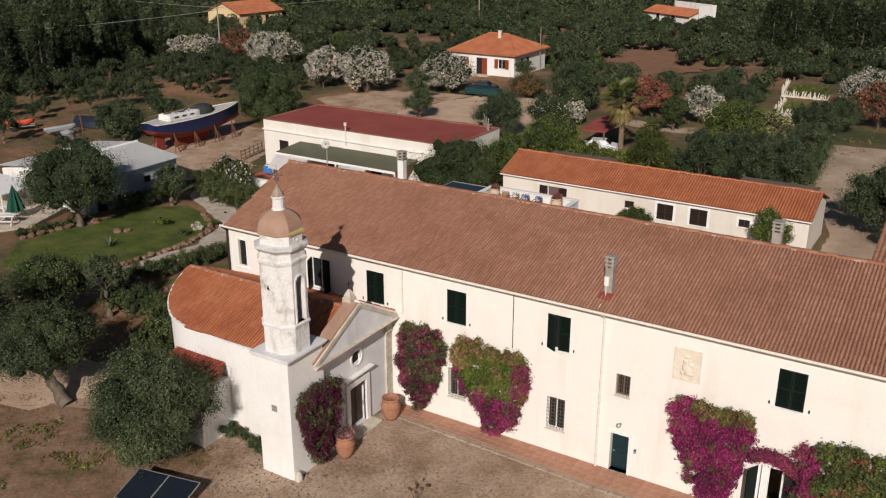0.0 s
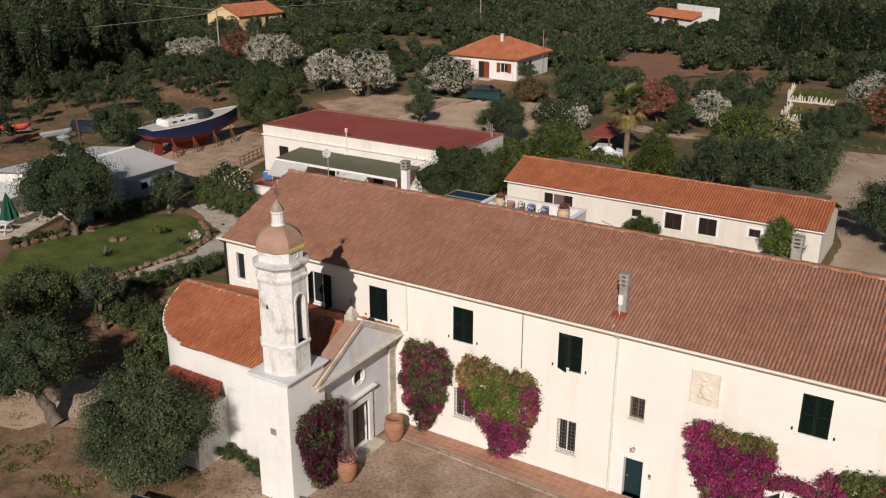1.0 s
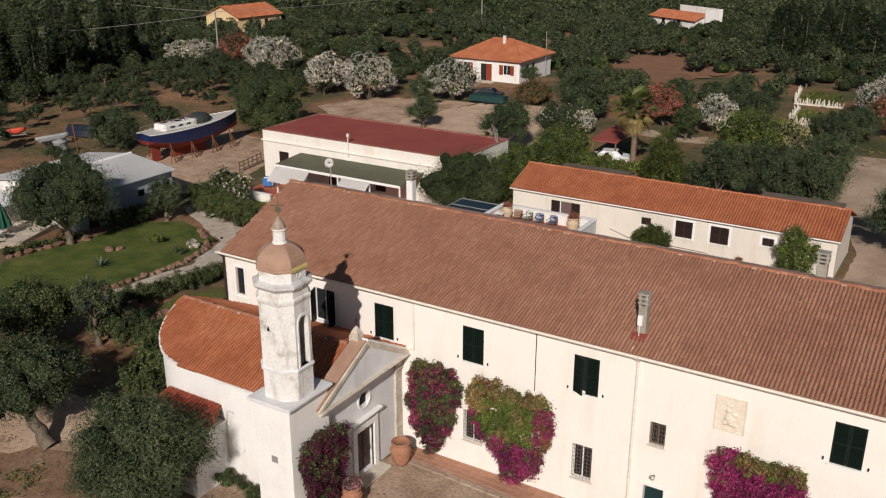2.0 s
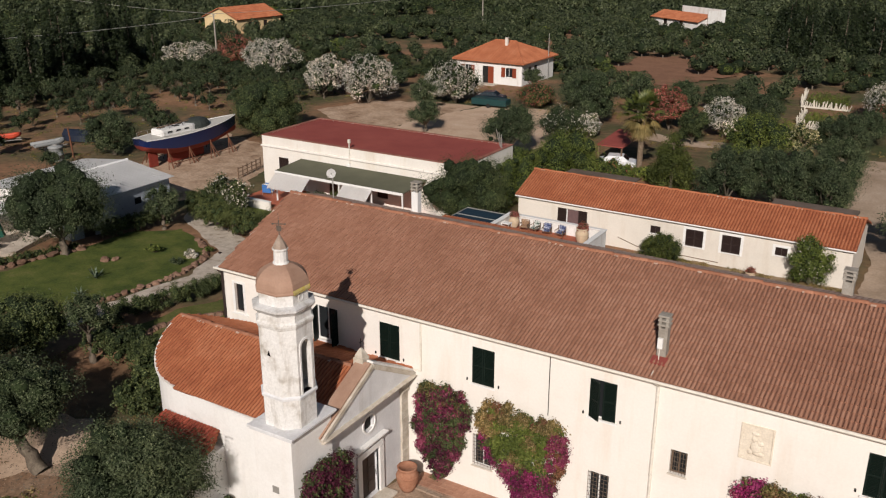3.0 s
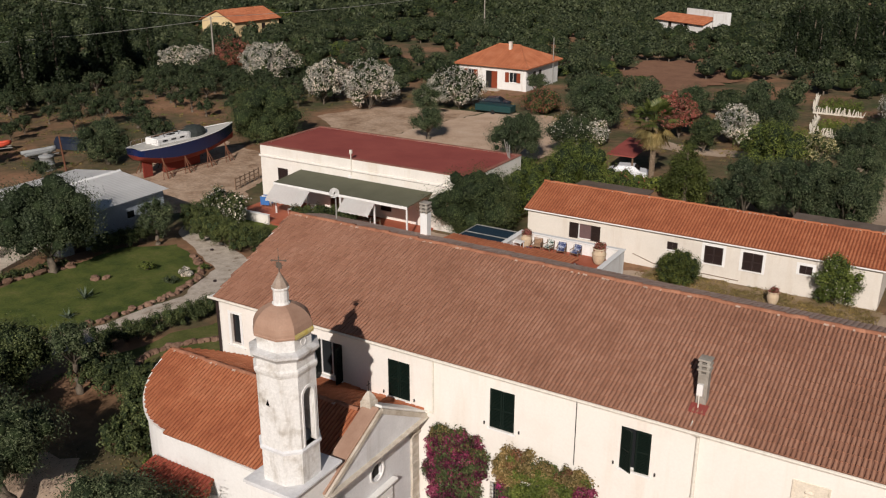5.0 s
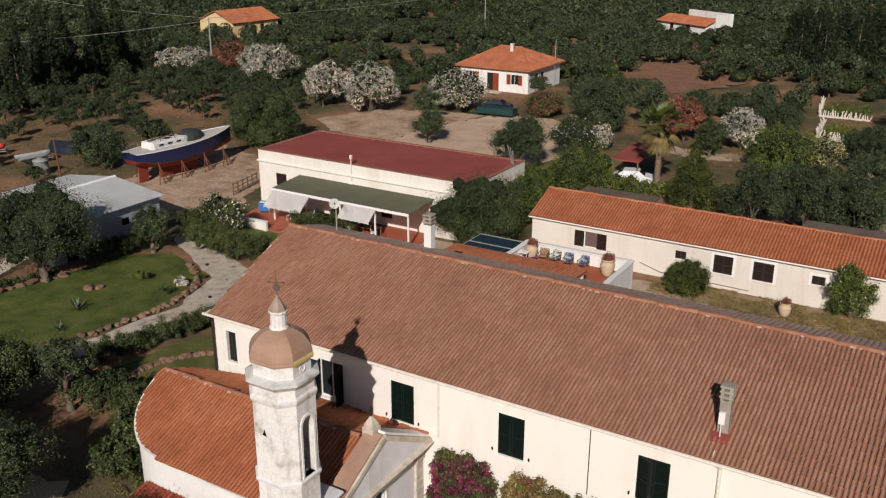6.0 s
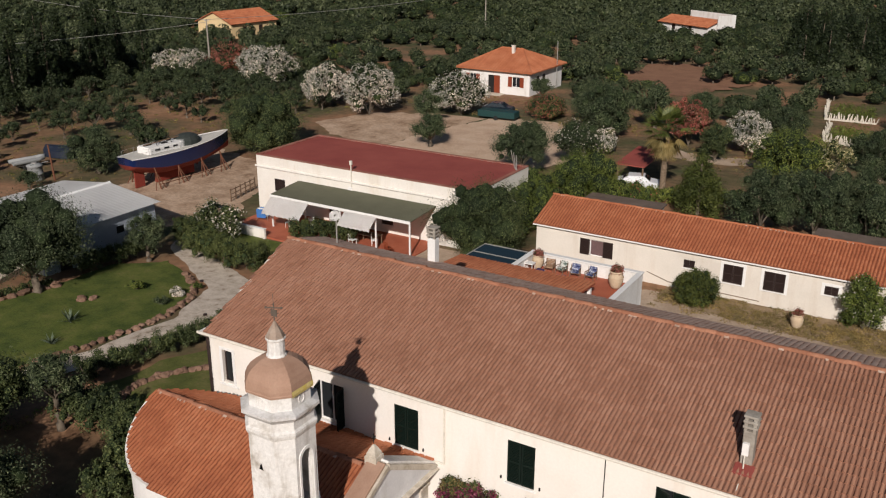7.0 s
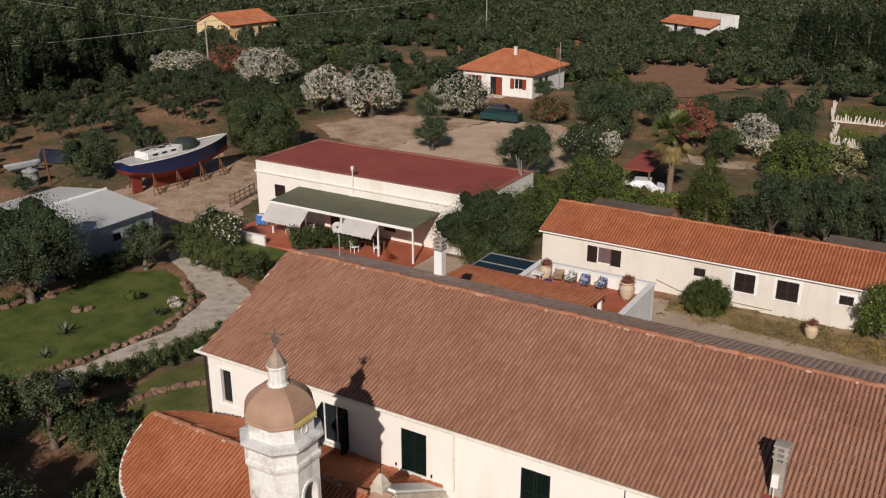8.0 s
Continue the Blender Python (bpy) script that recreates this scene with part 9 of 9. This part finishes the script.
# ---- woods ----
def lobed_crown(rng, count, size, lobes=9, aspect=0.55):
    """Leaves over the outside of a crown of overlapping lobes about 4 m wide; returns triangles' corners."""
    c, r = [], []
    for k in range(lobes):
        a, f = 2.4 * k + rng.uniform(0, 0.8), math.sqrt((k + 0.5) / lobes)
        c.append((1.35 * f * math.cos(a) * rng.uniform(0.8, 1.2), 1.35 * f * math.sin(a) * rng.uniform(0.8, 1.2), 2.55 - 1.0 * f * f + rng.uniform(-0.3, 0.35)))
        r.append(rng.uniform(0.6, 1.0))
    c, r = np.array(c), np.array(r)
    pts, face = [], []
    while len(pts) < count:
        k = int(rng.integers(lobes))
        d = rng.normal(size=3)
        d /= np.linalg.norm(d)
        if d[2] < -0.55:
            continue
        p = c[k] + d * r[k] * rng.uniform(0.9, 1.12)
        if (np.linalg.norm(c - p, axis=1) < r * 0.82).any():
            continue
        pts.append(p)
        face.append(d)
    p, face = np.array(pts), np.array(face) + rng.normal(size=(count, 3)) * 0.42
    face /= np.linalg.norm(face, axis=1, keepdims=True)
    a = np.cross(face, rng.normal(size=(count, 3)))
    a /= np.linalg.norm(a, axis=1, keepdims=True)
    b = np.cross(face, a)
    s = size * (0.65 + 0.7 * rng.random(count))[:, None]
    a, b = a * s, b * s * aspect
    return np.stack([p - a * 0.4 - b * 0.65, p - a * 0.4 + b * 0.65, p + a * 0.6], 1).reshape(-1, 3)


GROVE_EYE = (4.0, -28.0)
KEEP_OUT = [(-72, -28, 24, 81), (-70, -48, 78, 110), (-30, 12, 30, 72), (-62, -34, 60, 80), (-152, -133, 118, 138), (-63, -50, 177, 187), (-49, -36, 114, 134), (-92, -73, 27, 42), (-17, -6, 88, 116)]


def grove_spots():
    """Where the trees of the groves stand: x, y, distance from the farmhouse yard, size, turn, kind."""
    rng = np.random.default_rng(9)
    spots, cells, tries = [], {}, 0
    while tries < 60000:
        tries += 1
        g, dist = rng.uniform(-0.02, 1.10), math.sqrt(rng.uniform(60 ** 2, 325 ** 2))
        x, y = GROVE_EYE[0] - dist * math.sin(g), GROVE_EYE[1] + dist * math.cos(g)
        if y < 26 or (y < 80 and x > -74) or (x > -45 and y < 92):
            continue
        if any(a < x < b and c < y < d for a, b, c, d in KEEP_OUT):
            continue
        bare = noise.noise(Vector((x * 0.045, y * 0.045, 2.0)))
        if bare < ((-0.30 if x < -72 and y < 90 else -0.16) if dist < 150 else -0.36 if dist < 200 else -0.44):
            continue
        gap = 3.6 if dist < 150 else 3.5 if dist < 230 else 4.2
        key = (int(x // gap), int(y // gap))
        if any((key[0] + p, key[1] + q) in cells and math.hypot(x - cells[key[0] + p, key[1] + q][0], y - cells[key[0] + p, key[1] + q][1]) < gap for p in (-1, 0, 1) for q in (-1, 0, 1)):
            continue
        cells[key] = (x, y)
        patch = noise.noise(Vector((x * 0.03, y * 0.03, 7.0))) + rng.normal(0, 0.22)
        kind = 1 if patch > 0.18 else (2 if patch < -0.45 else 0)
        spots.append((x, y, dist, rng.uniform(0.6, 1.15) * (0.9 if dist < 150 else 1.05 if dist < 230 else 1.3), rng.uniform(0, 6.28), kind))
    return spots


def woods():
    """Olive groves and scrub running to the skyline, as masses of small crowns; the trees nearest the boat yard stand singly."""
    tiers = ((120, 820, 0.24), (165, 520, 0.30), (230, 320, 0.38), (999, 210, 0.50))
    crowns = [[lobed_crown(np.random.default_rng(500 + 10 * t + k), n, size, 9 if t < 2 else 7) for k in range(5)] for t, (_, n, size) in enumerate(tiers)]
    spots = grove_spots()
    single = [s for s in spots if s[0] < -72 and s[1] < 84 and s[2] < 150][:130]
    protos = []
    for k in range(5):
        t = tree("olive_tree", "small open-grown olive tree on the red earth", "tree", *single[k][:2], 3.7, 1.9, "grove_leaf", 1100, 0.21, 1.25, 0.14, clumps=24, low=-0.5, seed=200 + k, group="olive trees of the grove", clump=0.32, aspect=0.5)
        protos.append(t)
    for n, (x, y, dist, s, a, kind) in enumerate(single[5:]):
        ob = copy_thing(protos[n % 5], pose(x, y, ground_z(x, y) - 0.03, 0, 0, math.degrees(a)))
        ob.scale = (s * 1.08, s * 1.08, s * 1.02)
    taken = set(id(s) for s in single)
    rest = [s for s in spots if id(s) not in taken]
    names = (("olive_grove", "grove_leaf", "grey green olive groves stretching to the skyline"), ("maquis", "wood_far", "dark green evergreen scrub between the groves"), ("young_scrub", "scrub_leaf", "fresher green bushes among the groves"))
    for kind, (name, mat, label) in enumerate(names):
        allv = []
        for n, (x, y, dist, s, a, k) in enumerate(rest):
            if k != kind:
                continue
            tier = next(t for t, (far, _, _) in enumerate(tiers) if dist < far)
            v = crowns[tier][n % 5] * np.array([s, s, s * (1.0, 0.85, 0.7)[kind]])
            ca, sa = math.cos(a), math.sin(a)
            allv.append(np.stack([v[:, 0] * ca - v[:, 1] * sa + x, v[:, 0] * sa + v[:, 1] * ca + y, v[:, 2] - 1.0 - 0.5 * s * (kind > 0)], 1))
        V = np.concatenate(allv)
        tagged(np_mesh(name, V, np.arange(len(V)).reshape(-1, 3), M[mat]), label, "woodland", kind="stuff")
    # one dark lump per crown, with the shade put into its colour
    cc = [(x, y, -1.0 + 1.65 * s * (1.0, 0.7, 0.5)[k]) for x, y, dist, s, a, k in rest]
    tagged(clump_cores("woodland_shade", cc, [1.55 * s[3] for s in rest], flat=0.72), "inner foliage of the groves, coloured dark as shade", "woodland", kind="stuff")
    bm_v, bm_f = [], []
    for x, y, dist, s, a, k in rest:
        if dist < 200 and k == 0:
            b = len(bm_v)
            for z, r in ((-1.1, 0.16), (0.9 * s, 0.10)):
                bm_v += [(x + r * math.cos(g), y + r * math.sin(g), z) for g in (0, 2.09, 4.19)]
            bm_f += [(b + i, b + (i + 1) % 3, b + 3 + (i + 1) % 3, b + 3 + i) for i in range(3)]
    tagged(np_mesh("woodland_trunks", bm_v, bm_f, M["bark"]), "grey trunks of the olive groves", "woodland", kind="stuff")


woods()


def scrub():
    """Dry grass tufts and low weeds on the bare ground."""
    rng = np.random.default_rng(21)
    for name, mat, label, regions, n, size in (
            ("grass_tufts", "palm_dry", "dry grass tufts on the bare ground", [(-40, -14, -22, -9), (-36, -25, -7, 2), (-15, 1, 31.5, 35), (-135, -72, 28, 84), (-70, -30, 80, 94), (-26, 0, 70, 92)], 5200, 0.22),
            ("weeds", "green_leaf", "low green weeds", [(-40, -22, -24, -13), (-27.5, -20, -15.5, -10), (-36, -25, -4, 4), (-135, -72, 28, 84), (-44, 6, 84, 112)], 4200, 0.20)):
        cs = []
        areas = np.array([(b - a) * (d - c) for a, b, c, d in regions], float) ** 0.6
        for _ in range(n):
            a, b, c, d = regions[rng.choice(len(regions), p=areas / areas.sum())]
            x, y = rng.uniform(a, b), rng.uniform(c, d)
            if noise.noise(Vector((x * 0.45, y * 0.45, 5.0))) < (0.05 if y > 5 else 0.22):
                continue
            cs.append((x, y, ground_z(x, y) + 0.08))
        v, q = leaf_quads(cs, [0.3] * len(cs), len(cs) * 9, size * 0.8, rng, 0.30, 0.4)
        tagged(np_mesh(name, v, q, M[mat]), label, "grass", kind="stuff")


scrub()


def verge_straw():
    """Dead grass lying and standing on the verge of the low building."""
    rng = np.random.default_rng(44)
    cs = []
    while len(cs) < 900:
        x, y = rng.uniform(-14.3, 1.4), rng.uniform(31.9, 35.6)
        if noise.noise(Vector((x * 0.7, y * 0.9, 1.0))) > -0.15 and y > 32.6 - 0.08 * (x + 14):
            cs.append((x, y, ground_z(x, y) + 0.1))
    v, q = leaf_quads(cs, [0.3] * len(cs), 6500, 0.17, rng, 0.3, 0.3)
    tagged(np_mesh("dry_grass", v, q, M["palm_dry"]), "pale dead grass on the verge", "grass", kind="stuff")


verge_straw()


def shade_nets():
    """Beds of the vegetable garden, each edged with a kerb and rows of pale leaning canes."""
    rnd = random.Random(31)
    for corner, back, end in (((-15.1, 102.5), (-16.6, 114.0), (-8.8, 102.4)), ((-13.1, 89.6), (-13.9, 99.2), (-7.4, 87.3))):
        t = thing("vegetable_bed", "kerbed vegetable bed with rows of pale canes", "garden bed", (corner[0], corner[1], -1.0), group="vegetable beds")
        for (tx, ty), n in ((end, 30), (back, 26)):
            dx, dy = tx - corner[0], ty - corner[1]
            for i in range(n):
                f = (i + rnd.uniform(0.2, 0.8)) / n
                h = rnd.uniform(0.45, 1.0)
                bm = bmesh.new()
                rod(bm, (dx * f, dy * f, 0), (dx * f + rnd.uniform(-0.3, 0.3), dy * f + rnd.uniform(0.1, 0.6), h), 0.085, 0.06, segs=5)
                part("cane", bm, M["bleached"], t)
            L = math.hypot(dx, dy)
            bm = bmesh.new()
            box(bm, (0, -0.30, -0.1), (L, -0.07, 0.22), 0.02, Matrix.Rotation(math.atan2(dy, dx), 4, "Z"))
            part("kerb", bm, M["bleached"], t)
        rng = np.random.default_rng(8)
        cs = [((end[0] - corner[0]) * a + (back[0] - corner[0]) * b, (end[1] - corner[1]) * a + (back[1] - corner[1]) * b, 0.3) for a, b in rng.uniform(0.1, 0.95, (90, 2))]
        v, q = leaf_quads(cs, [0.55] * len(cs), 1500, 0.22, rng, 0.8, 0.5)
        np_mesh("leaves", v, q, M["green_leaf"], t)


shade_nets()


def litter():
    """Fallen leaves, twigs and grit lying on the yard."""
    rng = np.random.default_rng(77)
    for name, mat, label, n, size in (("leaf_litter", "bark", "fallen leaves and twigs on the yard", 5200, 0.10), ("loose_grit", "dirt", "loose pale grit on the yard", 2600, 0.05)):
        cs = []
        while len(cs) < n:
            x, y = rng.uniform(-32, 8), rng.uniform(-19, -3.6)
            near = max(math.exp(-((x - a) ** 2 + (y - b) ** 2) / 14.0) for a, b in ((-19, -10), (-26.5, -9), (-32, -10), (-13.5, -7)))
            if rng.random() > 0.14 + near + 0.3 * max(0, noise.noise(Vector((x * 0.4, y * 0.4, 3.0)))):
                continue
            if -17.0 < x < -11.5 and y > -7.2:
                continue
            cs.append((x, y, ground_z(x, y) + 0.045))
        v, q = leaf_quads(cs, [0.02] * n, n, size, rng, 0.3, 0.6)
        tagged(np_mesh(name, v, q, M[mat]), label, "litter", kind="stuff")


litter()
